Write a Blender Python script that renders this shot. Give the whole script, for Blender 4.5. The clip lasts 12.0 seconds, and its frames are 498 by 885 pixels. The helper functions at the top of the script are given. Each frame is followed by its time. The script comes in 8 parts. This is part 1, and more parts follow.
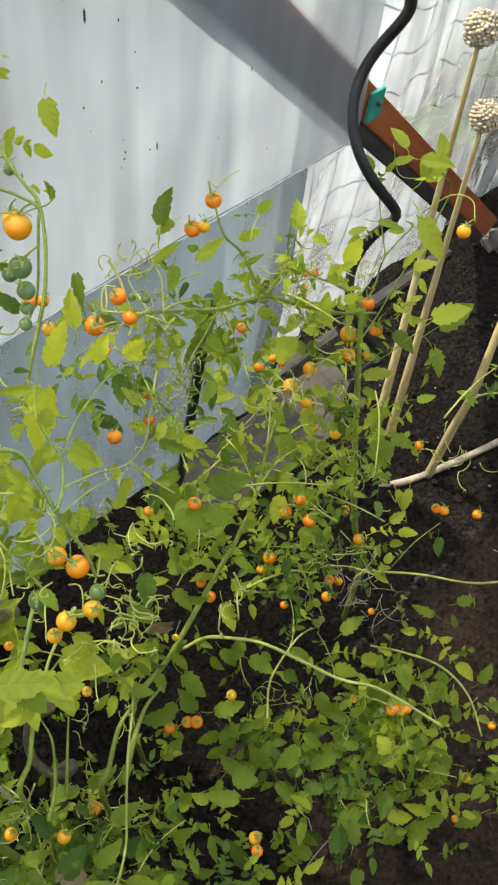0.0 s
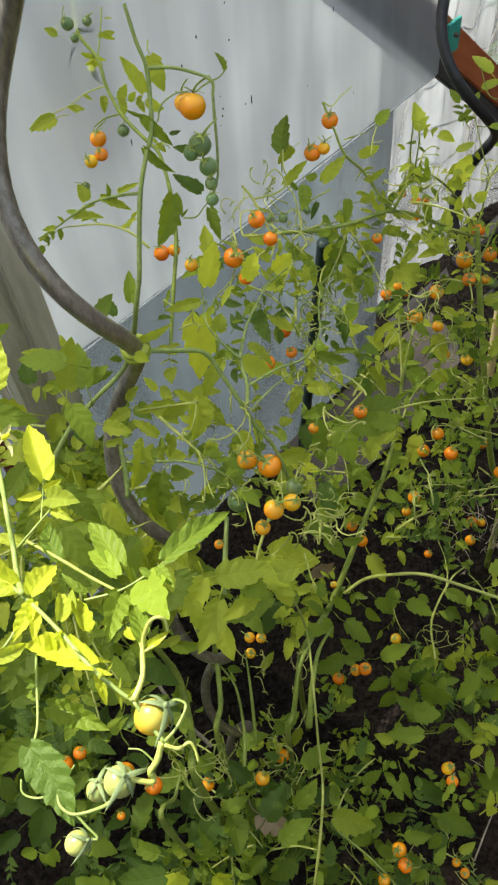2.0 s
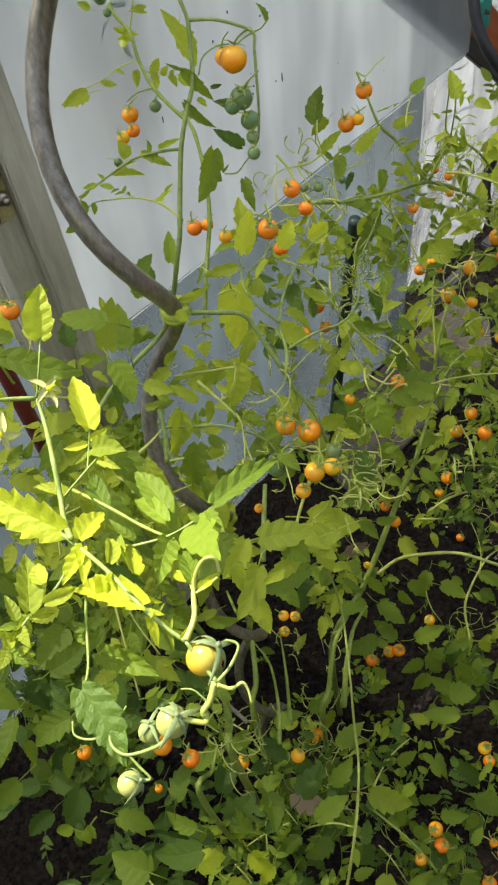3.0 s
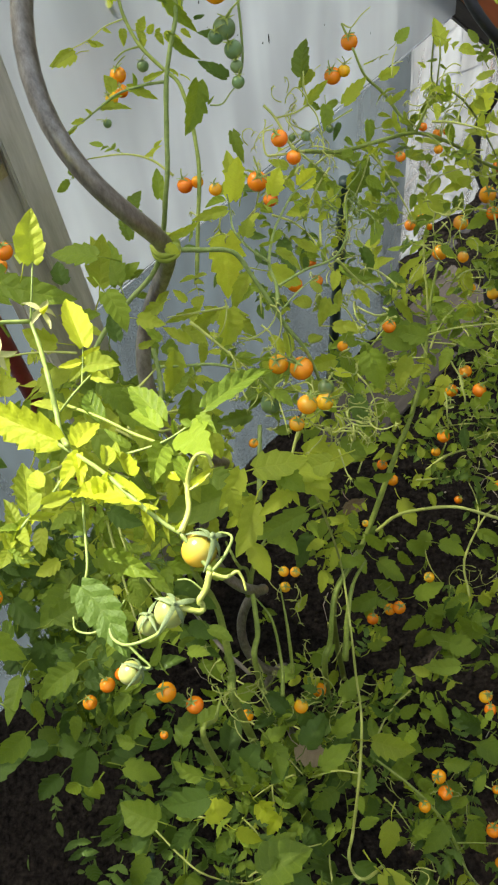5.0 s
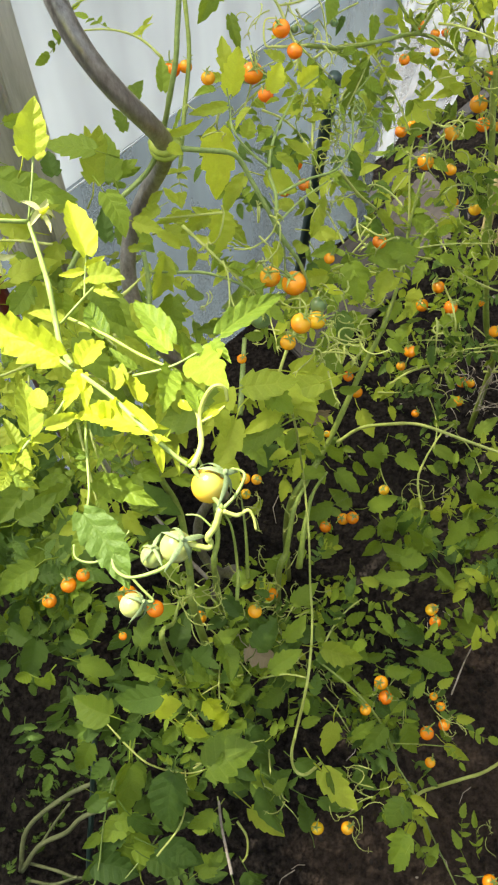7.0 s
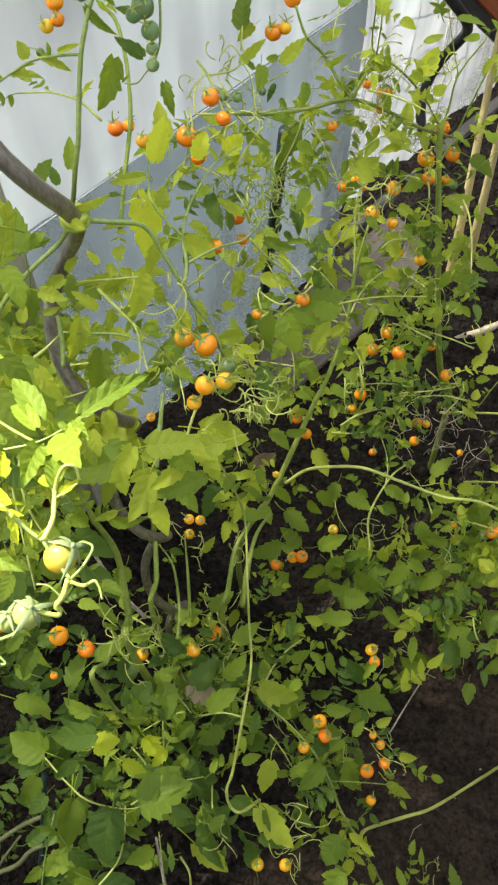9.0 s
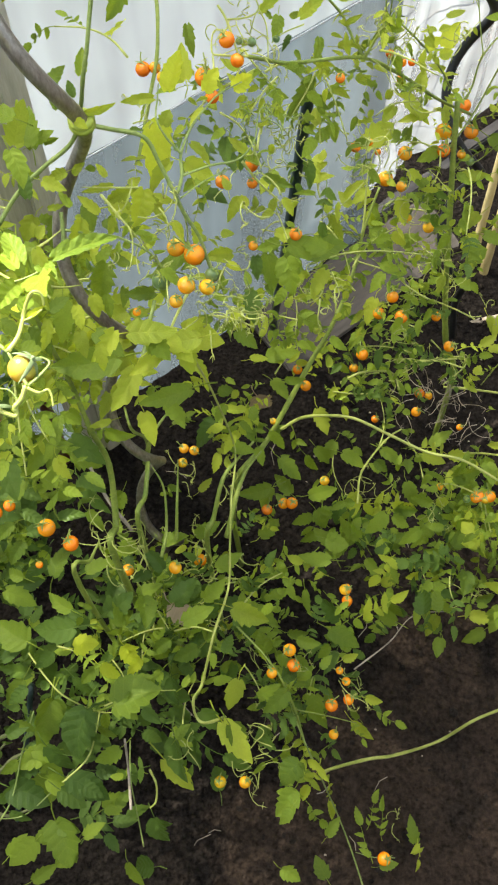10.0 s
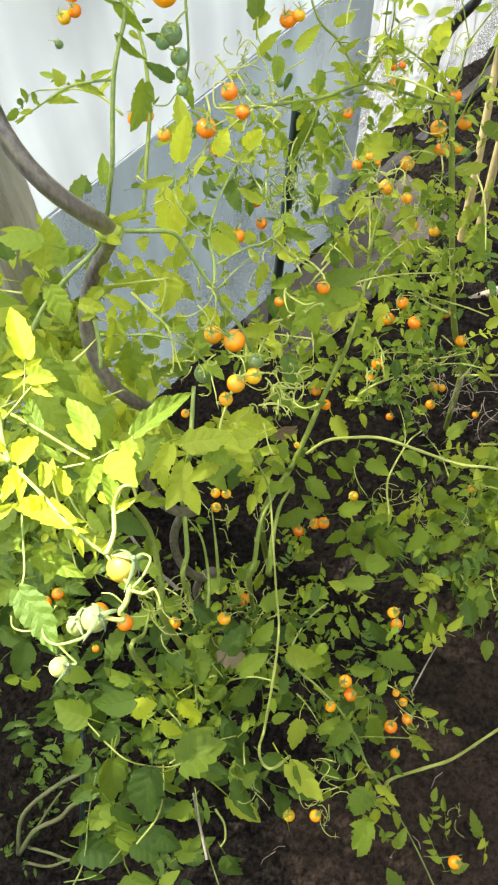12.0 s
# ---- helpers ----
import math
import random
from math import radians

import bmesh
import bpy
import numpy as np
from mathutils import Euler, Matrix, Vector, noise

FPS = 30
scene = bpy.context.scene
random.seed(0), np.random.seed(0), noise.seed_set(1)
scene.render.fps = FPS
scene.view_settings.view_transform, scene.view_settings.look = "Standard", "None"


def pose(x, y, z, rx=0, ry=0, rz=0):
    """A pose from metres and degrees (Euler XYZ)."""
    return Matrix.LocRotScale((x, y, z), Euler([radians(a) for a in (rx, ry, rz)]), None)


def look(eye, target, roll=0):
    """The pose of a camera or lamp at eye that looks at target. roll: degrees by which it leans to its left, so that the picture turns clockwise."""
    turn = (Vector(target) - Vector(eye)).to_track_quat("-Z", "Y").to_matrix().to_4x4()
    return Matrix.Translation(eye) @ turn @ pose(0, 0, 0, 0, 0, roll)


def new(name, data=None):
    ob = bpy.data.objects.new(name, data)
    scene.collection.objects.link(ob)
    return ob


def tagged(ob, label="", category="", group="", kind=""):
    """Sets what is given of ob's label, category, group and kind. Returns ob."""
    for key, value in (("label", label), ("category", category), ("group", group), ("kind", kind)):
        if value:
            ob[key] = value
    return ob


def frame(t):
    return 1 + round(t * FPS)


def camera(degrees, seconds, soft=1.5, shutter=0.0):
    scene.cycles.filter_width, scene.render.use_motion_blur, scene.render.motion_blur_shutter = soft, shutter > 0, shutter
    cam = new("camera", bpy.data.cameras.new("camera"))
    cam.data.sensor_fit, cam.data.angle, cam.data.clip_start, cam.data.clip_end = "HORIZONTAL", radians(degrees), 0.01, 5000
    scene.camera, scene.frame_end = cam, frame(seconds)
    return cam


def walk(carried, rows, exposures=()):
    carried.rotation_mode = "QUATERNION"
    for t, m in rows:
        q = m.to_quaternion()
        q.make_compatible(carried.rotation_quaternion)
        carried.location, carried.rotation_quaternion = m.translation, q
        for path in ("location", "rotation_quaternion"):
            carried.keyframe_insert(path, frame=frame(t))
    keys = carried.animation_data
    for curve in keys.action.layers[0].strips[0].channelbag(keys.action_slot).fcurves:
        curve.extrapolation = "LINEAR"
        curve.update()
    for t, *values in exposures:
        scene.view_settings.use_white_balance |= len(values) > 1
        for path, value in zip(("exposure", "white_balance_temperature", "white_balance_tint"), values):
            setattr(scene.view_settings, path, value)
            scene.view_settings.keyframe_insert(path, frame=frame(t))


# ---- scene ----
cam = camera(31.2, 12.0, 2.2)
PATH = [
    (0, (0.023, 0.001, 1.630), (0.126, 1.089, -0.045), 9.0),
    (0.5, (0.027, -0.024, 1.680), (0.168, 1.142, 0.062), 5.8),
    (1, (-0.019, -0.071, 1.636), (0.040, 1.080, 0.002), 0.4),
    (1.5, (-0.040, -0.070, 1.588), (-0.070, 1.049, -0.069), -4.4),
    (2, (-0.044, -0.071, 1.583), (-0.129, 1.038, -0.079), -7.0),
    (2.5, (-0.067, -0.077, 1.574), (-0.185, 1.033, -0.085), -8.5),
    (3, (-0.056, -0.087, 1.568), (-0.195, 1.018, -0.094), -9.6),
    (3.2, (-0.064, -0.094, 1.567), (-0.209, 1.011, -0.094), -10.0),
    (4.8, (-0.058, -0.114, 1.567), (-0.205, 0.978, -0.102), -11.3),
    (5, (-0.054, -0.122, 1.556), (-0.195, 0.963, -0.119), -11.3),
    (5.5, (-0.059, -0.114, 1.551), (-0.200, 0.948, -0.138), -11.5),
    (6, (-0.100, -0.098, 1.542), (-0.255, 0.909, -0.180), -11.6),
    (6.5, (-0.095, -0.102, 1.539), (-0.181, 0.818, -0.235), -6.9),
    (7, (-0.082, -0.100, 1.554), (-0.107, 0.770, -0.247), -2.5),
    (7.5, (-0.046, -0.104, 1.576), (-0.042, 0.760, -0.228), -0.6),
    (7.7, (-0.019, -0.111, 1.581), (-0.012, 0.755, -0.222), -0.4),
    (9.3, (-0.023, -0.092, 1.593), (-0.041, 0.830, -0.181), -0.6),
    (9.5, (-0.010, -0.110, 1.609), (-0.040, 0.808, -0.168), 0.5),
    (10, (0.028, -0.184, 1.612), (-0.055, 0.722, -0.168), 0.3),
    (10.5, (0.012, -0.163, 1.600), (-0.146, 0.782, -0.155), -5.2),
    (10.7, (-0.021, -0.132, 1.609), (-0.194, 0.816, -0.144), -6.8),
    (11, (-0.099, -0.082, 1.564), (-0.267, 0.841, -0.202), -7.9),
    (11.5, (-0.095, -0.064, 1.530), (-0.180, 0.773, -0.284), -6.2),
    (12, (-0.034, -0.083, 1.634), (-0.076, 0.736, -0.190), -4.3),
]
EXPOSURES = [(0, 1.65), (0.5, 1.65), (1.5, 1.35), (2.5, 1.2), (5.0, 1.3), (6.2, 1.35), (7.5, 1.92), (9.5, 1.65), (10.5, 2.15), (10.8, 1.35), (11.0, 1.1), (11.5, 1.55), (12, 2.15)]
walk(cam, [(t, look(eye, target, roll)) for t, eye, target, roll in PATH], EXPOSURES)

# ---- world, sun, exposure ----
world = bpy.data.worlds.new("sky")
scene.world = world
world.use_nodes = True
wn = world.node_tree
sky = wn.nodes.new("ShaderNodeTexSky")
sky.sky_type = "NISHITA"
sky.sun_disc = False
SUN_WAY = Vector((-0.50, 0.35, 0.79)).normalized()
sky.sun_elevation = math.asin(SUN_WAY.z)
sky.sun_rotation = math.atan2(SUN_WAY.x, SUN_WAY.y)
sky.air_density, sky.dust_density = 1.0, 2.5
wn.links.new(sky.outputs[0], wn.nodes["Background"].inputs[0])
wn.nodes["Background"].inputs[1].default_value = 0.15
sun = new("sun", bpy.data.lights.new("sun", "SUN"))
sun.data.energy, sun.data.angle, sun.data.color = 5.0, radians(0.6), (1.0, 0.95, 0.86)
sun.matrix_world = look(SUN_WAY * 20, (0, 0, 0))


# ---- materials ----
def material(name):
    m = bpy.data.materials.new(name)
    m.use_nodes = True
    nt = m.node_tree
    nt.nodes.clear()
    return m, nt, nt.nodes.new("ShaderNodeOutputMaterial")


def node(nt, kind, **values):
    n = nt.nodes.new("ShaderNode" + kind)
    for key, value in values.items():
        n.inputs[key.replace("_", " ")].default_value = value
    return n


def noise_node(nt, scale, detail=4, rough=0.6, vector=None):
    n = node(nt, "TexNoise", Scale=scale, Detail=detail, Roughness=rough)
    if vector is None:
        c = nt.nodes.new("ShaderNodeTexCoord")
        vector = c.outputs["Object"]
    nt.links.new(vector, n.inputs["Vector"])
    return n


def ramp(nt, source, stops):
    r = nt.nodes.new("ShaderNodeValToRGB")
    el = r.color_ramp.elements
    while len(el) < len(stops):
        el.new(0.5)
    for e, (p, c) in zip(el, stops):
        e.position, e.color = p, (*c, 1)
    nt.links.new(source, r.inputs[0])
    return r


def bump(nt, height, strength, distance):
    b = node(nt, "Bump", Strength=strength, Distance=distance)
    nt.links.new(height, b.inputs["Height"])
    return b


def plain(name, dark, light, scale, rough, grain=None, strength=0.3, distance=0.002, metal=0.0, stretch=None, spec=0.5):
    """A solid surface in two tones at two scales, with fine relief."""
    m, nt, out = material(name)
    c = nt.nodes.new("ShaderNodeTexCoord")
    vec = c.outputs["Object"]
    if stretch:
        mp = node(nt, "Mapping", Scale=stretch)
        nt.links.new(vec, mp.inputs[0])
        vec = mp.outputs[0]
    a = noise_node(nt, scale, 5, 0.65, vec)
    b = noise_node(nt, grain or scale * 9, 4, 0.7, vec)
    mixf = nt.nodes.new("ShaderNodeMath")
    mixf.operation = "MULTIPLY_ADD"
    nt.links.new(b.outputs[0], mixf.inputs[0])
    mixf.inputs[1].default_value = 0.5
    sub = nt.nodes.new("ShaderNodeMath")
    sub.operation = "MULTIPLY"
    sub.inputs[1].default_value = 0.5
    nt.links.new(a.outputs[0], sub.inputs[0])
    nt.links.new(sub.outputs[0], mixf.inputs[2])
    r = ramp(nt, mixf.outputs[0], [(0.34, dark), (0.66, light)])
    p = node(nt, "BsdfPrincipled", Roughness=rough, Metallic=metal)
    p.inputs["Specular IOR Level"].default_value = spec
    nt.links.new(r.outputs[0], p.inputs["Base Color"])
    nt.links.new(bump(nt, mixf.outputs[0], strength, distance).outputs[0], p.inputs["Normal"])
    nt.links.new(p.outputs[0], out.inputs[0])
    return m


def soil_material():
    """Moist black compost with dry brown dust in patches towards the path; dark at left for shade there."""
    m, nt, out = material("soil")
    c = nt.nodes.new("ShaderNodeTexCoord")
    broad = noise_node(nt, 6.5, 5, 0.62, c.outputs["Object"])
    grain = noise_node(nt, 95, 4, 0.7, c.outputs["Object"])
    crumb = node(nt, "TexVoronoi", Scale=130.0)
    nt.links.new(c.outputs["Object"], crumb.inputs["Vector"])
    moist_shaded = ramp(nt, grain.outputs[0], [(0.34, (0.0045, 0.0037, 0.0031)), (0.70, (0.032, 0.0260, 0.0200))])
    dry = ramp(nt, grain.outputs[0], [(0.30, (0.016, 0.0112, 0.0075)), (0.72, (0.068, 0.048, 0.033))])
    sep = nt.nodes.new("ShaderNodeSeparateXYZ")
    nt.links.new(c.outputs["Object"], sep.inputs[0])
    # slope of the dust; its dark left end paints in the bush's shade
    path = nt.nodes.new("ShaderNodeMapRange")
    for key, value in (("From Min", -0.10), ("From Max", 0.12), ("To Min", -0.18), ("To Max", 0.10)):
        path.inputs[key].default_value = value
    along = nt.nodes.new("ShaderNodeMath")
    along.operation = "MULTIPLY_ADD"
    along.inputs[1].default_value = -0.7
    nt.links.new(sep.outputs[1], along.inputs[0])
    nt.links.new(sep.outputs[0], along.inputs[2])
    nt.links.new(along.outputs[0], path.inputs[0])
    add = nt.nodes.new("ShaderNodeMath")
    nt.links.new(broad.outputs[0], add.inputs[0])
    nt.links.new(path.outputs[0], add.inputs[1])
    patch = ramp(nt, add.outputs[0], [(0.44, (0, 0, 0)), (0.60, (1, 1, 1))])
    mix = nt.nodes.new("ShaderNodeMixRGB")
    nt.links.new(patch.outputs[0], mix.inputs[0])
    nt.links.new(moist_shaded.outputs[0], mix.inputs[1])
    nt.links.new(dry.outputs[0], mix.inputs[2])
    p = node(nt, "BsdfPrincipled", Roughness=0.95)
    p.inputs["Specular IOR Level"].default_value = 0.05
    nt.links.new(mix.outputs[0], p.inputs["Base Color"])
    hgt = nt.nodes.new("ShaderNodeMath")
    hgt.operation = "MULTIPLY_ADD"
    hgt.inputs[1].default_value = 0.6
    nt.links.new(crumb.outputs["Distance"], hgt.inputs[0])
    nt.links.new(grain.outputs[0], hgt.inputs[2])
    nt.links.new(bump(nt, hgt.outputs[0], 1.0, 0.012).outputs[0], p.inputs["Normal"])
    nt.links.new(p.outputs[0], out.inputs[0])
    return m


def leaf_material(name, dark, light, through_colour, clear=0.45):
    """Leaf blade: two greens by object and by patch, pale veins, light passing through."""
    m, nt, out = material(name)
    info = nt.nodes.new("ShaderNodeObjectInfo")
    geo = nt.nodes.new("ShaderNodeNewGeometry")
    patch = noise_node(nt, 28, 3)
    add = nt.nodes.new("ShaderNodeMath")
    add.operation = "MULTIPLY_ADD"
    nt.links.new(info.outputs["Random"], add.inputs[0])
    add.inputs[1].default_value = 0.5
    half = nt.nodes.new("ShaderNodeMath")
    half.operation = "MULTIPLY_ADD"
    nt.links.new(geo.outputs["Random Per Island"], half.inputs[0])
    half.inputs[1].default_value = 0.4
    q = nt.nodes.new("ShaderNodeMath")
    q.operation = "MULTIPLY"
    q.inputs[1].default_value = 0.35
    nt.links.new(patch.outputs[0], q.inputs[0])
    nt.links.new(q.outputs[0], half.inputs[2])
    nt.links.new(half.outputs[0], add.inputs[2])
    col = ramp(nt, add.outputs[0], [(0.18, dark), (0.86, light)])
    uv = nt.nodes.new("ShaderNodeUVMap")
    sep = nt.nodes.new("ShaderNodeSeparateXYZ")
    nt.links.new(uv.outputs[0], sep.inputs[0])
    across = nt.nodes.new("ShaderNodeMath")
    across.operation = "ABSOLUTE"
    nt.links.new(sep.outputs[0], across.inputs[0])
    slant = nt.nodes.new("ShaderNodeMath")
    slant.operation = "MULTIPLY_ADD"
    nt.links.new(across.outputs[0], slant.inputs[0])
    slant.inputs[1].default_value = -0.34
    nt.links.new(sep.outputs[1], slant.inputs[2])
    wave = nt.nodes.new("ShaderNodeMath")
    wave.operation = "PINGPONG"
    wave.inputs[1].default_value = 0.095
    nt.links.new(slant.outputs[0], wave.inputs[0])
    least = nt.nodes.new("ShaderNodeMath")
    least.operation = "MINIMUM"
    nt.links.new(wave.outputs[0], least.inputs[0])
    nt.links.new(across.outputs[0], least.inputs[1])
    vein = ramp(nt, least.outputs[0], [(0.0, (0.32, 0.32, 0.32)), (0.016, (0, 0, 0))])
    pale = nt.nodes.new("ShaderNodeMixRGB")
    pale.inputs[2].default_value = (min(1, light[0] * 1.7), min(1, light[1] * 1.45), light[2] * 1.8, 1)
    nt.links.new(vein.outputs[0], pale.inputs[0])
    nt.links.new(col.outputs[0], pale.inputs[1])
    p = node(nt, "BsdfPrincipled", Roughness=0.46)
    p.inputs["Specular IOR Level"].default_value = 0.22
    nt.links.new(pale.outputs[0], p.inputs["Base Color"])
    hgt = nt.nodes.new("ShaderNodeMath")
    hgt.operation = "MULTIPLY_ADD"
    nt.links.new(least.outputs[0], hgt.inputs[0])
    hgt.inputs[1].default_value = 9.0
    nt.links.new(patch.outputs[0], hgt.inputs[2])
    nt.links.new(bump(nt, hgt.outputs[0], 0.40, 0.0022).outputs[0], p.inputs["Normal"])
    glow = ramp(nt, add.outputs[0], [(0.18, tuple(c * 0.75 for c in through_colour)), (0.86, tuple(min(1, c * 1.22) for c in through_colour))])
    veined = nt.nodes.new("ShaderNodeMixRGB")
    veined.inputs[2].default_value = (*(c * 0.45 for c in through_colour), 1)
    nt.links.new(vein.outputs[0], veined.inputs[0])
    nt.links.new(glow.outputs[0], veined.inputs[1])
    tr = node(nt, "BsdfTranslucent")
    nt.links.new(veined.outputs[0], tr.inputs[0])
    mx = node(nt, "MixShader", Fac=clear)
    nt.links.new(p.outputs[0], mx.inputs[1])
    nt.links.new(tr.outputs[0], mx.inputs[2])
    nt.links.new(mx.outputs[0], out.inputs[0])
    return m


def film_material(name, clear, gloss, tint, rough=0.25, cloud=1.2, relief=0.02, body_share=0.25, dusty=0.0):
    """Greenhouse sheet: scatters light through, lets some straight through, and shines a little."""
    m, nt, out = material(name)
    dust = noise_node(nt, cloud, 5, 0.6)
    streak_c = nt.nodes.new("ShaderNodeTexCoord")
    mp = node(nt, "Mapping", Scale=(9, 9, 1.2))
    nt.links.new(streak_c.outputs["Object"], mp.inputs[0])
    streak = noise_node(nt, 2.2, 2, 0.5, mp.outputs[0])
    both = nt.nodes.new("ShaderNodeMath")
    both.operation = "MULTIPLY"
    nt.links.new(dust.outputs[0], both.inputs[0])
    nt.links.new(streak.outputs[0], both.inputs[1])
    fac = nt.nodes.new("ShaderNodeMapRange")
    for key, value in (("From Min", 0.12), ("From Max", 0.42), ("To Min", min(1, clear * 1.5)), ("To Max", clear * 0.4)):
        fac.inputs[key].default_value = value
    nt.links.new(both.outputs[0], fac.inputs[0])
    # broad blots tint bright and shadowed patches of outside light into the sheet
    light_blot = noise_node(nt, 3.1, 3, 0.5)
    smear = nt.nodes.new("ShaderNodeMath")
    smear.operation = "MULTIPLY_ADD"
    smear.inputs[1].default_value = 0.32
    nt.links.new(streak.outputs[0], smear.inputs[0])
    lower = nt.nodes.new("ShaderNodeMath")
    lower.operation = "MULTIPLY"
    lower.inputs[1].default_value = 0.68
    nt.links.new(light_blot.outputs[0], lower.inputs[0])
    nt.links.new(lower.outputs[0], smear.inputs[2])
    shade = ramp(nt, smear.outputs[0], [(0.36, tuple(c * 0.72 for c in tint)), (0.64, tuple(c * 1.32 for c in tint))])
    scat = node(nt, "BsdfTranslucent")
    body = node(nt, "BsdfDiffuse")
    nt.links.new(shade.outputs[0], scat.inputs[0])
    face_tone = nt.nodes.new("ShaderNodeMixRGB")
    face_tone.inputs[0].default_value = dusty
    face_tone.inputs[2].default_value = (0.62, 0.65, 0.65, 1)
    nt.links.new(shade.outputs[0], face_tone.inputs[1])
    nt.links.new(face_tone.outputs[0], body.inputs[0])
    half = node(nt, "MixShader", Fac=body_share)
    nt.links.new(scat.outputs[0], half.inputs[1])
    nt.links.new(body.outputs[0], half.inputs[2])
    see = node(nt, "BsdfTransparent")
    mx = nt.nodes.new("ShaderNodeMixShader")
    nt.links.new(fac.outputs[0], mx.inputs[0])
    nt.links.new(half.outputs[0], mx.inputs[1])
    nt.links.new(see.outputs[0], mx.inputs[2])
    gl = node(nt, "BsdfGlossy", Roughness=rough)
    nt.links.new(bump(nt, both.outputs[0], 0.12, relief).outputs[0], gl.inputs["Normal"])
    fr = node(nt, "Fresnel", IOR=1.35)
    gm = nt.nodes.new("ShaderNodeMath")
    gm.operation = "MULTIPLY_ADD"
    gm.inputs[1].default_value = gloss
    gm.inputs[2].default_value = 0.02
    nt.links.new(fr.outputs[0], gm.inputs[0])
    last = nt.nodes.new("ShaderNodeMixShader")
    nt.links.new(gm.outputs[0], last.inputs[0])
    nt.links.new(mx.outputs[0], last.inputs[1])
    nt.links.new(gl.outputs[0], last.inputs[2])
    nt.links.new(last.outputs[0], out.inputs[0])
    return m


def tomato_material(name, side, top, rough=0.22):
    """Tomato skin: paler or greener round the stalk, glossy, slightly lit through."""
    m, nt, out = material(name)
    c = nt.nodes.new("ShaderNodeTexCoord")
    sep = nt.nodes.new("ShaderNodeSeparateXYZ")
    nt.links.new(c.outputs["Generated"], sep.inputs[0])
    mot = noise_node(nt, 60, 3)
    a = nt.nodes.new("ShaderNodeMath")
    a.operation = "MULTIPLY_ADD"
    nt.links.new(mot.outputs[0], a.inputs[0])
    a.inputs[1].default_value = 0.3
    nt.links.new(sep.outputs[2], a.inputs[2])
    r = ramp(nt, a.outputs[0], [(0.55, side), (1.1, top)])
    info = nt.nodes.new("ShaderNodeObjectInfo")
    hue = node(nt, "HueSaturation")
    sh = nt.nodes.new("ShaderNodeMapRange")
    sh.inputs["To Min"].default_value, sh.inputs["To Max"].default_value = 0.485, 0.512
    nt.links.new(info.outputs["Random"], sh.inputs[0])
    nt.links.new(sh.outputs[0], hue.inputs["Hue"])
    nt.links.new(r.outputs[0], hue.inputs["Color"])
    p = node(nt, "BsdfPrincipled", Roughness=rough)
    p.inputs["Subsurface Weight"].default_value = 0.25
    p.inputs["Subsurface Radius"].default_value = (0.006, 0.003, 0.001)
    p.inputs["Subsurface Scale"].default_value = 1.0
    nt.links.new(hue.outputs[0], p.inputs["Base Color"])
    nt.links.new(p.outputs[0], out.inputs[0])
    return m


SOIL = soil_material()
CLOD = plain("soil_crumb", (0.004, 0.0034, 0.003), (0.040, 0.032, 0.024), 40, 0.95, 300, 0.8, 0.004, spec=0.05)
BOARD_WOOD = plain("brown_board", (0.036, 0.030, 0.023), (0.115, 0.098, 0.076), 8, 0.85, 80, 0.6, 0.003, stretch=(0.12, 1, 1))
LEAF = leaf_material("leaf_green", (0.056, 0.108, 0.012), (0.235, 0.325, 0.028), (0.36, 0.46, 0.020), 0.38)
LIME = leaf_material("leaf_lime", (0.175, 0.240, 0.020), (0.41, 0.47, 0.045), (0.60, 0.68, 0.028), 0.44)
# serves naturally yellow leaves and a sunlit glow coloured into green ones
YELLOW_AND_LIT = leaf_material("leaf_yellow_and_lit", (0.38, 0.46, 0.018), (0.61, 0.67, 0.048), (0.80, 0.86, 0.045), 0.52)
# darker leaf copy, its colour standing for leaves in the crowns' shade
DEEP_SHADE = leaf_material("leaf_deep_shade", (0.038, 0.080, 0.012), (0.108, 0.178, 0.024), (0.17, 0.27, 0.022), 0.35)
BROWN = leaf_material("leaf_withered", (0.20, 0.13, 0.06), (0.46, 0.36, 0.22), (0.35, 0.25, 0.10), 0.3)
STEM = plain("green_stem", (0.14, 0.20, 0.022), (0.31, 0.37, 0.055), 30, 0.55, 260, 0.3, 0.001)
YOUNG_STEM = plain("young_stem", (0.12, 0.18, 0.028), (0.30, 0.37, 0.085), 30, 0.55, 260, 0.3, 0.001)
OLD_STEM = plain("old_stem", (0.085, 0.10, 0.030), (0.21, 0.22, 0.085), 30, 0.7, 260, 0.5, 0.002)
PALE_STEM = plain("pale_stem", (0.29, 0.34, 0.055), (0.50, 0.52, 0.12), 30, 0.5, 260, 0.3, 0.001)
SEPAL = plain("green_sepal", (0.07, 0.11, 0.030), (0.24, 0.30, 0.12), 40, 0.6, 300, 0.3, 0.001)
PETAL = plain("faded_petal", (0.34, 0.36, 0.09), (0.62, 0.60, 0.26), 60, 0.7, 300, 0.3, 0.001)
STRAW = plain("straw_stalk", (0.40, 0.30, 0.10), (0.62, 0.52, 0.24), 14, 0.6, 120, 0.3, 0.001, stretch=(1, 1, 0.2))
DRY = plain("dry_stalk", (0.20, 0.15, 0.09), (0.48, 0.42, 0.32), 22, 0.8, 160, 0.4, 0.002)
ORANGE = tomato_material("tomato_orange", (0.86, 0.225, 0.004), (0.90, 0.33, 0.006))
AMBER = tomato_material("tomato_amber", (0.90, 0.36, 0.005), (0.80, 0.45, 0.015))
GREEN = tomato_material("tomato_green", (0.20, 0.28, 0.085), (0.10, 0.17, 0.045), 0.3)
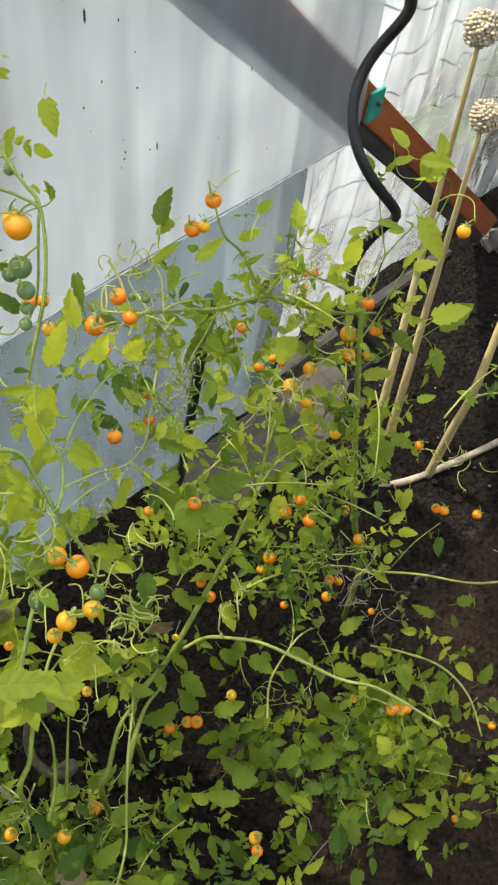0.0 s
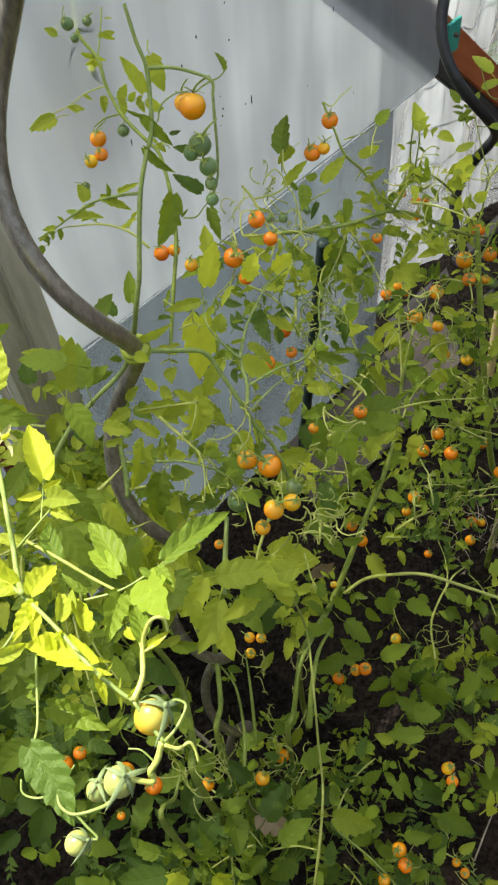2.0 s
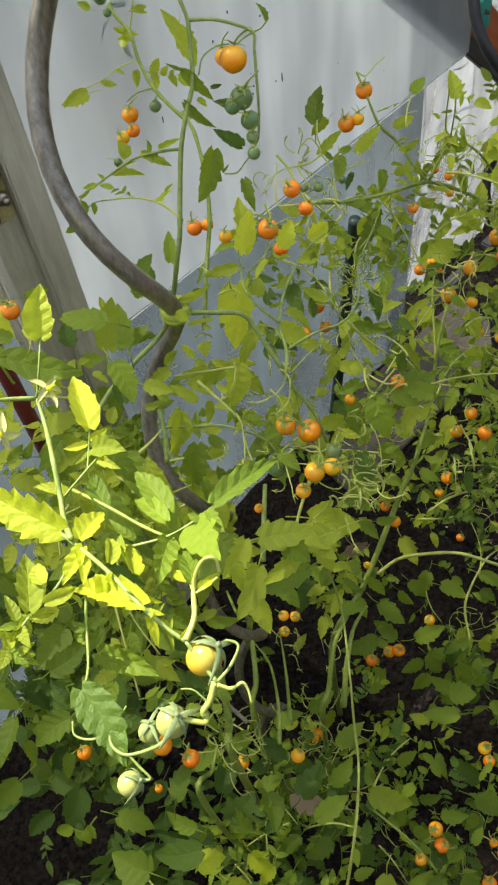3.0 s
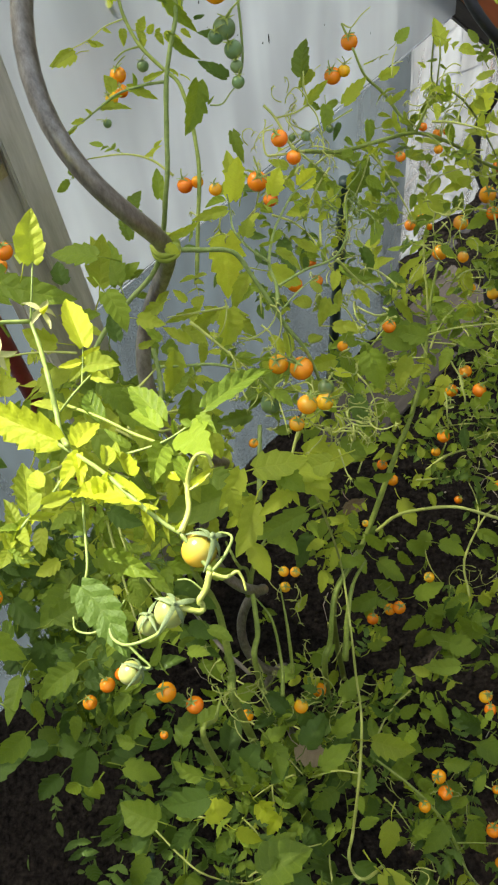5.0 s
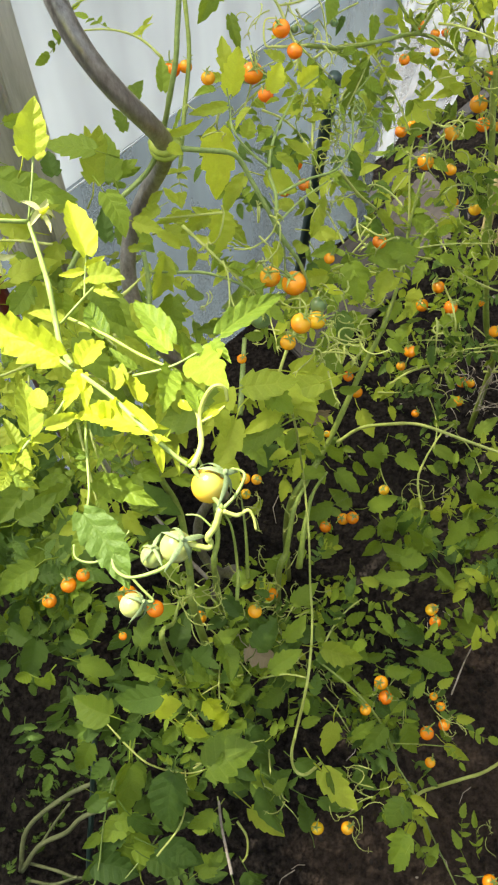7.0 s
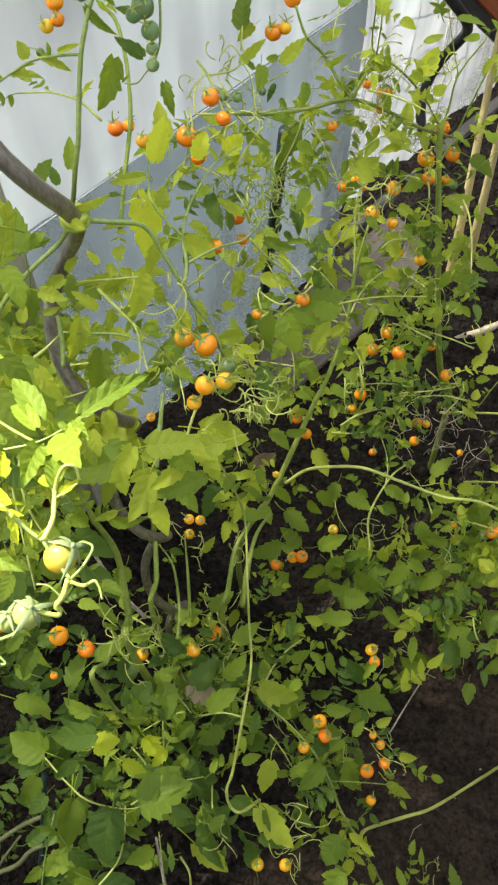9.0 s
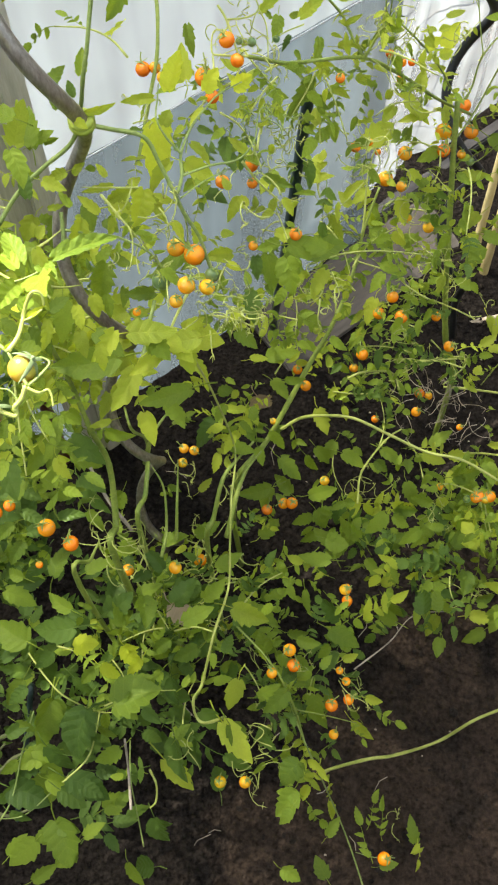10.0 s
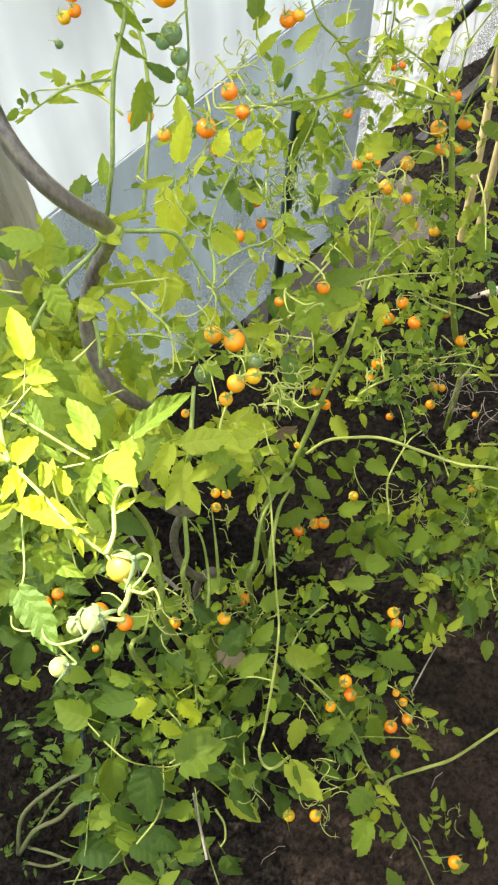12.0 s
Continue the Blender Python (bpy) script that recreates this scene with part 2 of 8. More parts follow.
UNRIPE = tomato_material("tomato_unripe", (0.42, 0.44, 0.13), (0.30, 0.35, 0.09), 0.3)
PALE_TOMATO = tomato_material("tomato_pale", (0.62, 0.42, 0.03), (0.46, 0.42, 0.06), 0.25)
FILM = film_material("inner_film", 0.17, 0.5, (0.224, 0.250, 0.252), 0.3, 2.2, 0.006, 0.5, 0.75)
# darker tint holds the shade that ground and bushes outside cast here
LOW_FILM = film_material("lower_film", 0.12, 0.9, (0.066, 0.084, 0.090), 0.16, 2.6, 0.006)
FOLDED = film_material("outer_film", 0.36, 1.0, (0.29, 0.312, 0.312), 0.2, 3.0, 0.008)
ROOF_FILM = film_material("roof_film", 0.34, 0.3, (0.50, 0.505, 0.51), 0.3, 1.0)
HEM = plain("film_hem", (0.36, 0.38, 0.39), (0.62, 0.63, 0.63), 20, 0.35)
PAINTED = plain("orange_painted_wood", (0.30, 0.075, 0.022), (0.46, 0.14, 0.045), 7, 0.6, 70, 0.5, 0.002, stretch=(0.15, 1, 1))
DARK_WOOD = plain("dark_wood", (0.015, 0.0135, 0.012), (0.070, 0.064, 0.056), 8, 0.85, 80, 0.6, 0.003, stretch=(0.12, 1, 1))
GREY_WOOD = plain("weathered_wood", (0.32, 0.29, 0.20), (0.66, 0.62, 0.48), 7, 0.8, 70, 0.5, 0.003, stretch=(1, 1, 0.12))
STEEL = plain("dull_steel", (0.13, 0.105, 0.075), (0.56, 0.50, 0.40), 34, 0.30, 260, 0.7, 0.0008, 0.75, (1, 1, 0.35))
BLACK = plain("black_coating", (0.008, 0.008, 0.008), (0.028, 0.028, 0.027), 26, 0.38, 200, 0.2, 0.0006)
DARK_GREEN = plain("dark_green_coating", (0.010, 0.022, 0.016), (0.03, 0.06, 0.045), 26, 0.4, 200, 0.2, 0.0006)
TEAL = plain("teal_plastic", (0.02, 0.26, 0.20), (0.05, 0.38, 0.30), 30, 0.45)
RED = plain("red_paint", (0.13, 0.012, 0.012), (0.24, 0.03, 0.026), 12, 0.45)
RUST = plain("rusty_steel", (0.05, 0.028, 0.018), (0.15, 0.09, 0.055), 40, 0.8)
SEED = plain("seed_head", (0.30, 0.25, 0.14), (0.66, 0.58, 0.40), 90, 0.8, 400, 0.6, 0.002)
STONE = plain("grey_stone", (0.10, 0.085, 0.07), (0.22, 0.19, 0.16), 12, 0.9, 90, 0.7, 0.006)
PALE_WOOD = plain("pale_wood", (0.50, 0.45, 0.34), (0.76, 0.72, 0.60), 9, 0.75, 80, 0.5, 0.002, stretch=(1, 1, 0.12))
OCHRE = plain("yellowed_plate", (0.26, 0.20, 0.06), (0.48, 0.42, 0.20), 30, 0.65, 160, 0.4, 0.001)


# ---- mesh helpers ----
def mesh_of(name, bm, mat, smooth=True):
    me = bpy.data.meshes.new(name)
    bm.normal_update()
    bm.to_mesh(me)
    bm.free()
    if smooth:
        for f in me.polygons:
            f.use_smooth = True
    if mat:
        me.materials.append(mat)
    return me


def part(name, bm, mat, parent, label="", smooth=True):
    ob = new(name, mesh_of(name, bm, mat, smooth))
    ob.parent = parent
    return tagged(ob, label) if label else ob


def thing(name, bm, mat, label, category, group="", kind="", smooth=True):
    return tagged(new(name, mesh_of(name, bm, mat, smooth)), label, category, group, kind)


def empty(name, where, label, category, group=""):
    ob = new(name)
    ob.empty_display_size = 0.02
    ob.location = where
    return tagged(ob, label, category, group)


def spline(points, steps):
    """Catmull-Rom points through the given ones."""
    p = [Vector(q) for q in points]
    p = [p[0] * 2 - p[1]] + p + [p[-1] * 2 - p[-2]]
    out = []
    for i in range(1, len(p) - 2):
        for k in range(steps):
            t = k / steps
            a, b, c, d = p[i - 1:i + 3]
            out.append(0.5 * (2 * b + (c - a) * t + (2 * a - 5 * b + 4 * c - d) * t * t + (3 * b - a - 3 * c + d) * t ** 3))
    return out + [p[-2]]


def tube(bm, pts, r0, r1, sides=7, knots=0.0, rng=None):
    """A tapering tube along pts, with closed ends and slight swellings."""
    rings = []
    n = len(pts)
    side = None
    for i, p in enumerate(pts):
        d = (pts[min(i + 1, n - 1)] - pts[max(i - 1, 0)]).normalized()
        if side is None:
            side = d.orthogonal().normalized()
        side = (side - d * side.dot(d)).normalized()
        up = d.cross(side)
        r = r0 + (r1 - r0) * i / max(1, n - 1)
        if knots and rng:
            r *= 1 + knots * rng.uniform(-1, 1)
        rings.append([bm.verts.new(p + (side * math.cos(a) + up * math.sin(a)) * r) for a in (2 * math.pi * k / sides for k in range(sides))])
    for a, b in zip(rings, rings[1:]):
        for k in range(sides):
            bm.faces.new((a[k], a[(k + 1) % sides], b[(k + 1) % sides], b[k]))
    bm.faces.new(rings[0][::-1])
    bm.faces.new(rings[-1])
    return bm


def box(bm, size, m=None, bevel=0.0):
    made = bmesh.ops.create_cube(bm, size=1, matrix=(m or Matrix()) @ Matrix.Diagonal((*size, 1)))
    if bevel:
        edges = list({e for v in made["verts"] for e in v.link_edges})
        bmesh.ops.bevel(bm, geom=edges, offset=bevel, segments=2, affect="EDGES")
    return bm


# ---- the shed's long wall: u along it, v into the shed, z up ----
K = math.sqrt(0.5)


def W(u, v, z):
    return Vector((K * (u - 0.70 + v), K * (u + 0.70 - v), z))


def height(x, y):
    """The soil's height, lumpy inside the shed."""
    far = max(abs(x) - 3, abs(y - 0.5) - 4, 0)
    base = 0.012 + 0.025 * max(0, min(1, y - 0.6))
    lump = noise.fractal(Vector((x * 7, y * 7, 0.3)), 0.9, 2.1, 5) * 0.013 + noise.noise(Vector((x * 34, y * 34, 5))) * 0.004
    lump += 0.0035 * noise.noise(Vector((x * 90, y * 90, 9)))
    return base + lump * (1 if far <= 0 else 0.3)


def build_ground():
    bm = bmesh.new()
    fine = [-0.9 + 0.0125 * i for i in range(209)]
    xs = [-400, -90, -30, -10, -5, -3, -2, -1.4] + fine + [2, 2.4, 3, 4, 6, 12, 30, 90, 400]
    ys = [v + 0.2 for v in xs]
    grid = [[bm.verts.new((x, y, height(x, y))) for x in xs] for y in ys]
    for j in range(len(ys) - 1):
        for i in range(len(xs) - 1):
            bm.faces.new((grid[j][i], grid[j][i + 1], grid[j + 1][i + 1], grid[j + 1][i]))
    thing("ground", bm, SOIL, "dark crumbly bare garden soil of the bed", "soil", kind="structure")


def sheet(name, u0, u1, z0, z1, v, mat, label, fold=0.0, nu=60, nz=24, hole=None):
    """A hanging sheet of film with soft folds."""
    bm = bmesh.new()
    rows = []
    for j in range(nz + 1):
        row = []
        for i in range(nu + 1):
            u = u0 + (u1 - u0) * i / nu
            z = z0 + (z1 - z0) * j / nz
            d = fold * noise.fractal(Vector((u * 5.5, z * 0.9, v * 3)), 0.9, 2.0, 4) + fold * 0.3 * noise.noise(Vector((u * 21, z * 3, 2)))
            row.append(bm.verts.new(W(u, v + d, z)))
        rows.append(row)
    for j in range(nz):
        for i in range(nu):
            if hole:
                u = u0 + (u1 - u0) * (i + 0.5) / nu
                z = z0 + (z1 - z0) * (j + 0.5) / nz
                if hole[0] < u < hole[1] and hole[2] < z < hole[3]:
                    continue
            bm.faces.new((rows[j][i], rows[j][i + 1], rows[j + 1][i + 1], rows[j + 1][i]))
    return thing(name, bm, mat, label, "plastic sheet", kind="structure")


# unseen gap added in the film so a sun shaft reaches the near shoot
SUN_GAP = (-0.40, 0.06, 1.80, 2.28)


def build_shell():
    sheet("wall_far_film", 0.86, 2.9, -0.03, 2.3, -0.11, FOLDED, "bright creased plastic greenhouse sheet hanging behind the brace", 0.035, 170, 44)
    sheet("wall_lower_film", 0.15, 0.93, -0.03, 0.70, -0.012, LOW_FILM, "shade-tinted bluish grey plastic sheet below the hem", 0.012, 90, 20)
    sheet("wall_lower_film", -2.2, 0.15, -0.03, 0.90, -0.012, LOW_FILM, "shade-tinted bluish grey plastic sheet below the hem beside the post", 0.012, 90, 20)
    sheet("wall_inner_film", 0.15, 1.03, 0.69, 2.3, 0.0, FILM, "milky dusty plastic greenhouse sheet stretched over the frame", 0.005, 60, 30, SUN_GAP)
    sheet("wall_inner_film", -2.2, 0.15, 0.89, 2.3, 0.0, FILM, "milky dusty plastic greenhouse sheet beside the post", 0.005, 90, 60, SUN_GAP)
    # boards out of view, added to cut the light from behind the camera
    bm = bmesh.new()
    box(bm, (5.6, 0.03, 1.6), Matrix.Translation(W(0.6, 2.03, 0.78)) @ Matrix.Rotation(radians(45), 4, "Z"), 0.004)
    thing("wall_opposite_shade_boards", bm, DARK_WOOD, "unseen dark boards added to cut light from the opposite wall", "wall", kind="structure")
    for name, u in (("wall_near_end_shade_boards", -2.24), ("wall_far_end_shade_boards", 3.44)):
        bm = bmesh.new()
        box(bm, (0.03, 2.0, 1.6), Matrix.Translation(W(u, 1.0, 0.78)) @ Matrix.Rotation(radians(45), 4, "Z"), 0.004)
        thing(name, bm, DARK_WOOD, "unseen dark boards added to cut light from the end wall", "wall", kind="structure")
    # opposite sheet, roof and ends: also unseen, added to enclose and soften the light
    sheet("wall_opposite_film", -2.2, 3.4, 0.0, 2.3, 2.0, ROOF_FILM, "milky plastic sheet of the opposite greenhouse wall", 0.02, 40, 10)
    bm = bmesh.new()
    rows = [[bm.verts.new(W(-2.2 + 5.6 * i / 24, -0.15 + 2.17 * j / 12, 2.3 + 0.35 * math.sin(math.pi * j / 12))) for i in range(25)] for j in range(13)]
    for j in range(12):
        for i in range(24):
            bm.faces.new((rows[j][i], rows[j][i + 1], rows[j + 1][i + 1], rows[j + 1][i]))
    thing("ceiling", bm, ROOF_FILM, "milky plastic sheet of the arched greenhouse roof", "roof sheet", kind="structure")
    for name, u in (("wall_near_end_film", -2.2), ("wall_far_end_film", 3.4)):
        bm = bmesh.new()
        rows = [[bm.verts.new(W(u, -0.12 + 2.14 * i / 12, z * (2.3 + 0.35 * math.sin(math.pi * i / 12)))) for i in range(13)] for z in (0, 0.33, 0.66, 1.0)]
        for j in range(3):
            for i in range(12):
                bm.faces.new((rows[j][i], rows[j][i + 1], rows[j + 1][i + 1], rows[j + 1][i]))
        thing(name, bm, ROOF_FILM, "milky plastic sheet closing the greenhouse end", "plastic sheet", kind="structure")
    bm = bmesh.new()
    tube(bm, [W(0.16 + 0.86 * i / 30, 0.003, 0.69) for i in range(31)], 0.0013, 0.0013, 6)
    thing("film_hem", bm, HEM, "pale welded hem along the film's lower border", "hem", kind="structure")
    bm = bmesh.new()
    tube(bm, [W(-2.2 + 2.34 * i / 30, 0.005, 0.89) for i in range(31)], 0.0022, 0.0022, 6)
    thing("film_hem", bm, HEM, "pale welded hem of the film beside the post", "hem", kind="structure")


def build_frame():
    turn45 = Matrix.Rotation(radians(45), 4, "Z")
    # foundation board at the foot of the wall
    board = empty("foundation_board", W(1.25, -0.05, 0), "dark weathered foundation board at the foot of the plastic sheet", "board")
    for u0, u1, top in ((0.78, 1.27, 0.034), (1.275, 1.60, 0.052)):
        bm = bmesh.new()
        box(bm, (u1 - u0, 0.03, 0.26), None, 0.004)
        ob = part("plank", bm, DARK_WOOD, board, smooth=False)
        ob.matrix_basis = Matrix.Translation(W((u0 + u1) / 2, -0.045, top - 0.13) - board.location) @ turn45
    # loose board at the foot of the sheet
    bm = bmesh.new()
    box(bm, (0.52, 0.15, 0.018), None, 0.004)
    ob = thing("board", bm, BOARD_WOOD, "grey-brown weathered board leaning at the foot of the sheet", "board", smooth=False)
    ob.matrix_basis = Matrix.Translation(W(0.84, 0.080, 0.038)) @ turn45 @ Matrix.Rotation(radians(18), 4, "X")
    # upright post with bolts
    post = empty("post", W(0.178, 0.03, 0), "pale weathered wooden upright post with rusty bolts", "post")
    for name, size, where, mat, label in (
            ("timber", (0.078, 0.042, 2.25), (0, 0.0, 1.12), GREY_WOOD, ""),
            ("batten", (0.034, 0.012, 2.25), (0.022, -0.0265, 1.12), GREY_WOOD, ""),
            ("corner_strip", (0.009, 0.010, 2.25), (-0.036, -0.025, 1.12), PALE_WOOD, "pale corner strip"),
            ("plate", (0.036, 0.004, 0.080), (-0.015, -0.0225, 1.026), OCHRE, "yellowed metal plate behind the bolts")):
        bm = bmesh.new()
        box(bm, size, Matrix.Translation(where), min(size[0], size[1]) * 0.18)
        ob = part(name, bm, mat, post, label, smooth=False)
        ob.rotation_euler = (0, 0, radians(45))
    for du, z, mat, label in ((-0.026, 1.053, RUST, "rusty bolt head"), (-0.005, 1.046, RUST, "rusty bolt head"), (-0.023, 1.002, RUST, "rusty bolt head"), (-0.006, 1.014, STEEL, "grey bolt head")):
        bm = bmesh.new()
        bmesh.ops.create_cone(bm, cap_ends=True, segments=6, radius1=0.0078, radius2=0.0068, depth=0.006)
        bmesh.ops.create_cone(bm, cap_ends=True, segments=12, radius1=0.0038, radius2=0.0034, depth=0.008, matrix=Matrix.Translation((0, 0, 0.005)))
        b = part("bolt", bm, mat, post, label)
        b.location = Matrix.Rotation(radians(45), 3, "Z") @ Vector((du, -0.0275, z))
        b.rotation_euler = (radians(90), 0, radians(45))
    # red upright pipe beside it
    bm = bmesh.new()
    tube(bm, [W(0.108, 0.02, z) for z in (-0.02, 0.7, 1.4, 2.25)], 0.011, 0.011, 12)
    thing("red_pipe", bm, RED, "dark red painted metal pipe beside the post", "pipe")
    # diagonal brace with a painted upper face
    a, b = W(0.30, -0.017, 1.460), W(1.690, -0.017, 0.070)
    brace = empty("diagonal_brace", b, "dark wooden diagonal brace with an orange painted upper face", "beam")
    way = (b - a).normalized()
    out = Vector((K, -K, 0))
    upn = out.cross(way).normalized()
    if upn.z < 0:
        upn = -upn
    turn = Matrix((way, -out, upn)).transposed().to_4x4()
    if turn.determinant() < 0:
        turn = Matrix((way, out, upn)).transposed().to_4x4()
    length = (b - a).length
    for nm, mat, off, wid, dep in (("timber", DARK_WOOD, -0.0175, 0.0265, 0.020), ("painted_face", PAINTED, 0.0230, 0.053, 0.024)):
        bm = bmesh.new()
        box(bm, (length, dep, wid), None, 0.003)
        ob = part(nm, bm, mat, brace, smooth=False)
        ob.matrix_basis = Matrix.Translation((a + b) / 2 + upn * off - brace.location) @ turn
    # teal clip at the film's corner
    clip = empty("film_clip", W(1.063, 0.0, 0.737), "small teal plastic film clip on the brace", "clip")
    bm = bmesh.new()
    box(bm, (0.034, 0.006, 0.056), None, 0.001)
    ob = part("body", bm, TEAL, clip, smooth=False)
    ob.rotation_euler = (0, 0, radians(45))
    bm = bmesh.new()
    bmesh.ops.create_cone(bm, cap_ends=True, segments=10, radius1=0.004, radius2=0.003, depth=0.006)
    ob = part("screw", bm, RUST, clip, "dark screw head")
    ob.rotation_euler = (radians(90), 0, radians(45))
    ob.location = Matrix.Rotation(radians(45), 3, "Z") @ Vector((0.002, -0.006, 0.004))


build_ground()
build_shell()
build_frame()


# ---- leaves, fruit and stems ----
RNG = random.Random(7)


def leaflet(bm, m, width, rng, lobes=5, teeth=1.0, pucker=0.010, fine=False, folds=(0.05, 0.45)):
    """One lobed leaflet of unit length along +y: broad near its base, folded on the midrib, quilted between its veins."""
    uvl = bm.loops.layers.uv.verify()
    droop, fold, twist = rng.uniform(0.04, 0.34), rng.uniform(*folds), rng.uniform(-0.3, 0.3)
    sweep = rng.uniform(-0.07, 0.07)
    cut = [[rng.uniform(0.06, 0.34) * teeth for _ in range(lobes + 2)] for _ in range(2)]
    start = (rng.random() * 0.6, rng.random() * 0.6)
    columns = (-1, -0.68, -0.34, 0, 0.34, 0.68, 1) if fine else (-1, -0.55, 0, 0.55, 1)
    rows = lobes * (5 if fine else 3)
    grid = []
    for i in range(rows + 1):
        s = i / rows
        q = 0.012 + 0.98 * s
        w = 0.5 * width * q ** 0.45 * (1 - q) ** 0.95 / 0.435
        row = []
        for c in columns:
            side = 0 if c < 0 else 1
            step = s * lobes + start[side]
            saw = step % 1.0
            x, y = c * w, s - 0.09 * abs(c) * (1 - s) ** 5
            if abs(c) == 1:
                x *= 1 + cut[side][int(step)] * (1.5 * saw - 0.8) * min(1, 2.4 * (1 - s))
                y += 0.045 * saw * (1 - s)
            swell = math.sin(2 * math.pi * (s * lobes - 0.55 * abs(c) + start[side])) * abs(c) * (1.25 - abs(c))
            z = fold * abs(c) * w - droop * s * s + pucker * (0.4 + 1.3 * cut[side][int(step)]) * swell + twist * c * w * s + rng.uniform(-0.6, 0.6) * pucker * abs(c)
            row.append((bm.verts.new(m @ Vector((x + sweep * math.sin(math.pi * s), y, z))), (c * 0.5, s)))
        grid.append(row)
    for a, b in zip(grid, grid[1:]):
        for k in range(len(columns) - 1):
            quad = (a[k], a[k + 1], b[k + 1], b[k])
            fc = bm.faces.new([q[0] for q in quad])
            for loop, q in zip(fc.loops, quad):
                loop[uvl].uv = q[1]


def leaf_meshes(mat):
    """Single toothed leaves: five widths, four shapes of each."""
    made = {}
    for w in (0.36, 0.46, 0.56, 0.68, 0.82):
        for k in range(4):
            bm = bmesh.new()
            leaflet(bm, Matrix(), w * 1.08, RNG, 4 + k % 2, 1.0, 0.010, True)
            tube(bm, [Vector((0.05 * k - 0.08, -0.5, -0.12)), Vector((0.02, -0.25, -0.03)), Vector((0, 0.02, 0))], 0.016, 0.014, 5)
            if w > 0.6 and k % 2:
                for side in (-1, 1):
                    leaflet(bm, Matrix.Translation((0, 0.12, -0.01)) @ Matrix.Rotation(-side * 1.0, 4, "Z") @ Matrix.Scale(0.5, 4), 0.7, RNG, 4)
            made.setdefault(w, []).append(mesh_of("leaf", bm, mat))
    return made


def crinkled_meshes(mat):
    """Young leaves with deep lobes and puckered, rolling margins: three of each width."""
    made = {}
    for w in (0.36, 0.46, 0.56, 0.68, 0.82):
        for k in range(3):
            bm = bmesh.new()
            leaflet(bm, Matrix(), w * 1.06, RNG, 4 + k, 0.9, 0.016, True)
            made.setdefault(w, []).append(mesh_of("leaf", bm, mat))
    return made


def compound_meshes(mat, count):
    """Feathered leaves: a drooping midrib with paired leaflets and one at the tip, of unit length."""
    made = []
    for k in range(count):
        bm = bmesh.new()
        bend = RNG.uniform(0.1, 0.5)
        pts = [Vector((0.04 * math.sin(5 * s + k), s * 0.66, -bend * s * s)) for s in (i / 8 for i in range(9))]
        tube(bm, pts, 0.010, 0.005, 5)
        leaflet(bm, Matrix.Translation(pts[-1]) @ Matrix.Rotation(-bend, 4, "X") @ Matrix.Scale(0.38, 4), RNG.uniform(0.48, 0.70), RNG)
        for i in (2, 4, 6):
            for side in (-1, 1):
                if RNG.random() < 0.12:
                    continue
                size = RNG.uniform(0.13, 0.36) * (1 - 0.05 * i)
                turn = Matrix.Rotation(-side * RNG.uniform(0.9, 1.4), 4, "Z") @ Matrix.Rotation(RNG.uniform(-0.5, 0.3), 4, "X") @ Matrix.Rotation(RNG.uniform(-0.4, 0.4), 4, "Y")
                leaflet(bm, Matrix.Translation(pts[i]) @ turn @ Matrix.Scale(size, 4), RNG.uniform(0.42, 0.66), RNG, 4)
        made.append(mesh_of("feathered_leaf", bm, mat))
    return made


SINGLE = {m.name: leaf_meshes(m) for m in (LEAF, LIME, YELLOW_AND_LIT, DEEP_SHADE, BROWN)}
CRINKLED = {m.name: crinkled_meshes(m) for m in (LEAF, LIME, YELLOW_AND_LIT, DEEP_SHADE)}
FEATHER = {m.name: compound_meshes(m, 5) for m in (LEAF, LIME, DEEP_SHADE)}


def hang(parent, name, mesh, m):
    ob = new(name, mesh)
    ob.parent = parent
    ob.matrix_basis = Matrix.Translation(-parent.location) @ m
    return ob


def turned(base, way, face, size):
    """A frame at base with y along way and z towards face."""
    y = way.normalized()
    z = (face - y * face.dot(y)).normalized()
    x = y.cross(z)
    m = Matrix((x, y, z)).transposed().to_4x4()
    return Matrix.Translation(base) @ m @ Matrix.Scale(size, 4)


def leaf(parent, base, tip, mat, width=0.56):
    a, b = Vector(base), Vector(tip)
    way = b - a
    size = way.length * 1.06
    way = way.normalized() + Vector([RNG.uniform(-0.12, 0.12) for _ in range(3)])
    face = Vector((0, -0.42, 0.85)) + Vector([RNG.uniform(-0.45, 0.45) for _ in range(3)])
    near = min(SINGLE[mat.name], key=lambda w: abs(w - width))
    hang(parent, "leaf", RNG.choice(SINGLE[mat.name][near]), turned(a, way, face, size))


def young_leaf(parent, base, tip, mat, width, roll, lobes, teeth):
    """A crinkled young leaf of the sunlit shoot, turned on its midrib by roll degrees."""
    a, b = Vector(base), Vector(tip)
    face = Matrix.Rotation(radians(roll), 3, (b - a).normalized()) @ Vector((0.22, -0.5, 0.84))
    bm = bmesh.new()
    leaflet(bm, Matrix(), width * 0.80, RNG, lobes, teeth * 1.3, 0.034, True, (0.25, 0.75))
    hang(parent, "leaf", mesh_of("leaf", bm, mat), turned(a, b - a, face, (b - a).length))


def feather(parent, base, way, mat, size):
    face = Vector((0, -0.3, 0.9)) + Vector([RNG.uniform(-0.5, 0.5) for _ in range(3)])
    hang(parent, "feathered_leaf", RNG.choice(FEATHER[mat.name]), turned(Vector(base), Vector(way), face, size))


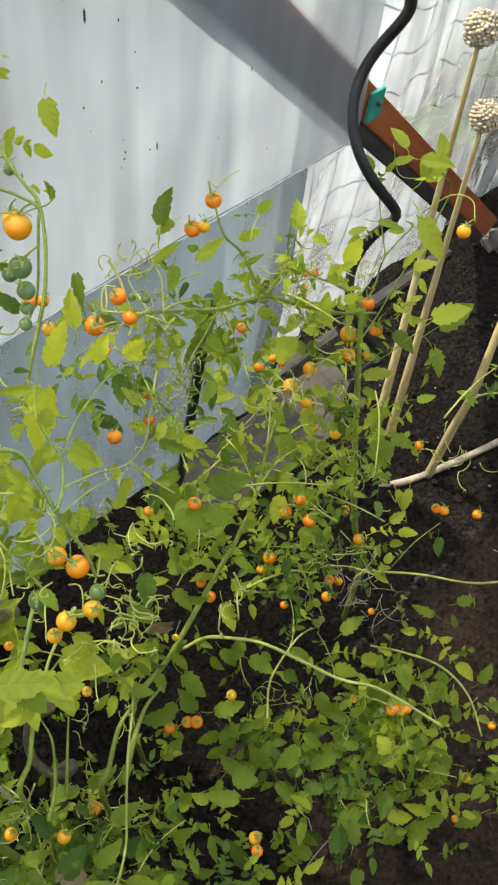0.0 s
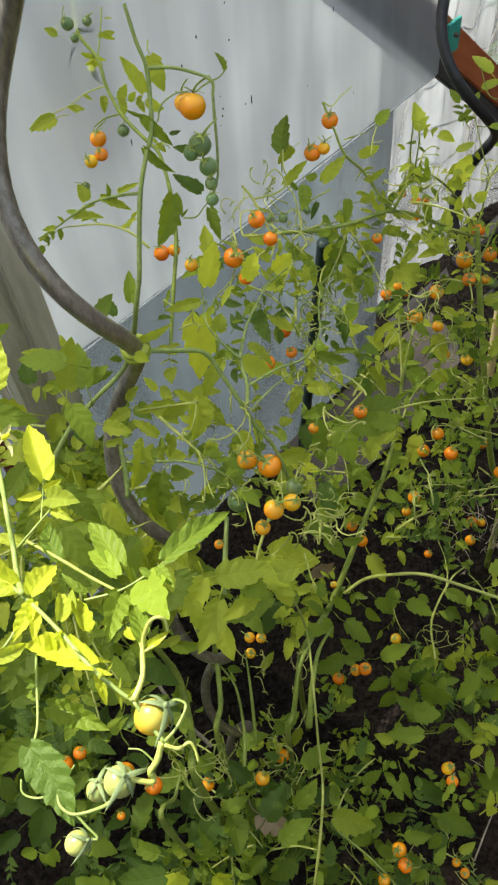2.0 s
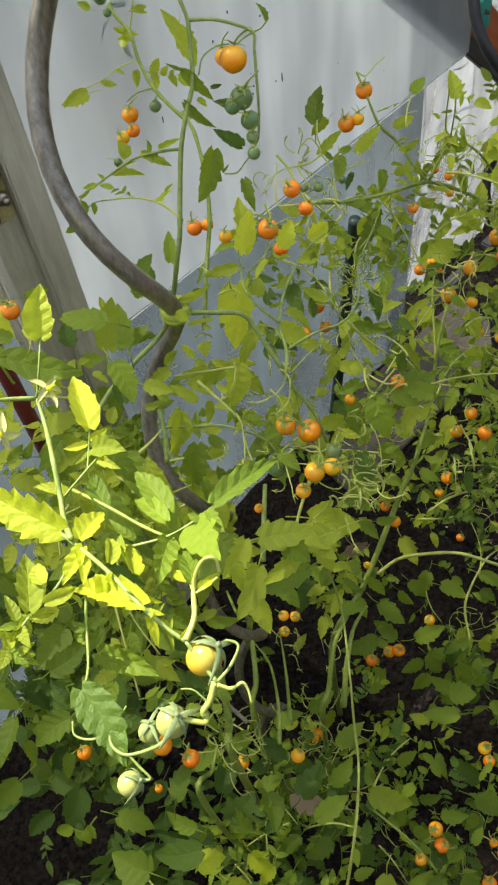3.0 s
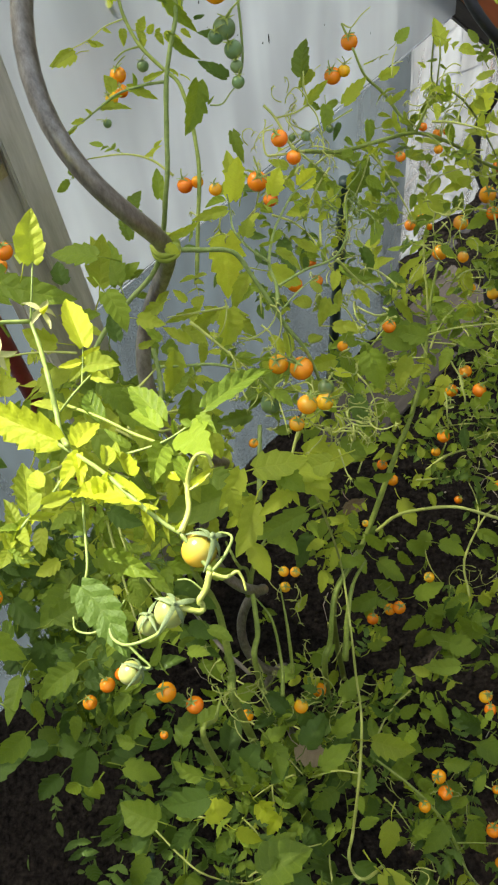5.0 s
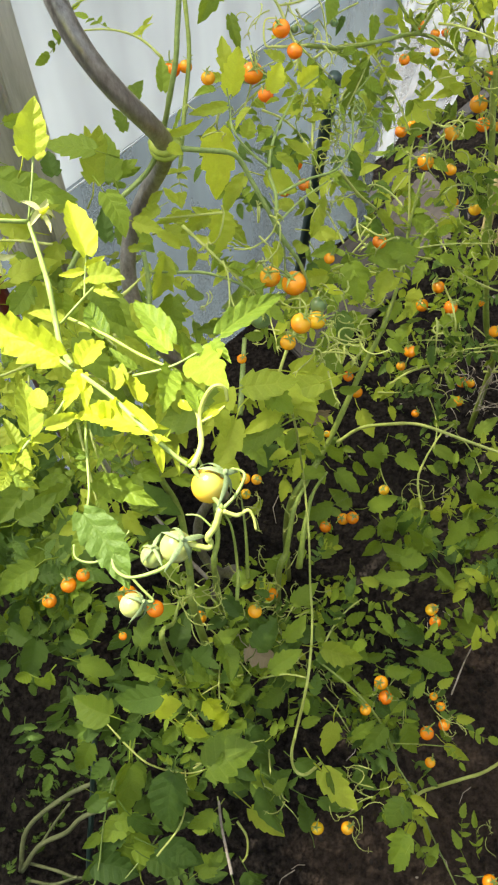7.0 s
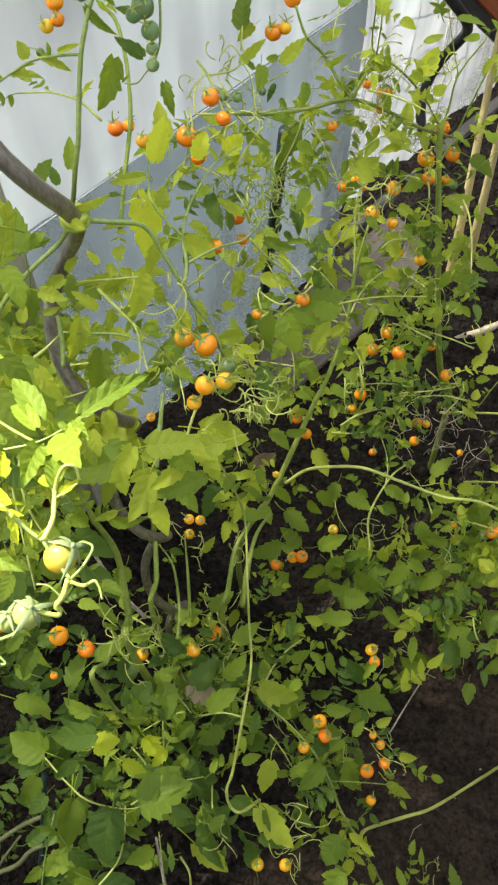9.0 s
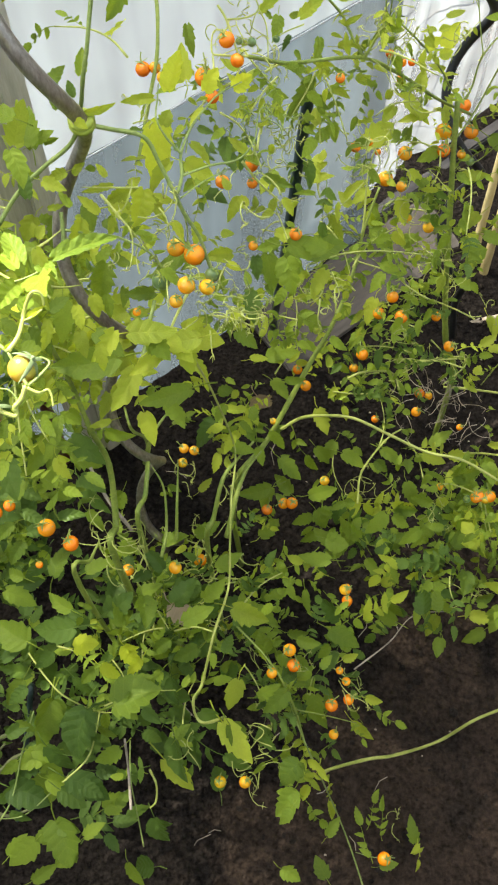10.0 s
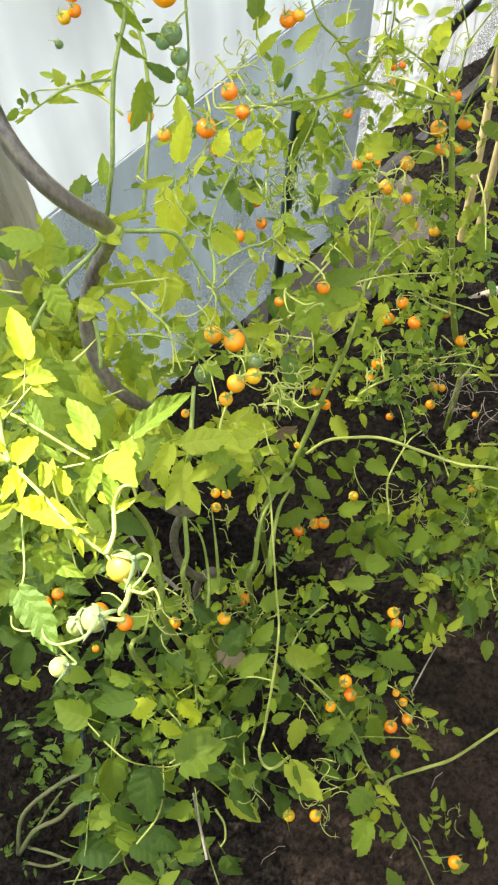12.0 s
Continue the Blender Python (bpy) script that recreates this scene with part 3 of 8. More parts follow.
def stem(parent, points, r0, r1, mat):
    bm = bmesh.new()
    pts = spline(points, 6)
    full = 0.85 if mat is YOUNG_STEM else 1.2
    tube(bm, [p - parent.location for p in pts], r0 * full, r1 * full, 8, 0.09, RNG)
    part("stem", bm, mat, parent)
    # lime above 0.7 m colours in young growth and the brighter light there
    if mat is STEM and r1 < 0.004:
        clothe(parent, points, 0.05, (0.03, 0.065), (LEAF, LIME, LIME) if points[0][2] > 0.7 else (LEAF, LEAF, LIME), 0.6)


def fruit_mesh(mat):
    bm = bmesh.new()
    bmesh.ops.create_uvsphere(bm, u_segments=18, v_segments=12, radius=0.5)
    for v in bm.verts:
        r = math.hypot(v.co.x, v.co.y)
        v.co.z = v.co.z * 0.96 - 0.075 * math.exp(-(r / 0.13) ** 2) * (1 if v.co.z > 0 else 0.25)
    return mesh_of("tomato", bm, mat)


def draped_calyx_mesh(seed):
    """Long pointed sepals that hug a young fruit of unit width, two of them curling away."""
    rng = random.Random(seed)
    bm = bmesh.new()
    for k in range(5):
        a = 2 * math.pi * k / 5 + rng.uniform(-0.25, 0.25)
        d, s = Vector((math.cos(a), math.sin(a), 0)), Vector((-math.sin(a), math.cos(a), 0))
        away, long = (0.0, 0.05, 0.55, 0.02, 0.4)[k], rng.uniform(1.3, 2.1)
        prev = None
        for i in range(8):
            t = i / 7
            g = long * t
            r = 0.54 + 0.04 * t
            c = d * (r * math.sin(g) + away * t * t) + Vector((0, 0, r * math.cos(g) + away * 0.9 * t))
            w = 0.085 * math.sin(math.pi * (0.25 + 0.75 * t)) + 0.004
            row = (bm.verts.new(c - s * w), bm.verts.new(c * 1.05), bm.verts.new(c + s * w))
            if prev:
                bm.faces.new((prev[0], prev[1], row[1], row[0]))
                bm.faces.new((prev[1], prev[2], row[2], row[1]))
            prev = row
    tube(bm, [Vector((0, 0, 0.46)), Vector((0.02, 0.02, 0.56)), Vector((0.04, 0.05, 0.66))], 0.085, 0.075, 7)
    return mesh_of("calyx", bm, SEPAL)


def calyx_mesh(seed):
    """Five narrow sepals and a bent stalk, for a fruit of unit width."""
    rng = random.Random(seed)
    bm = bmesh.new()
    for k in range(5):
        a = 2 * math.pi * k / 5 + rng.uniform(-0.25, 0.25)
        lift, long = rng.uniform(0.0, 0.25), rng.uniform(0.32, 0.48)
        d, s = Vector((math.cos(a), math.sin(a), 0)), Vector((-math.sin(a), math.cos(a), 0))
        prev = None
        for i in range(5):
            t = i / 4
            c = d * (0.03 + long * t) + Vector((0, 0, 0.47 + lift * t - 0.35 * t * t * (0.42 - lift)))
            w = 0.075 * (1 - t) ** 0.7 + 0.004
            row = (bm.verts.new(c - s * w), bm.verts.new(c + Vector((0, 0, 0.03))), bm.verts.new(c + s * w))
            if prev:
                bm.faces.new((prev[0], prev[1], row[1], row[0]))
                bm.faces.new((prev[1], prev[2], row[2], row[1]))
            prev = row
    lean = Vector((rng.uniform(-0.5, 0.5), rng.uniform(0.0, 0.6), 0))
    tube(bm, [Vector((0, 0, 0.43)) + lean * t * t + Vector((0, 0, 0.62 * t)) for t in (0, 0.25, 0.5, 0.75, 1.0)], 0.045, 0.04, 6)
    return mesh_of("calyx", bm, STEM)


FRUIT = {m.name: fruit_mesh(m) for m in (ORANGE, AMBER, GREEN, PALE_TOMATO, UNRIPE)}
CALYX = [calyx_mesh(s) for s in range(5)]
DRAPED = [draped_calyx_mesh(s) for s in range(4)]


def tomato(parent, centre, size, mat):
    tip = Matrix.Rotation(RNG.uniform(-0.6, 0.35), 4, "X") @ Matrix.Rotation(RNG.uniform(-0.5, 0.5), 4, "Y") @ Matrix.Rotation(RNG.uniform(0, 6.28), 4, "Z")
    ob = hang(parent, "tomato", FRUIT[mat.name], Matrix.Translation(Vector(centre)) @ tip @ Matrix.Scale(size, 4))
    cal = new("calyx", RNG.choice(CALYX))
    cal.parent = ob


def young_tomato(parent, centre, size, mat, axis):
    """A swelling fruit half wrapped in long sepals, its stalk end along axis."""
    turn = Vector(axis).to_track_quat("Z", "Y").to_matrix().to_4x4()
    ob = hang(parent, "tomato", FRUIT[mat.name], Matrix.Translation(Vector(centre)) @ turn @ Matrix.Diagonal((size, size, size * 1.12, 1)))
    cal = new("calyx", RNG.choice(DRAPED))
    cal.parent = ob


def tangle(parent, centre, radius, count, mat, thick=0.0007):
    """A spent truss: fine curling stalks with dried sepals."""
    c = Vector(centre)
    for _ in range(count):
        p = c + Vector([RNG.gauss(0, radius * 0.4) for _ in range(3)])
        d = Vector([RNG.gauss(0, 1) for _ in range(3)]).normalized()
        pts = [p]
        curl = Vector([RNG.gauss(0, 1) for _ in range(3)]).normalized()
        for i in range(6):
            d = (d + curl.cross(d) * RNG.uniform(0.2, 0.8) - Vector((0, 0, 0.10))).normalized()
            pts.append(pts[-1] + d * radius * RNG.uniform(0.18, 0.3))
        bm = bmesh.new()
        tube(bm, [q - parent.location for q in pts], thick, thick * 0.6, 5)
        end = pts[-1] - parent.location
        for k in range(4):
            a = Vector([RNG.gauss(0, 1) for _ in range(3)]).normalized() * radius * 0.2
            tube(bm, [end, end + a * 0.5, end + a + Vector((0, 0, -0.003))], thick * 0.8, thick * 0.3, 4)
        part("spent_truss", bm, mat, parent)


# open hollows in the crowns, each a line between two points and a radius
HOLLOWS = [
    (Vector((-0.165, 0.265, 0.98)), Vector((-0.10, 0.08, 1.28)), 0.040),
    (Vector((-0.13, 0.27, 0.66)), Vector((-0.07, 0.06, 1.12)), 0.075),
    (Vector((0.02, 0.36, 0.42)), Vector((0.01, 0.22, 0.80)), 0.050),
    (Vector((0.11, 0.58, 0.70)), Vector((0.02, 0.33, 0.42)), 0.034),
    (Vector((0.22, 0.60, 0.68)), Vector((0.25, 0.55, 0.40)), 0.028),
    (Vector((-0.47, 0.00, 0.22)), Vector((-0.33, -0.12, 0.34)), 0.12),
    (Vector((-0.36, -0.06, 0.12)), Vector((-0.30, -0.13, 0.40)), 0.09),
    (Vector((0.34, 0.62, 0.12)), Vector((0.22, 0.40, 0.60)), 0.055),
    (Vector((-0.098, 0.282, 1.154)), Vector((-0.048, 0.238, 1.085)), 0.042),
    (Vector((-0.066, 0.283, 1.116)), Vector((-0.050, 0.365, 1.121)), 0.042),
    (Vector((-0.066, 0.296, 1.100)), Vector((-0.018, 0.336, 1.100)), 0.030),
    (Vector((0.007, 0.724, 0.827)), Vector((-0.022, 0.622, 0.689)), 0.040),
    (Vector((-0.001, 0.620, 0.915)), Vector((-0.024, 0.541, 0.839)), 0.030),
    (Vector((-0.051, 0.389, 0.993)), Vector((-0.012, 0.392, 0.920)), 0.034),
]


def hollow(p):
    for a, b, r in HOLLOWS:
        d = b - a
        if (p - a - d * max(0.0, min(1.0, (p - a).dot(d) / d.length_squared))).length < r:
            return True
    return False


def twigs(parent, centre, spread, count, mats, long=0.065):
    """Thin side shoots that bend and carry small feathered leaves."""
    c = Vector(centre)
    for _ in range(count):
        p = c + Vector([s * max(-1.5, min(1.5, RNG.gauss(0, 0.6))) for s in spread])
        a = RNG.uniform(0, 2 * math.pi)
        d = Vector((math.cos(a), math.sin(a), RNG.uniform(-0.2, 0.5)))
        size = long * RNG.uniform(0.6, 1.5)
        bend = Vector((RNG.uniform(-0.4, 0.4), RNG.uniform(-0.4, 0.4), -0.35))
        pts = [p + (d * t + bend * t * t) * size for t in (0, 0.33, 0.66, 1.0)]
        if min(q.z for q in pts) < 0.03 or max(q.y - q.x for q in pts) > 0.95 or any(hollow(q) for q in pts):
            continue
        bm = bmesh.new()
        tube(bm, [q - parent.location for q in spline(pts, 4)], 0.0013, 0.0007, 6, 0.08, RNG)
        part("stem", bm, PALE_STEM, parent)
        for q, r in zip(pts[1:], pts):
            way = (q - r).normalized() + Vector([RNG.uniform(-0.9, 0.9) for _ in range(3)])
            feather(parent, q, way, RNG.choice(mats), RNG.uniform(0.035, 0.07))


def blossom(parent, centre, face, stalk):
    """A fading flower: five narrow petals with a keel, bent back at the tips, a cone of anthers and a bent stalk."""
    bm = bmesh.new()
    at = Vector(centre) - parent.location
    m = turned(at, Vector(face).orthogonal(), Vector(face), 0.0098)
    for k in range(5):
        a = 2 * math.pi * k / 5 + RNG.uniform(-0.2, 0.2)
        d, s = Vector((math.cos(a), math.sin(a), 0)), Vector((-math.sin(a), math.cos(a), 0))
        prev, bend = None, RNG.uniform(-0.2, 0.7)
        for i in range(6):
            t = i / 5
            w = 0.15 * math.sin(math.pi * (0.25 + 0.75 * t)) + 0.01
            c = d * (0.08 + 0.95 * t) - Vector((0, 0, bend * t * t)) + s * 0.1 * math.sin(3 * t + k)
            row = [bm.verts.new(m @ q) for q in (c - s * w + Vector((0, 0, 0.07)), c, c + s * w + Vector((0, 0, 0.07)))]
            if prev:
                bm.faces.new((prev[0], prev[1], row[1], row[0]))
                bm.faces.new((prev[1], prev[2], row[2], row[1]))
            prev = row
    flower = part("flower", bm, PETAL, parent, "small faded yellow star flower")
    bm = bmesh.new()
    tube(bm, [m @ Vector((0, 0, h)) for h in (-0.05, 0.2, 0.4, 0.6)], 0.0016, 0.0006, 8)
    part("anther_cone", bm, YELLOW_AND_LIT, flower)
    bm = bmesh.new()
    end = Vector(stalk) - parent.location
    tube(bm, spline([at, m @ Vector((0, 0, -0.35)), (at + end) / 2 + Vector((0, 0, 0.003)), end], 4), 0.0006, 0.0007, 6)
    part("stalk", bm, YOUNG_STEM, flower)


def sprig(parent, points, count, sizes, mats, open_angle=0.8):
    """Small crinkled leaves crowded along a young shoot's tip."""
    pts = spline(points, 10)
    for _ in range(count):
        i = RNG.randrange(len(pts) - 1)
        d = (pts[i + 1] - pts[i]).normalized()
        way = d + Vector([RNG.gauss(0, open_angle) for _ in range(3)])
        mat = RNG.choice(mats)
        mesh = RNG.choice(CRINKLED[mat.name][RNG.choice((0.36, 0.46, 0.56))])
        face = Vector((0.1, -0.5, 0.8)) + Vector([RNG.uniform(-0.8, 0.8) for _ in range(3)])
        hang(parent, "leaf", mesh, turned(pts[i] + d * 0.001, way, face, RNG.uniform(*sizes)))


def thicket(parent, centre, spread, count, sizes, mats, feathered=0.55):
    """Leaves filling a part of a plant's crown."""
    c = Vector(centre)
    for _ in range(count):
        p = c + Vector([s * max(-1.6, min(1.6, RNG.gauss(0, 0.55))) for s in spread])
        if p.z < 0.035:
            p.z = 0.035 + RNG.random() * 0.05
        if p.y - p.x > 0.94 or hollow(p):
            continue
        a = RNG.uniform(0, 2 * math.pi)
        way = Vector((math.cos(a), math.sin(a), RNG.uniform(-0.7, 0.35)))
        mat = RNG.choice(mats)
        size = RNG.uniform(*sizes)
        if RNG.random() < feathered and mat.name in FEATHER:
            feather(parent, p, way, mat, size * 2.0)
        else:
            leaf(parent, p, p + way.normalized() * size, mat, RNG.choice((0.36, 0.46, 0.46, 0.56) if sizes[1] < 0.04 else (0.46, 0.56, 0.68, 0.68)))


def clothe(parent, points, every, sizes, mats, chance=0.8):
    """Small feathered leaves along a shoot."""
    pts = spline(points, 8)
    run = 0.0
    for a, b in zip(pts, pts[1:]):
        run += (b - a).length
        if run > every:
            run = 0.0
            if RNG.random() < chance and not hollow(b):
                g = RNG.uniform(0, 2 * math.pi)
                d = (b - a).normalized()
                side = d.orthogonal().normalized()
                way = side * math.cos(g) + d.cross(side) * math.sin(g) + d * 0.3 - Vector((0, 0, 0.25))
                feather(parent, b, way, RNG.choice(mats), RNG.uniform(*sizes))


GROUP = "tomato plants in the bed"
LEFT = empty("tomato_plant", (-0.14, 0.33, 0.01), "tall tomato plant with pale sunlit shoots on a grey stake", "tomato plant", GROUP)
LOW = empty("tomato_plant", (-0.06, 0.25, 0.01), "bushy low tomato plant with broad green and yellowing leaves", "tomato plant", GROUP)
MID = empty("tomato_plant", (0.04, 0.55, 0.01), "sprawling tomato plant with small orange fruit before the film", "tomato plant", GROUP)
RIGHT = empty("tomato_plant", (0.27, 0.66, 0.01), "upright tomato plant with small orange fruit beside a black spiral stake", "tomato plant", GROUP)
CREEPING = empty("tomato_plant", (0.12, 0.12, 0.01), "tomato plant creeping over the bare soil with orange fruit", "tomato plant", GROUP)

# stems, picked leaves and fruit of the five plants
# the branch from the tie, its forks and its leaves
stem(LEFT, [(-0.1360, 0.2920, 1.1510), (-0.1170, 0.2970, 1.1430), (-0.0950, 0.3020, 1.1330), (-0.0840, 0.2940, 1.1170), (-0.0720, 0.2820, 1.0980), (-0.0650, 0.2770, 1.0830), (-0.0540, 0.2700, 1.0670), (-0.0490, 0.2660, 1.0530), (-0.0450, 0.2610, 1.0390)], 0.0021, 0.0015, YOUNG_STEM)
stem(LEFT, [(-0.0690, 0.2800, 1.1020), (-0.0690, 0.3010, 1.0980), (-0.0730, 0.3250, 1.0960), (-0.0680, 0.3540, 1.0970), (-0.0590, 0.3790, 1.0950), (-0.0510, 0.4000, 1.0900), (-0.0350, 0.4210, 1.0850)], 0.0017, 0.0007, YOUNG_STEM)
stem(LEFT, [(-0.0730, 0.3220, 1.1000), (-0.0870, 0.3390, 1.0990), (-0.0970, 0.3580, 1.0990), (-0.0990, 0.3790, 1.0990), (-0.1010, 0.3970, 1.0980)], 0.0012, 0.0006, YOUNG_STEM)
stem(LEFT, [(-0.0670, 0.2960, 1.1030), (-0.0480, 0.3090, 1.1020), (-0.0280, 0.3200, 1.0990), (-0.0170, 0.3380, 1.1020), (-0.0160, 0.3590, 1.1080), (-0.0120, 0.3700, 1.1060), (-0.0030, 0.3700, 1.0970)], 0.0012, 0.0005, YOUNG_STEM)
stem(LEFT, [(-0.0670, 0.2780, 1.0980), (-0.0520, 0.2960, 1.0980), (-0.0340, 0.3120, 1.0970)], 0.0009, 0.0005, YOUNG_STEM)
stem(LEFT, [(-0.0250, 0.3250, 1.0920), (-0.0120, 0.3270, 1.0690), (0.0050, 0.3300, 1.0460)], 0.0010, 0.0006, PALE_STEM)
stem(LEFT, [(-0.1550, 0.2550, 1.0790), (-0.1340, 0.2560, 1.0760), (-0.1150, 0.2570, 1.0730), (-0.0920, 0.2520, 1.0660), (-0.0810, 0.2450, 1.0580), (-0.0730, 0.2400, 1.0510)], 0.0013, 0.0009, YOUNG_STEM)
stem(LEFT, [(-0.0710, 0.2790, 1.0950), (-0.0640, 0.2760, 1.0750), (-0.0630, 0.2700, 1.0530)], 0.0010, 0.0006, YOUNG_STEM)
stem(LEFT, [(-0.0920, 0.2520, 1.0010), (-0.0940, 0.2250, 0.9940), (-0.0960, 0.1960, 0.9870)], 0.0020, 0.0024, YOUNG_STEM)
stem(LEFT, [(-0.0540, 0.2310, 1.0560), (-0.0620, 0.2160, 1.0470), (-0.0690, 0.1990, 1.0360), (-0.0710, 0.1850, 1.0260)], 0.0010, 0.0009, PALE_STEM)
stem(LEFT, [(-0.1540, 0.2560, 1.0980), (-0.1520, 0.2440, 1.0870), (-0.1520, 0.2300, 1.0740)], 0.0019, 0.0021, YOUNG_STEM)
stem(LEFT, [(-0.1530, 0.2450, 1.0910), (-0.1620, 0.2360, 1.0880), (-0.1720, 0.2270, 1.0860)], 0.0004, 0.0013, PALE_STEM)
stem(LEFT, [(-0.1040, 0.3000, 1.0820), (-0.1240, 0.2980, 1.0820), (-0.1480, 0.2960, 1.0820)], 0.0008, 0.0003, PALE_STEM)
stem(LEFT, [(-0.1700, 0.1990, 1.0910), (-0.1540, 0.2070, 1.0710), (-0.1380, 0.2220, 1.0560)], 0.0014, 0.0003, PALE_STEM)
young_leaf(LEFT, (-0.0990, 0.4240, 1.0680), (-0.0940, 0.4550, 1.0880), YELLOW_AND_LIT, 0.60, -20, 5, 0.8)
young_leaf(LEFT, (-0.0700, 0.4420, 1.0540), (-0.0590, 0.4600, 1.0650), YELLOW_AND_LIT, 0.86, 15, 4, 0.8)
young_leaf(LEFT, (-0.0460, 0.4550, 1.0480), (-0.0300, 0.4660, 1.0550), YELLOW_AND_LIT, 1.02, 10, 4, 0.8)
young_leaf(LEFT, (-0.0810, 0.4200, 1.0640), (-0.0730, 0.4160, 1.0610), LIME, 0.60, 0, 3, 0.8)
young_leaf(LEFT, (-0.0640, 0.4140, 1.0710), (-0.0740, 0.4120, 1.0700), LIME, 0.48, 10, 3, 0.8)
young_leaf(LEFT, (-0.0510, 0.4200, 1.0740), (-0.0570, 0.4280, 1.0800), LIME, 0.48, 0, 3, 0.8)
young_leaf(LEFT, (-0.1010, 0.3720, 1.1060), (-0.1270, 0.3670, 1.1040), LIME, 0.43, -10, 4, 0.8)
young_leaf(LEFT, (-0.0880, 0.3410, 1.1080), (-0.0840, 0.3520, 1.1150), LIME, 1.14, 0, 4, 0.8)
young_leaf(LEFT, (-0.0770, 0.3460, 1.1110), (-0.0700, 0.3470, 1.1110), LIME, 0.42, 10, 3, 0.8)
young_leaf(LEFT, (-0.1310, 0.2920, 1.1620), (-0.1110, 0.2980, 1.1650), LIME, 0.36, 25, 4, 0.5)
young_leaf(LEFT, (-0.0780, 0.3280, 1.1100), (-0.0680, 0.3300, 1.1110), LIME, 0.38, 0, 3, 0.8)
young_leaf(LEFT, (-0.1110, 0.4300, 1.0250), (-0.1140, 0.3870, 0.9960), YELLOW_AND_LIT, 0.74, 12, 5, 0.8)
young_leaf(LEFT, (-0.0670, 0.3390, 1.0930), (-0.0490, 0.3280, 1.0840), LIME, 0.50, -15, 4, 0.8)
young_leaf(MID, (-0.0340, 0.4740, 0.9520), (-0.0560, 0.4860, 0.9610), LIME, 0.50, 0, 4, 0.8)
young_leaf(MID, (-0.0130, 0.4150, 0.9830), (0.0150, 0.4110, 0.9780), LEAF, 0.50, 0, 4, 0.8)
young_leaf(LEFT, (-0.0320, 0.3560, 1.0170), (-0.0400, 0.3380, 1.0060), LIME, 0.58, 10, 4, 0.8)
young_leaf(LEFT, (-0.1070, 0.3260, 1.0510), (-0.1130, 0.2990, 1.0340), LIME, 0.79, -10, 6, 1.0)
young_leaf(LEFT, (-0.1040, 0.3280, 1.0400), (-0.0890, 0.3140, 1.0300), LIME, 0.62, 0, 5, 0.8)
young_leaf(LEFT, (-0.1150, 0.3100, 1.0650), (-0.1350, 0.3010, 1.0600), LIME, 0.60, 0, 5, 0.8)
young_leaf(LEFT, (-0.1270, 0.2920, 1.0540), (-0.1290, 0.2790, 1.0450), LIME, 0.60, 0, 4, 0.8)
young_leaf(LEFT, (-0.1340, 0.2810, 1.0710), (-0.1520, 0.2910, 1.0790), LIME, 0.50, 0, 5, 0.8)
young_leaf(LEFT, (-0.1270, 0.3060, 1.0750), (-0.1520, 0.3010, 1.0740), LIME, 0.36, 10, 4, 0.8)
young_leaf(LEFT, (-0.0830, 0.3580, 0.9500), (-0.0930, 0.3340, 0.9350), LEAF, 0.72, 0, 5, 0.8)
young_leaf(LEFT, (-0.0770, 0.2880, 1.0590), (-0.0680, 0.2760, 1.0510), LIME, 0.60, 0, 4, 0.8)
young_leaf(LEFT, (-0.1030, 0.2990, 0.9480), (-0.1320, 0.2950, 0.9470), LEAF, 0.60, 0, 5, 0.8)
young_leaf(LEFT, (-0.1490, 0.3160, 0.9630), (-0.1530, 0.2820, 0.9400), LEAF, 0.70, 0, 6, 1.0)
young_leaf(LEFT, (-0.1430, 0.2810, 0.9630), (-0.1380, 0.2640, 0.9510), LEAF, 0.60, 0, 4, 0.8)
young_leaf(LEFT, (-0.1420, 0.2620, 1.0830), (-0.1490, 0.2390, 1.0680), LIME, 0.66, -10, 5, 0.8)
young_leaf(LEFT, (-0.1460, 0.2650, 1.0850), (-0.1390, 0.2590, 1.0810), LIME, 0.72, 0, 3, 0.8)
young_leaf(LEFT, (-0.1520, 0.1920, 1.1330), (-0.1380, 0.1750, 1.1210), LIME, 0.55, 10, 5, 0.5)
young_leaf(LEFT, (-0.1580, 0.1750, 1.1220), (-0.1410, 0.1590, 1.1100), LIME, 0.55, 10, 5, 0.5)
young_leaf(LEFT, (-0.1180, 0.1520, 1.1280), (-0.1130, 0.1390, 1.1190), LIME, 0.66, 0, 4, 0.8)
young_leaf(LEFT, (-0.1000, 0.1630, 1.0860), (-0.1150, 0.1430, 1.0730), LIME, 0.62, 0, 5, 0.8)
young_leaf(LEFT, (-0.1140, 0.1760, 1.1080), (-0.1090, 0.1640, 1.0990), LIME, 0.84, 0, 4, 0.8)
young_leaf(LEFT, (-0.1050, 0.1430, 1.0970), (-0.1010, 0.1280, 1.0870), LIME, 0.66, 0, 4, 0.8)
young_leaf(LEFT, (-0.0680, 0.1630, 1.0600), (-0.0930, 0.1480, 1.0520), LIME, 0.50, 10, 5, 0.8)
young_leaf(LEFT, (-0.1360, 0.1420, 1.1230), (-0.1390, 0.1250, 1.1110), LIME, 0.50, 0, 5, 0.8)
young_leaf(LEFT, (-0.0930, 0.2990, 0.9840), (-0.0770, 0.2930, 0.9790), LIME, 0.60, 0, 5, 0.8)
young_leaf(LEFT, (-0.0650, 0.3630, 0.9280), (-0.0880, 0.3480, 0.9200), LEAF, 0.48, 0, 5, 0.8)
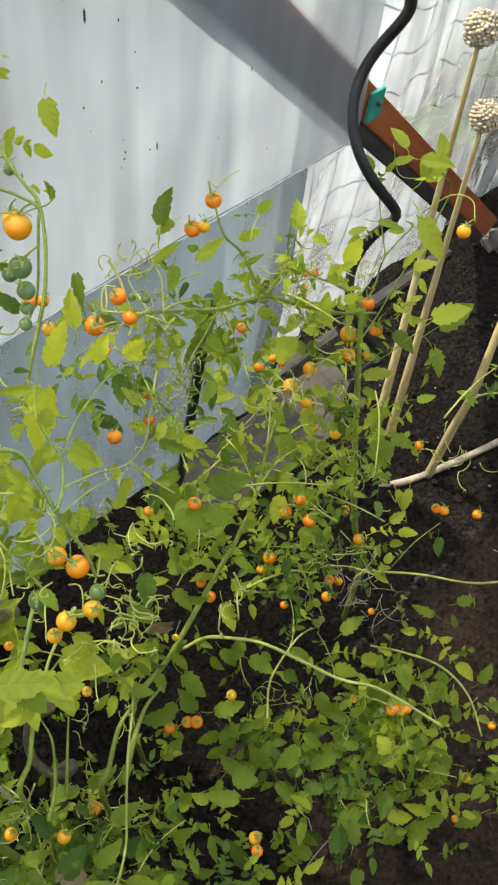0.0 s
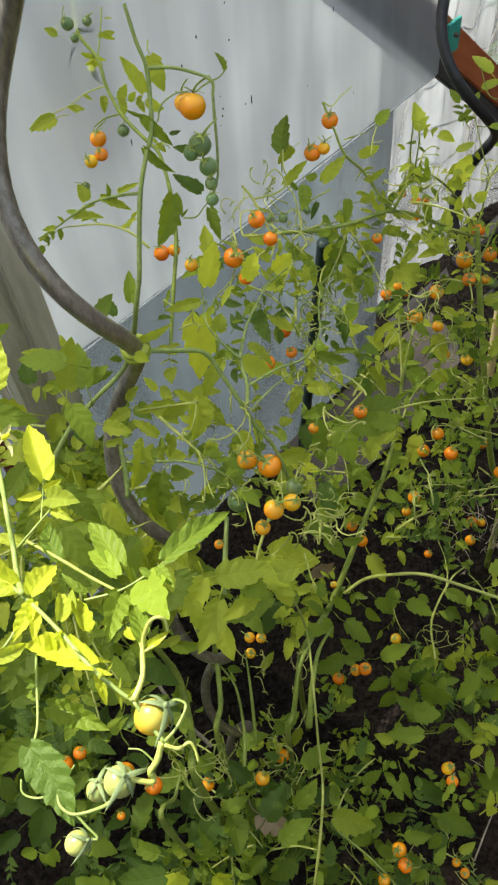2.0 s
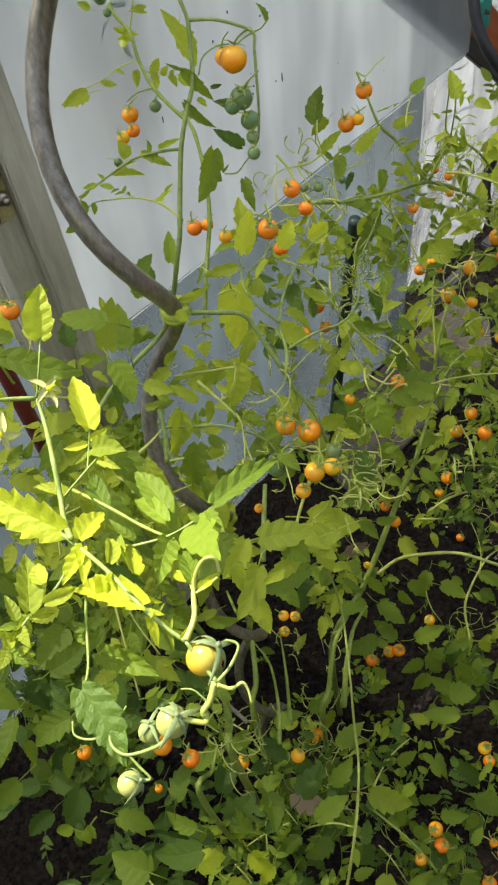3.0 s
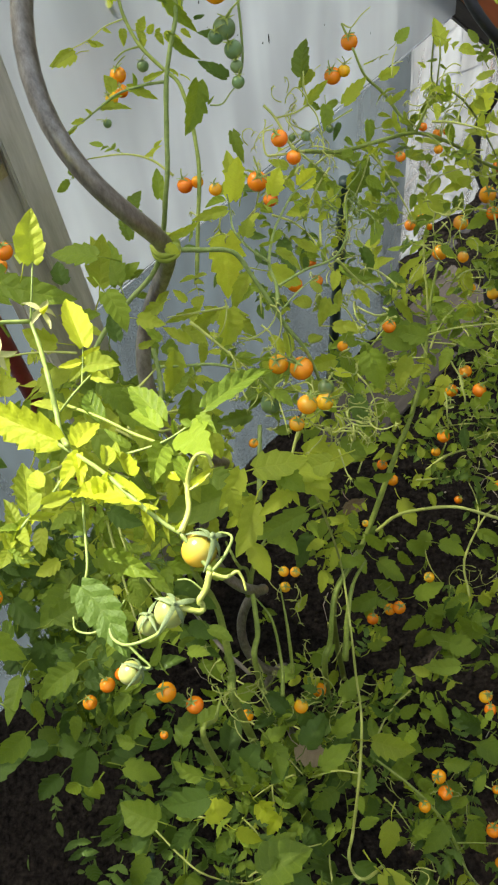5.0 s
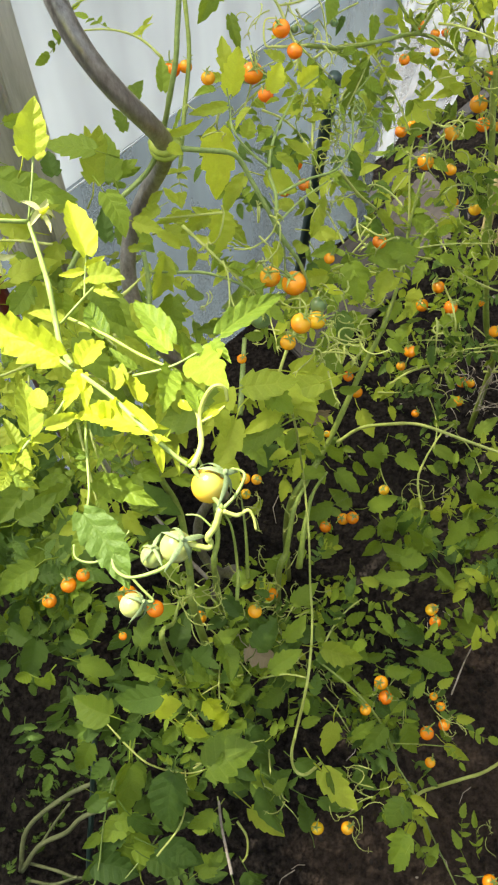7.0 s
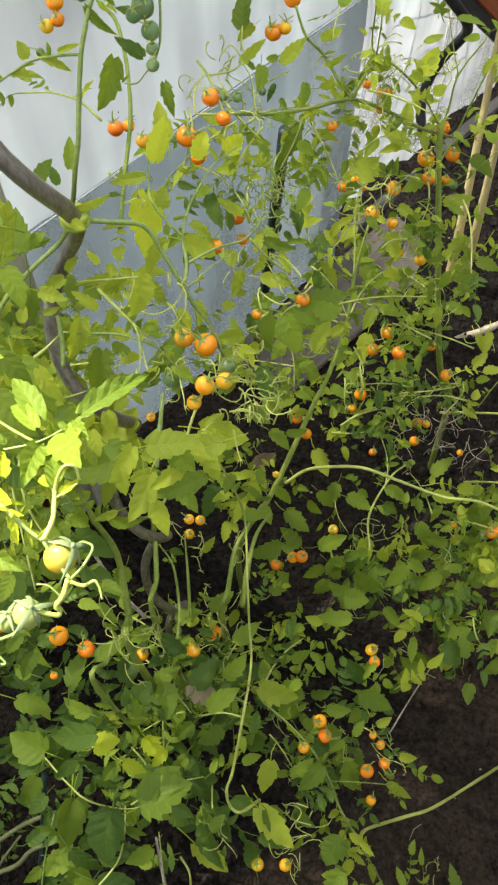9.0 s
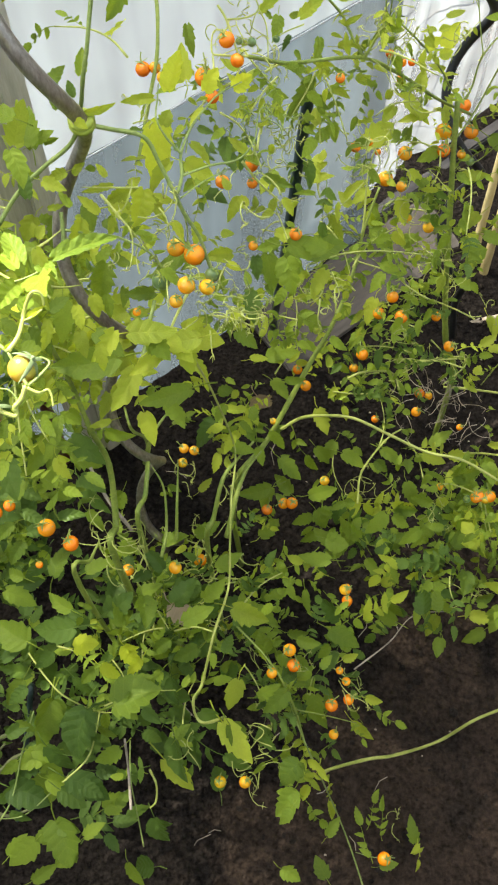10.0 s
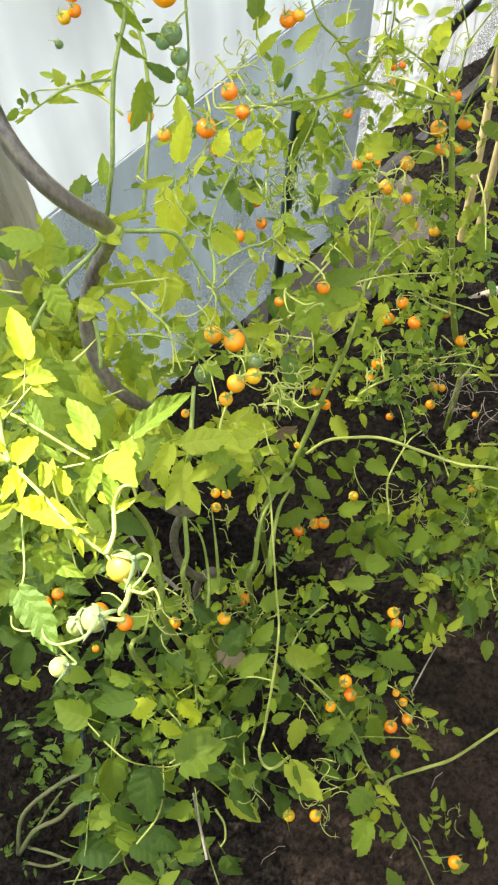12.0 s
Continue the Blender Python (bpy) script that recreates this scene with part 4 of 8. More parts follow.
young_leaf(LEFT, (-0.1120, 0.3430, 1.0140), (-0.1300, 0.3560, 1.0250), LIME, 0.60, 0, 5, 0.8)
young_leaf(LEFT, (-0.0980, 0.3090, 1.0150), (-0.1070, 0.3020, 1.0110), LIME, 0.72, 0, 4, 0.8)
young_leaf(LEFT, (-0.1620, 0.2540, 1.1030), (-0.1510, 0.2580, 1.1050), LIME, 0.60, 0, 4, 0.8)
young_leaf(LEFT, (-0.1510, 0.2700, 1.0890), (-0.1610, 0.2790, 1.0960), LEAF, 0.60, 0, 4, 0.8)
young_leaf(LEFT, (-0.1390, 0.3320, 1.0570), (-0.1480, 0.3400, 1.0630), LIME, 0.60, 0, 4, 0.8)
tangle(LEFT, (-0.0240, 0.3520, 1.0860), 0.010, 3, PALE_STEM, 0.0005)
tangle(LEFT, (-0.0340, 0.3100, 1.0840), 0.010, 3, PALE_STEM, 0.0005)
tangle(LEFT, (-0.1200, 0.2460, 1.0710), 0.010, 3, PALE_STEM, 0.0005)
tangle(LEFT, (-0.0850, 0.2400, 1.0640), 0.010, 3, PALE_STEM, 0.0005)
tangle(LEFT, (-0.0290, 0.2660, 1.0290), 0.010, 3, PALE_STEM, 0.0005)
tangle(LEFT, (-0.0180, 0.2530, 1.0200), 0.010, 3, PALE_STEM, 0.0005)
tangle(LEFT, (-0.0130, 0.3750, 1.1010), 0.014, 5, YOUNG_STEM, 0.0006)
tangle(LEFT, (-0.0050, 0.3710, 1.0980), 0.014, 5, YOUNG_STEM, 0.0006)
tangle(LEFT, (-0.0200, 0.3700, 1.0980), 0.014, 5, YOUNG_STEM, 0.0006)
# the arching branch before the film: curled side shoots and leaves
stem(MID, [(-0.0700, 0.5450, 1.0620), (-0.0610, 0.5350, 1.0550), (-0.0500, 0.5150, 1.0410), (-0.0450, 0.5040, 1.0330), (-0.0480, 0.4930, 1.0260)], 0.0011, 0.0007, PALE_STEM)
stem(MID, [(-0.0610, 0.5350, 1.0550), (-0.0420, 0.5390, 1.0560), (-0.0320, 0.5460, 1.0600), (-0.0400, 0.5560, 1.0680), (-0.0490, 0.5510, 1.0650)], 0.0008, 0.0005, PALE_STEM)
stem(MID, [(-0.0380, 0.5100, 1.0370), (-0.0630, 0.5090, 1.0370), (-0.0720, 0.5100, 1.0390), (-0.0720, 0.5250, 1.0490), (-0.0620, 0.5270, 1.0500)], 0.0010, 0.0005, PALE_STEM)
stem(MID, [(-0.0320, 0.5540, 1.0530), (-0.0250, 0.5440, 1.0470), (-0.0220, 0.5320, 1.0380), (-0.0200, 0.5180, 1.0290)], 0.0007, 0.0005, PALE_STEM)
stem(MID, [(-0.0230, 0.5180, 1.0290), (-0.0170, 0.5120, 1.0250), (-0.0170, 0.5070, 1.0210)], 0.0007, 0.0004, PALE_STEM)
stem(MID, [(0.0100, 0.6740, 1.0470), (0.0180, 0.6710, 1.0440), (0.0280, 0.6800, 1.0490), (0.0380, 0.6860, 1.0530)], 0.0007, 0.0004, PALE_STEM)
stem(MID, [(0.0160, 0.6470, 1.0280), (0.0080, 0.6430, 1.0260), (0.0020, 0.6470, 1.0290)], 0.0006, 0.0004, PALE_STEM)
stem(MID, [(-0.0320, 0.6120, 1.0440), (-0.0320, 0.5970, 1.0340), (-0.0230, 0.5810, 1.0230)], 0.0006, 0.0006, PALE_STEM)
stem(MID, [(0.0610, 0.6630, 1.0230), (0.0560, 0.6510, 1.0160), (0.0540, 0.6390, 1.0080)], 0.0006, 0.0006, PALE_STEM)
stem(MID, [(0.0560, 0.6490, 1.0150), (0.0660, 0.6510, 1.0150)], 0.0004, 0.0003, PALE_STEM)
stem(MID, [(0.0250, 0.5760, 0.9680), (0.0170, 0.5590, 0.9570), (0.0030, 0.5360, 0.9430)], 0.0008, 0.0005, PALE_STEM)
stem(MID, [(0.0440, 0.6150, 0.8840), (0.0580, 0.5990, 0.8730), (0.0670, 0.5940, 0.8690)], 0.0006, 0.0005, PALE_STEM)
stem(MID, [(0.0100, 0.5810, 1.0200), (-0.0090, 0.5720, 1.0160), (-0.0200, 0.5630, 1.0110)], 0.0007, 0.0005, PALE_STEM)
stem(MID, [(0.1030, 0.6920, 0.8110), (0.1240, 0.7060, 0.8190), (0.1570, 0.7130, 0.8210)], 0.0008, 0.0006, PALE_STEM)
stem(MID, [(0.0480, 0.5820, 0.7410), (0.0690, 0.5960, 0.7490), (0.0980, 0.6260, 0.7670)], 0.0007, 0.0006, PALE_STEM)
young_leaf(MID, (-0.0330, 0.5690, 1.0400), (-0.0100, 0.5880, 1.0500), LIME, 0.38, 10, 4, 0.8)
young_leaf(MID, (0.0050, 0.6110, 1.0050), (0.0290, 0.6320, 1.0170), LIME, 0.50, 0, 5, 0.8)
young_leaf(MID, (0.0440, 0.6470, 1.0020), (0.0650, 0.6570, 1.0070), LIME, 0.60, 0, 4, 0.8)
young_leaf(MID, (0.0510, 0.6260, 0.9880), (0.0690, 0.6370, 0.9940), LIME, 0.38, 0, 4, 0.8)
young_leaf(MID, (0.0260, 0.5880, 1.0000), (0.0230, 0.5690, 0.9880), LEAF, 0.60, 0, 4, 0.8)
young_leaf(MID, (-0.0030, 0.5710, 1.0140), (-0.0090, 0.5580, 1.0060), DEEP_SHADE, 0.50, 0, 4, 0.8)
young_leaf(MID, (0.0030, 0.5760, 0.9930), (0.0100, 0.5690, 0.9880), LEAF, 0.72, 0, 3, 0.8)
young_leaf(MID, (0.0220, 0.5720, 0.9650), (0.0000, 0.5340, 0.9420), LEAF, 0.38, 0, 6, 1.1)
young_leaf(MID, (0.0150, 0.5600, 0.9460), (0.0310, 0.5680, 0.9500), LEAF, 0.50, 0, 4, 0.8)
young_leaf(MID, (0.1480, 0.6820, 0.8610), (0.1540, 0.7050, 0.8760), LIME, 0.72, 0, 4, 0.8)
young_leaf(MID, (0.0330, 0.6240, 0.8310), (0.0550, 0.6440, 0.8420), LEAF, 0.60, 0, 4, 0.8)
young_leaf(MID, (0.0230, 0.6170, 0.8020), (0.0310, 0.5900, 0.7840), DEEP_SHADE, 0.60, 0, 4, 0.8)
young_leaf(MID, (0.0970, 0.6400, 0.9810), (0.0810, 0.6250, 0.9730), LEAF, 0.48, 0, 4, 0.8)
young_leaf(MID, (0.0770, 0.6240, 0.9720), (0.0670, 0.6100, 0.9630), LEAF, 0.48, 0, 4, 0.8)
young_leaf(MID, (-0.0180, 0.5570, 1.0300), (-0.0130, 0.5690, 1.0380), LEAF, 0.48, 0, 4, 0.8)
young_leaf(MID, (-0.0220, 0.5650, 1.0360), (-0.0300, 0.5730, 1.0420), LEAF, 0.54, 0, 4, 0.8)
young_leaf(MID, (0.0380, 0.6090, 0.9890), (0.0500, 0.6070, 0.9870), LIME, 0.48, 0, 3, 0.8)
young_leaf(MID, (0.0830, 0.6270, 1.0220), (0.0770, 0.6330, 1.0260), LIME, 0.60, 0, 3, 0.8)
young_leaf(MID, (0.0980, 0.6290, 1.0220), (0.1040, 0.6250, 1.0190), LEAF, 0.48, 0, 3, 0.8)
young_leaf(MID, (0.0950, 0.6330, 1.0250), (0.0850, 0.6320, 1.0250), LEAF, 0.42, 0, 3, 0.8)
young_leaf(MID, (0.1210, 0.6590, 0.9440), (0.1290, 0.6470, 0.9360), LEAF, 0.48, 0, 4, 0.8)
young_leaf(MID, (0.0360, 0.5590, 0.8110), (0.0110, 0.5570, 0.8110), LEAF, 0.36, 0, 4, 0.8)
young_leaf(MID, (0.0510, 0.5930, 0.9780), (0.0400, 0.5970, 0.9810), LIME, 0.48, 0, 3, 0.8)
young_leaf(MID, (0.0070, 0.5800, 0.9720), (0.0160, 0.5740, 0.9670), LEAF, 0.48, 0, 3, 0.8)
young_leaf(MID, (-0.0520, 0.5690, 0.8600), (-0.0320, 0.5580, 0.8510), LEAF, 0.72, 0, 5, 0.8)
young_leaf(MID, (-0.0010, 0.4900, 0.8040), (-0.0260, 0.4800, 0.7990), LEAF, 0.72, 0, 5, 0.8)
young_leaf(MID, (0.0140, 0.4800, 0.7960), (0.0030, 0.4550, 0.7800), LEAF, 0.72, 0, 5, 0.8)
young_leaf(MID, (-0.0260, 0.4730, 0.7940), (-0.0200, 0.4510, 0.7790), DEEP_SHADE, 0.72, 0, 5, 0.8)
young_leaf(MID, (0.0560, 0.4680, 0.7850), (0.0440, 0.4390, 0.7670), LIME, 0.66, 0, 5, 0.8)
tangle(MID, (0.0140, 0.5550, 0.9060), 0.012, 4, PALE_STEM, 0.0006)
tangle(MID, (-0.0090, 0.5530, 0.9070), 0.012, 4, PALE_STEM, 0.0006)
tangle(MID, (0.1330, 0.6860, 0.9250), 0.012, 4, PALE_STEM, 0.0006)
tangle(MID, (-0.0470, 0.5500, 1.0640), 0.012, 4, PALE_STEM, 0.0006)
# the tall stem above the tie, its leaves and its truss
stem(LEFT, [(-0.1150, 0.3760, 1.3290), (-0.1110, 0.3670, 1.3130), (-0.1070, 0.3600, 1.3020), (-0.1070, 0.3510, 1.2870), (-0.1080, 0.3430, 1.2750), (-0.1130, 0.3350, 1.2630), (-0.1180, 0.3240, 1.2480), (-0.1220, 0.3080, 1.2240), (-0.1240, 0.2980, 1.2100), (-0.1290, 0.2930, 1.1900), (-0.1360, 0.2960, 1.1610), (-0.1480, 0.2970, 1.1280), (-0.1700, 0.2840, 1.1130), (-0.1900, 0.2700, 1.0980), (-0.2060, 0.2540, 1.0790)], 0.0012, 0.0022, YOUNG_STEM)
stem(LEFT, [(-0.1070, 0.3600, 1.3020), (-0.0940, 0.3600, 1.3010), (-0.0830, 0.3590, 1.2980), (-0.0730, 0.3560, 1.2940), (-0.0730, 0.3520, 1.2870), (-0.0730, 0.3440, 1.2750), (-0.0730, 0.3370, 1.2640), (-0.0740, 0.3290, 1.2520), (-0.0780, 0.3230, 1.2430)], 0.0012, 0.0008, YOUNG_STEM)
stem(LEFT, [(-0.0740, 0.3560, 1.2940), (-0.0690, 0.3570, 1.2950), (-0.0650, 0.3590, 1.2980)], 0.0006, 0.0004, YOUNG_STEM)
stem(LEFT, [(-0.1180, 0.3250, 1.2480), (-0.1310, 0.3240, 1.2480), (-0.1460, 0.3220, 1.2460), (-0.1580, 0.3180, 1.2410), (-0.1680, 0.3150, 1.2360), (-0.1790, 0.3110, 1.2320)], 0.0011, 0.0005, YOUNG_STEM)
stem(LEFT, [(-0.1040, 0.3450, 1.2790), (-0.1010, 0.3500, 1.2860), (-0.0930, 0.3530, 1.2900), (-0.0860, 0.3540, 1.2900)], 0.0006, 0.0005, YOUNG_STEM)
stem(LEFT, [(-0.0730, 0.3560, 1.2940), (-0.0780, 0.3550, 1.2920), (-0.0820, 0.3530, 1.2900)], 0.0007, 0.0005, YOUNG_STEM)
stem(LEFT, [(-0.0950, 0.3170, 1.2350), (-0.0880, 0.3170, 1.2350), (-0.0830, 0.3200, 1.2390), (-0.0800, 0.3220, 1.2410)], 0.0006, 0.0004, YOUNG_STEM)
stem(MID, [(-0.2300, 0.7860, 1.1030), (-0.2260, 0.7590, 1.0840), (-0.2090, 0.7390, 1.0690), (-0.2020, 0.7160, 1.0540), (-0.1890, 0.6930, 1.0370), (-0.1680, 0.6730, 1.0220), (-0.1540, 0.6600, 1.0130), (-0.1460, 0.6340, 0.9950), (-0.1430, 0.6130, 0.9810), (-0.1420, 0.5850, 0.9620), (-0.1480, 0.5440, 0.9340), (-0.1540, 0.4970, 0.9040)], 0.0014, 0.0018, STEM)
stem(MID, [(-0.2020, 0.7160, 1.0540), (-0.2230, 0.7100, 1.0510), (-0.2380, 0.7010, 1.0460), (-0.2600, 0.6920, 1.0420)], 0.0007, 0.0005, PALE_STEM)
stem(MID, [(-0.1890, 0.6930, 1.0370), (-0.2050, 0.6890, 1.0360), (-0.2160, 0.6820, 1.0320)], 0.0009, 0.0006, STEM)
stem(MID, [(-0.2090, 0.7390, 1.0690), (-0.2050, 0.7580, 1.0820), (-0.2020, 0.7810, 1.0970)], 0.0008, 0.0006, STEM)
young_leaf(LEFT, (-0.1100, 0.3540, 1.2920), (-0.1180, 0.3640, 1.3090), LIME, 0.52, 10, 4, 0.5)
young_leaf(LEFT, (-0.1120, 0.3470, 1.2810), (-0.0980, 0.3380, 1.2670), LEAF, 0.41, 30, 5, 0.8)
young_leaf(LEFT, (-0.1130, 0.3380, 1.2680), (-0.0980, 0.3300, 1.2550), LEAF, 0.34, 35, 5, 0.8)
young_leaf(LEFT, (-0.1120, 0.3470, 1.2810), (-0.1210, 0.3490, 1.2860), LEAF, 0.29, 0, 3, 0.8)
young_leaf(LEFT, (-0.1000, 0.3240, 1.2460), (-0.1110, 0.3080, 1.2230), LEAF, 0.57, -15, 5, 1.0)
young_leaf(LEFT, (-0.0850, 0.3350, 1.2620), (-0.0970, 0.3390, 1.2680), DEEP_SHADE, 0.60, 0, 4, 0.8)
young_leaf(LEFT, (-0.0840, 0.3250, 1.2460), (-0.0980, 0.3310, 1.2560), DEEP_SHADE, 0.64, 10, 4, 0.8)
young_leaf(LEFT, (-0.1060, 0.3390, 1.2690), (-0.1010, 0.3370, 1.2650), LIME, 0.69, 0, 3, 0.8)
young_leaf(LEFT, (-0.1490, 0.3230, 1.2470), (-0.1520, 0.3280, 1.2550), LIME, 0.98, 0, 3, 0.5)
young_leaf(LEFT, (-0.1570, 0.3180, 1.2400), (-0.1400, 0.3180, 1.2400), LIME, 0.53, -20, 4, 0.8)
young_leaf(LEFT, (-0.1400, 0.3240, 1.2480), (-0.1240, 0.3200, 1.2410), LIME, 0.41, 10, 4, 0.8)
young_leaf(LEFT, (-0.1300, 0.3250, 1.2500), (-0.1180, 0.3280, 1.2530), LIME, 0.41, 0, 3, 0.8)
young_leaf(LEFT, (-0.1360, 0.3240, 1.2480), (-0.1360, 0.3280, 1.2540), LEAF, 0.57, 30, 3, 0.8)
young_leaf(LEFT, (-0.0660, 0.3590, 1.2980), (-0.0690, 0.3640, 1.3060), LEAF, 0.69, 30, 4, 0.8)
young_leaf(LEFT, (-0.0980, 0.3420, 1.2730), (-0.0920, 0.3430, 1.2740), DEEP_SHADE, 0.57, 0, 3, 0.8)
young_leaf(LEFT, (-0.0960, 0.3170, 1.2360), (-0.0920, 0.3200, 1.2390), LEAF, 0.34, 0, 3, 0.8)
young_leaf(LEFT, (-0.1680, 0.3150, 1.2360), (-0.1760, 0.3140, 1.2360), LIME, 0.57, 0, 3, 0.8)
young_leaf(LEFT, (-0.1630, 0.3160, 1.2390), (-0.1660, 0.3180, 1.2420), LIME, 0.57, 0, 3, 0.8)
young_leaf(LEFT, (-0.1730, 0.3130, 1.2340), (-0.1790, 0.3100, 1.2310), LIME, 0.46, 0, 3, 0.8)
young_leaf(LEFT, (-0.1510, 0.3210, 1.2440), (-0.1440, 0.3210, 1.2450), LIME, 0.46, 20, 3, 0.8)
young_leaf(LEFT, (-0.1340, 0.3040, 1.1830), (-0.1330, 0.3210, 1.1940), LEAF, 0.57, 10, 4, 0.6)
young_leaf(LEFT, (-0.1670, 0.2680, 1.1490), (-0.1730, 0.2910, 1.1650), LEAF, 0.62, 0, 5, 0.7)
young_leaf(LEFT, (-0.1720, 0.2460, 1.1220), (-0.1740, 0.2630, 1.1340), DEEP_SHADE, 0.63, 0, 4, 0.8)
young_leaf(LEFT, (-0.1850, 0.2830, 1.1600), (-0.2060, 0.2880, 1.1650), LIME, 0.44, 20, 4, 0.7)
young_leaf(LEFT, (-0.2000, 0.2700, 1.1530), (-0.2030, 0.2820, 1.1610), DEEP_SHADE, 1.03, 0, 3, 0.7)
young_leaf(LEFT, (-0.1300, 0.2640, 1.1800), (-0.1220, 0.2610, 1.1780), LIME, 1.03, 0, 3, 0.5)
young_leaf(LEFT, (-0.0900, 0.3610, 1.0490), (-0.1070, 0.3370, 1.0340), LIME, 0.48, 15, 4, 0.6)
young_leaf(LEFT, (-0.1650, 0.3280, 1.1290), (-0.1720, 0.3410, 1.1380), LEAF, 0.63, 0, 4, 0.7)
young_leaf(LEFT, (-0.1590, 0.3510, 1.1200), (-0.1640, 0.3620, 1.1270), DEEP_SHADE, 0.69, 0, 4, 0.7)
young_leaf(LEFT, (-0.1500, 0.2900, 1.1020), (-0.1420, 0.2980, 1.1070), LIME, 0.69, 0, 3, 0.7)
young_leaf(LEFT, (-0.1590, 0.2710, 1.1510), (-0.1490, 0.2750, 1.1530), LEAF, 0.57, 10, 3, 0.7)
young_leaf(LEFT, (-0.1810, 0.2950, 1.1560), (-0.1830, 0.3010, 1.1610), LIME, 0.69, 0, 3, 0.7)
young_leaf(MID, (-0.1010, 0.5520, 1.0330), (-0.0920, 0.5290, 1.0170), LEAF, 0.52, 0, 4, 0.8)
young_leaf(MID, (-0.2560, 0.6920, 1.0410), (-0.2800, 0.6800, 1.0350), LIME, 0.48, 0, 4, 0.5)
young_leaf(MID, (-0.2240, 0.7090, 1.0500), (-0.2160, 0.7050, 1.0470), LIME, 0.57, 0, 3, 0.5)
young_leaf(MID, (-0.2400, 0.6990, 1.0450), (-0.2300, 0.6950, 1.0410), LIME, 0.52, 0, 3, 0.5)
young_leaf(MID, (-0.2050, 0.7070, 1.0480), (-0.2050, 0.6940, 1.0390), LIME, 0.69, 0, 3, 0.5)
young_leaf(MID, (-0.2060, 0.7580, 1.0820), (-0.1900, 0.7550, 1.0790), LIME, 0.46, 0, 3, 0.5)
young_leaf(MID, (-0.2450, 0.7660, 1.0900), (-0.2570, 0.7580, 1.0860), LIME, 0.46, 0, 3, 0.5)
tomato(LEFT, (-0.0850, 0.3540, 1.2810), 0.0153, AMBER)
tomato(LEFT, (-0.0900, 0.3630, 1.2770), 0.0112, AMBER)
tomato(LEFT, (-0.0820, 0.3360, 1.2690), 0.0128, GREEN)
tomato(LEFT, (-0.0870, 0.3320, 1.2670), 0.0086, GREEN)
tomato(LEFT, (-0.0780, 0.3260, 1.2620), 0.0104, GREEN)
tomato(LEFT, (-0.0770, 0.3180, 1.2570), 0.0073, GREEN)
tomato(LEFT, (-0.0770, 0.3110, 1.2520), 0.0073, GREEN)
stem(MID, [(-0.038, 0.511, 1.036), (-0.003, 0.555, 0.995), (0.029, 0.553, 1.003), (0.075, 0.610, 0.962), (0.120, 0.643, 0.916), (0.185, 0.744, 0.797), (0.258, 0.868, 0.665)], 0.0015, 0.0017, STEM)
stem(MID, [(0.075, 0.610, 0.962), (0.062, 0.621, 0.974), (0.047, 0.643, 0.987), (0.028, 0.638, 1.013), (0.018, 0.651, 1.034), (0.009, 0.671, 1.049)], 0.0014, 0.0009, STEM)
stem(MID, [(0.075, 0.610, 0.962), (0.086, 0.616, 0.987), (0.096, 0.628, 0.998), (0.119, 0.616, 0.991), (0.171, 0.719, 0.868), (0.223, 0.810, 0.736)], 0.0014, 0.0007, STEM)
stem(MID, [(0.096, 0.628, 0.998), (0.094, 0.614, 1.046), (0.097, 0.647, 1.046)], 0.0007, 0.0005, STEM)
stem(RIGHT, [(0.296, 0.951, 0.762), (0.263, 0.928, 0.720), (0.256, 0.911, 0.679), (0.242, 0.872, 0.673), (0.227, 0.782, 0.677)], 0.0009, 0.0014, STEM)
stem(RIGHT, [(0.240, 0.991, 0.792), (0.252, 0.956, 0.751), (0.263, 0.928, 0.720)], 0.0006, 0.0009, STEM)
stem(MID, [(0.120, 0.652, 0.731), (0.106, 0.614, 0.691), (0.095, 0.563, 0.643), (0.074, 0.516, 0.597), (0.052, 0.484, 0.561), (0.001, 0.406, 0.467), (-0.045, 0.353, 0.392), (-0.035, 0.373, -0.010)], 0.0013, 0.0042, STEM)
stem(MID, [(0.1040, 0.6040, 0.6790), (0.1050, 0.6330, 0.6990), (0.1040, 0.6620, 0.7250), (0.1060, 0.6800, 0.7450), (0.1130, 0.6950, 0.7640), (0.1320, 0.7070, 0.7920)], 0.0013, 0.0006, PALE_STEM)
stem(MID, [(0.107, 0.629, 0.648), (0.079, 0.602, 0.705), (0.061, 0.611, 0.710)], 0.0007, 0.0006, STEM)
stem(RIGHT, [(0.217, 0.791, 0.759), (0.227, 0.760, 0.676), (0.243, 0.725, 0.566), (0.261, 0.697, 0.450), (0.284, 0.680, 0.340), (0.311, 0.672, 0.262), (0.321, 0.662, -0.010)], 0.0030, 0.0048, STEM)
stem(RIGHT, [(0.101, 0.514, 0.463), (0.132, 0.527, 0.477), (0.183, 0.568, 0.417), (0.197, 0.545, 0.407)], 0.0016, 0.0012, PALE_STEM)
stem(CREEPING, [(0.019, 0.406, 0.502), (0.045, 0.413, 0.527), (0.076, 0.404, 0.556), (0.115, 0.394, 0.573), (0.163, 0.379, 0.564), (0.213, 0.358, 0.564), (0.254, 0.349, 0.570), (0.292, 0.335, 0.562), (0.342, 0.312, 0.549)], 0.0019, 0.0014, PALE_STEM)
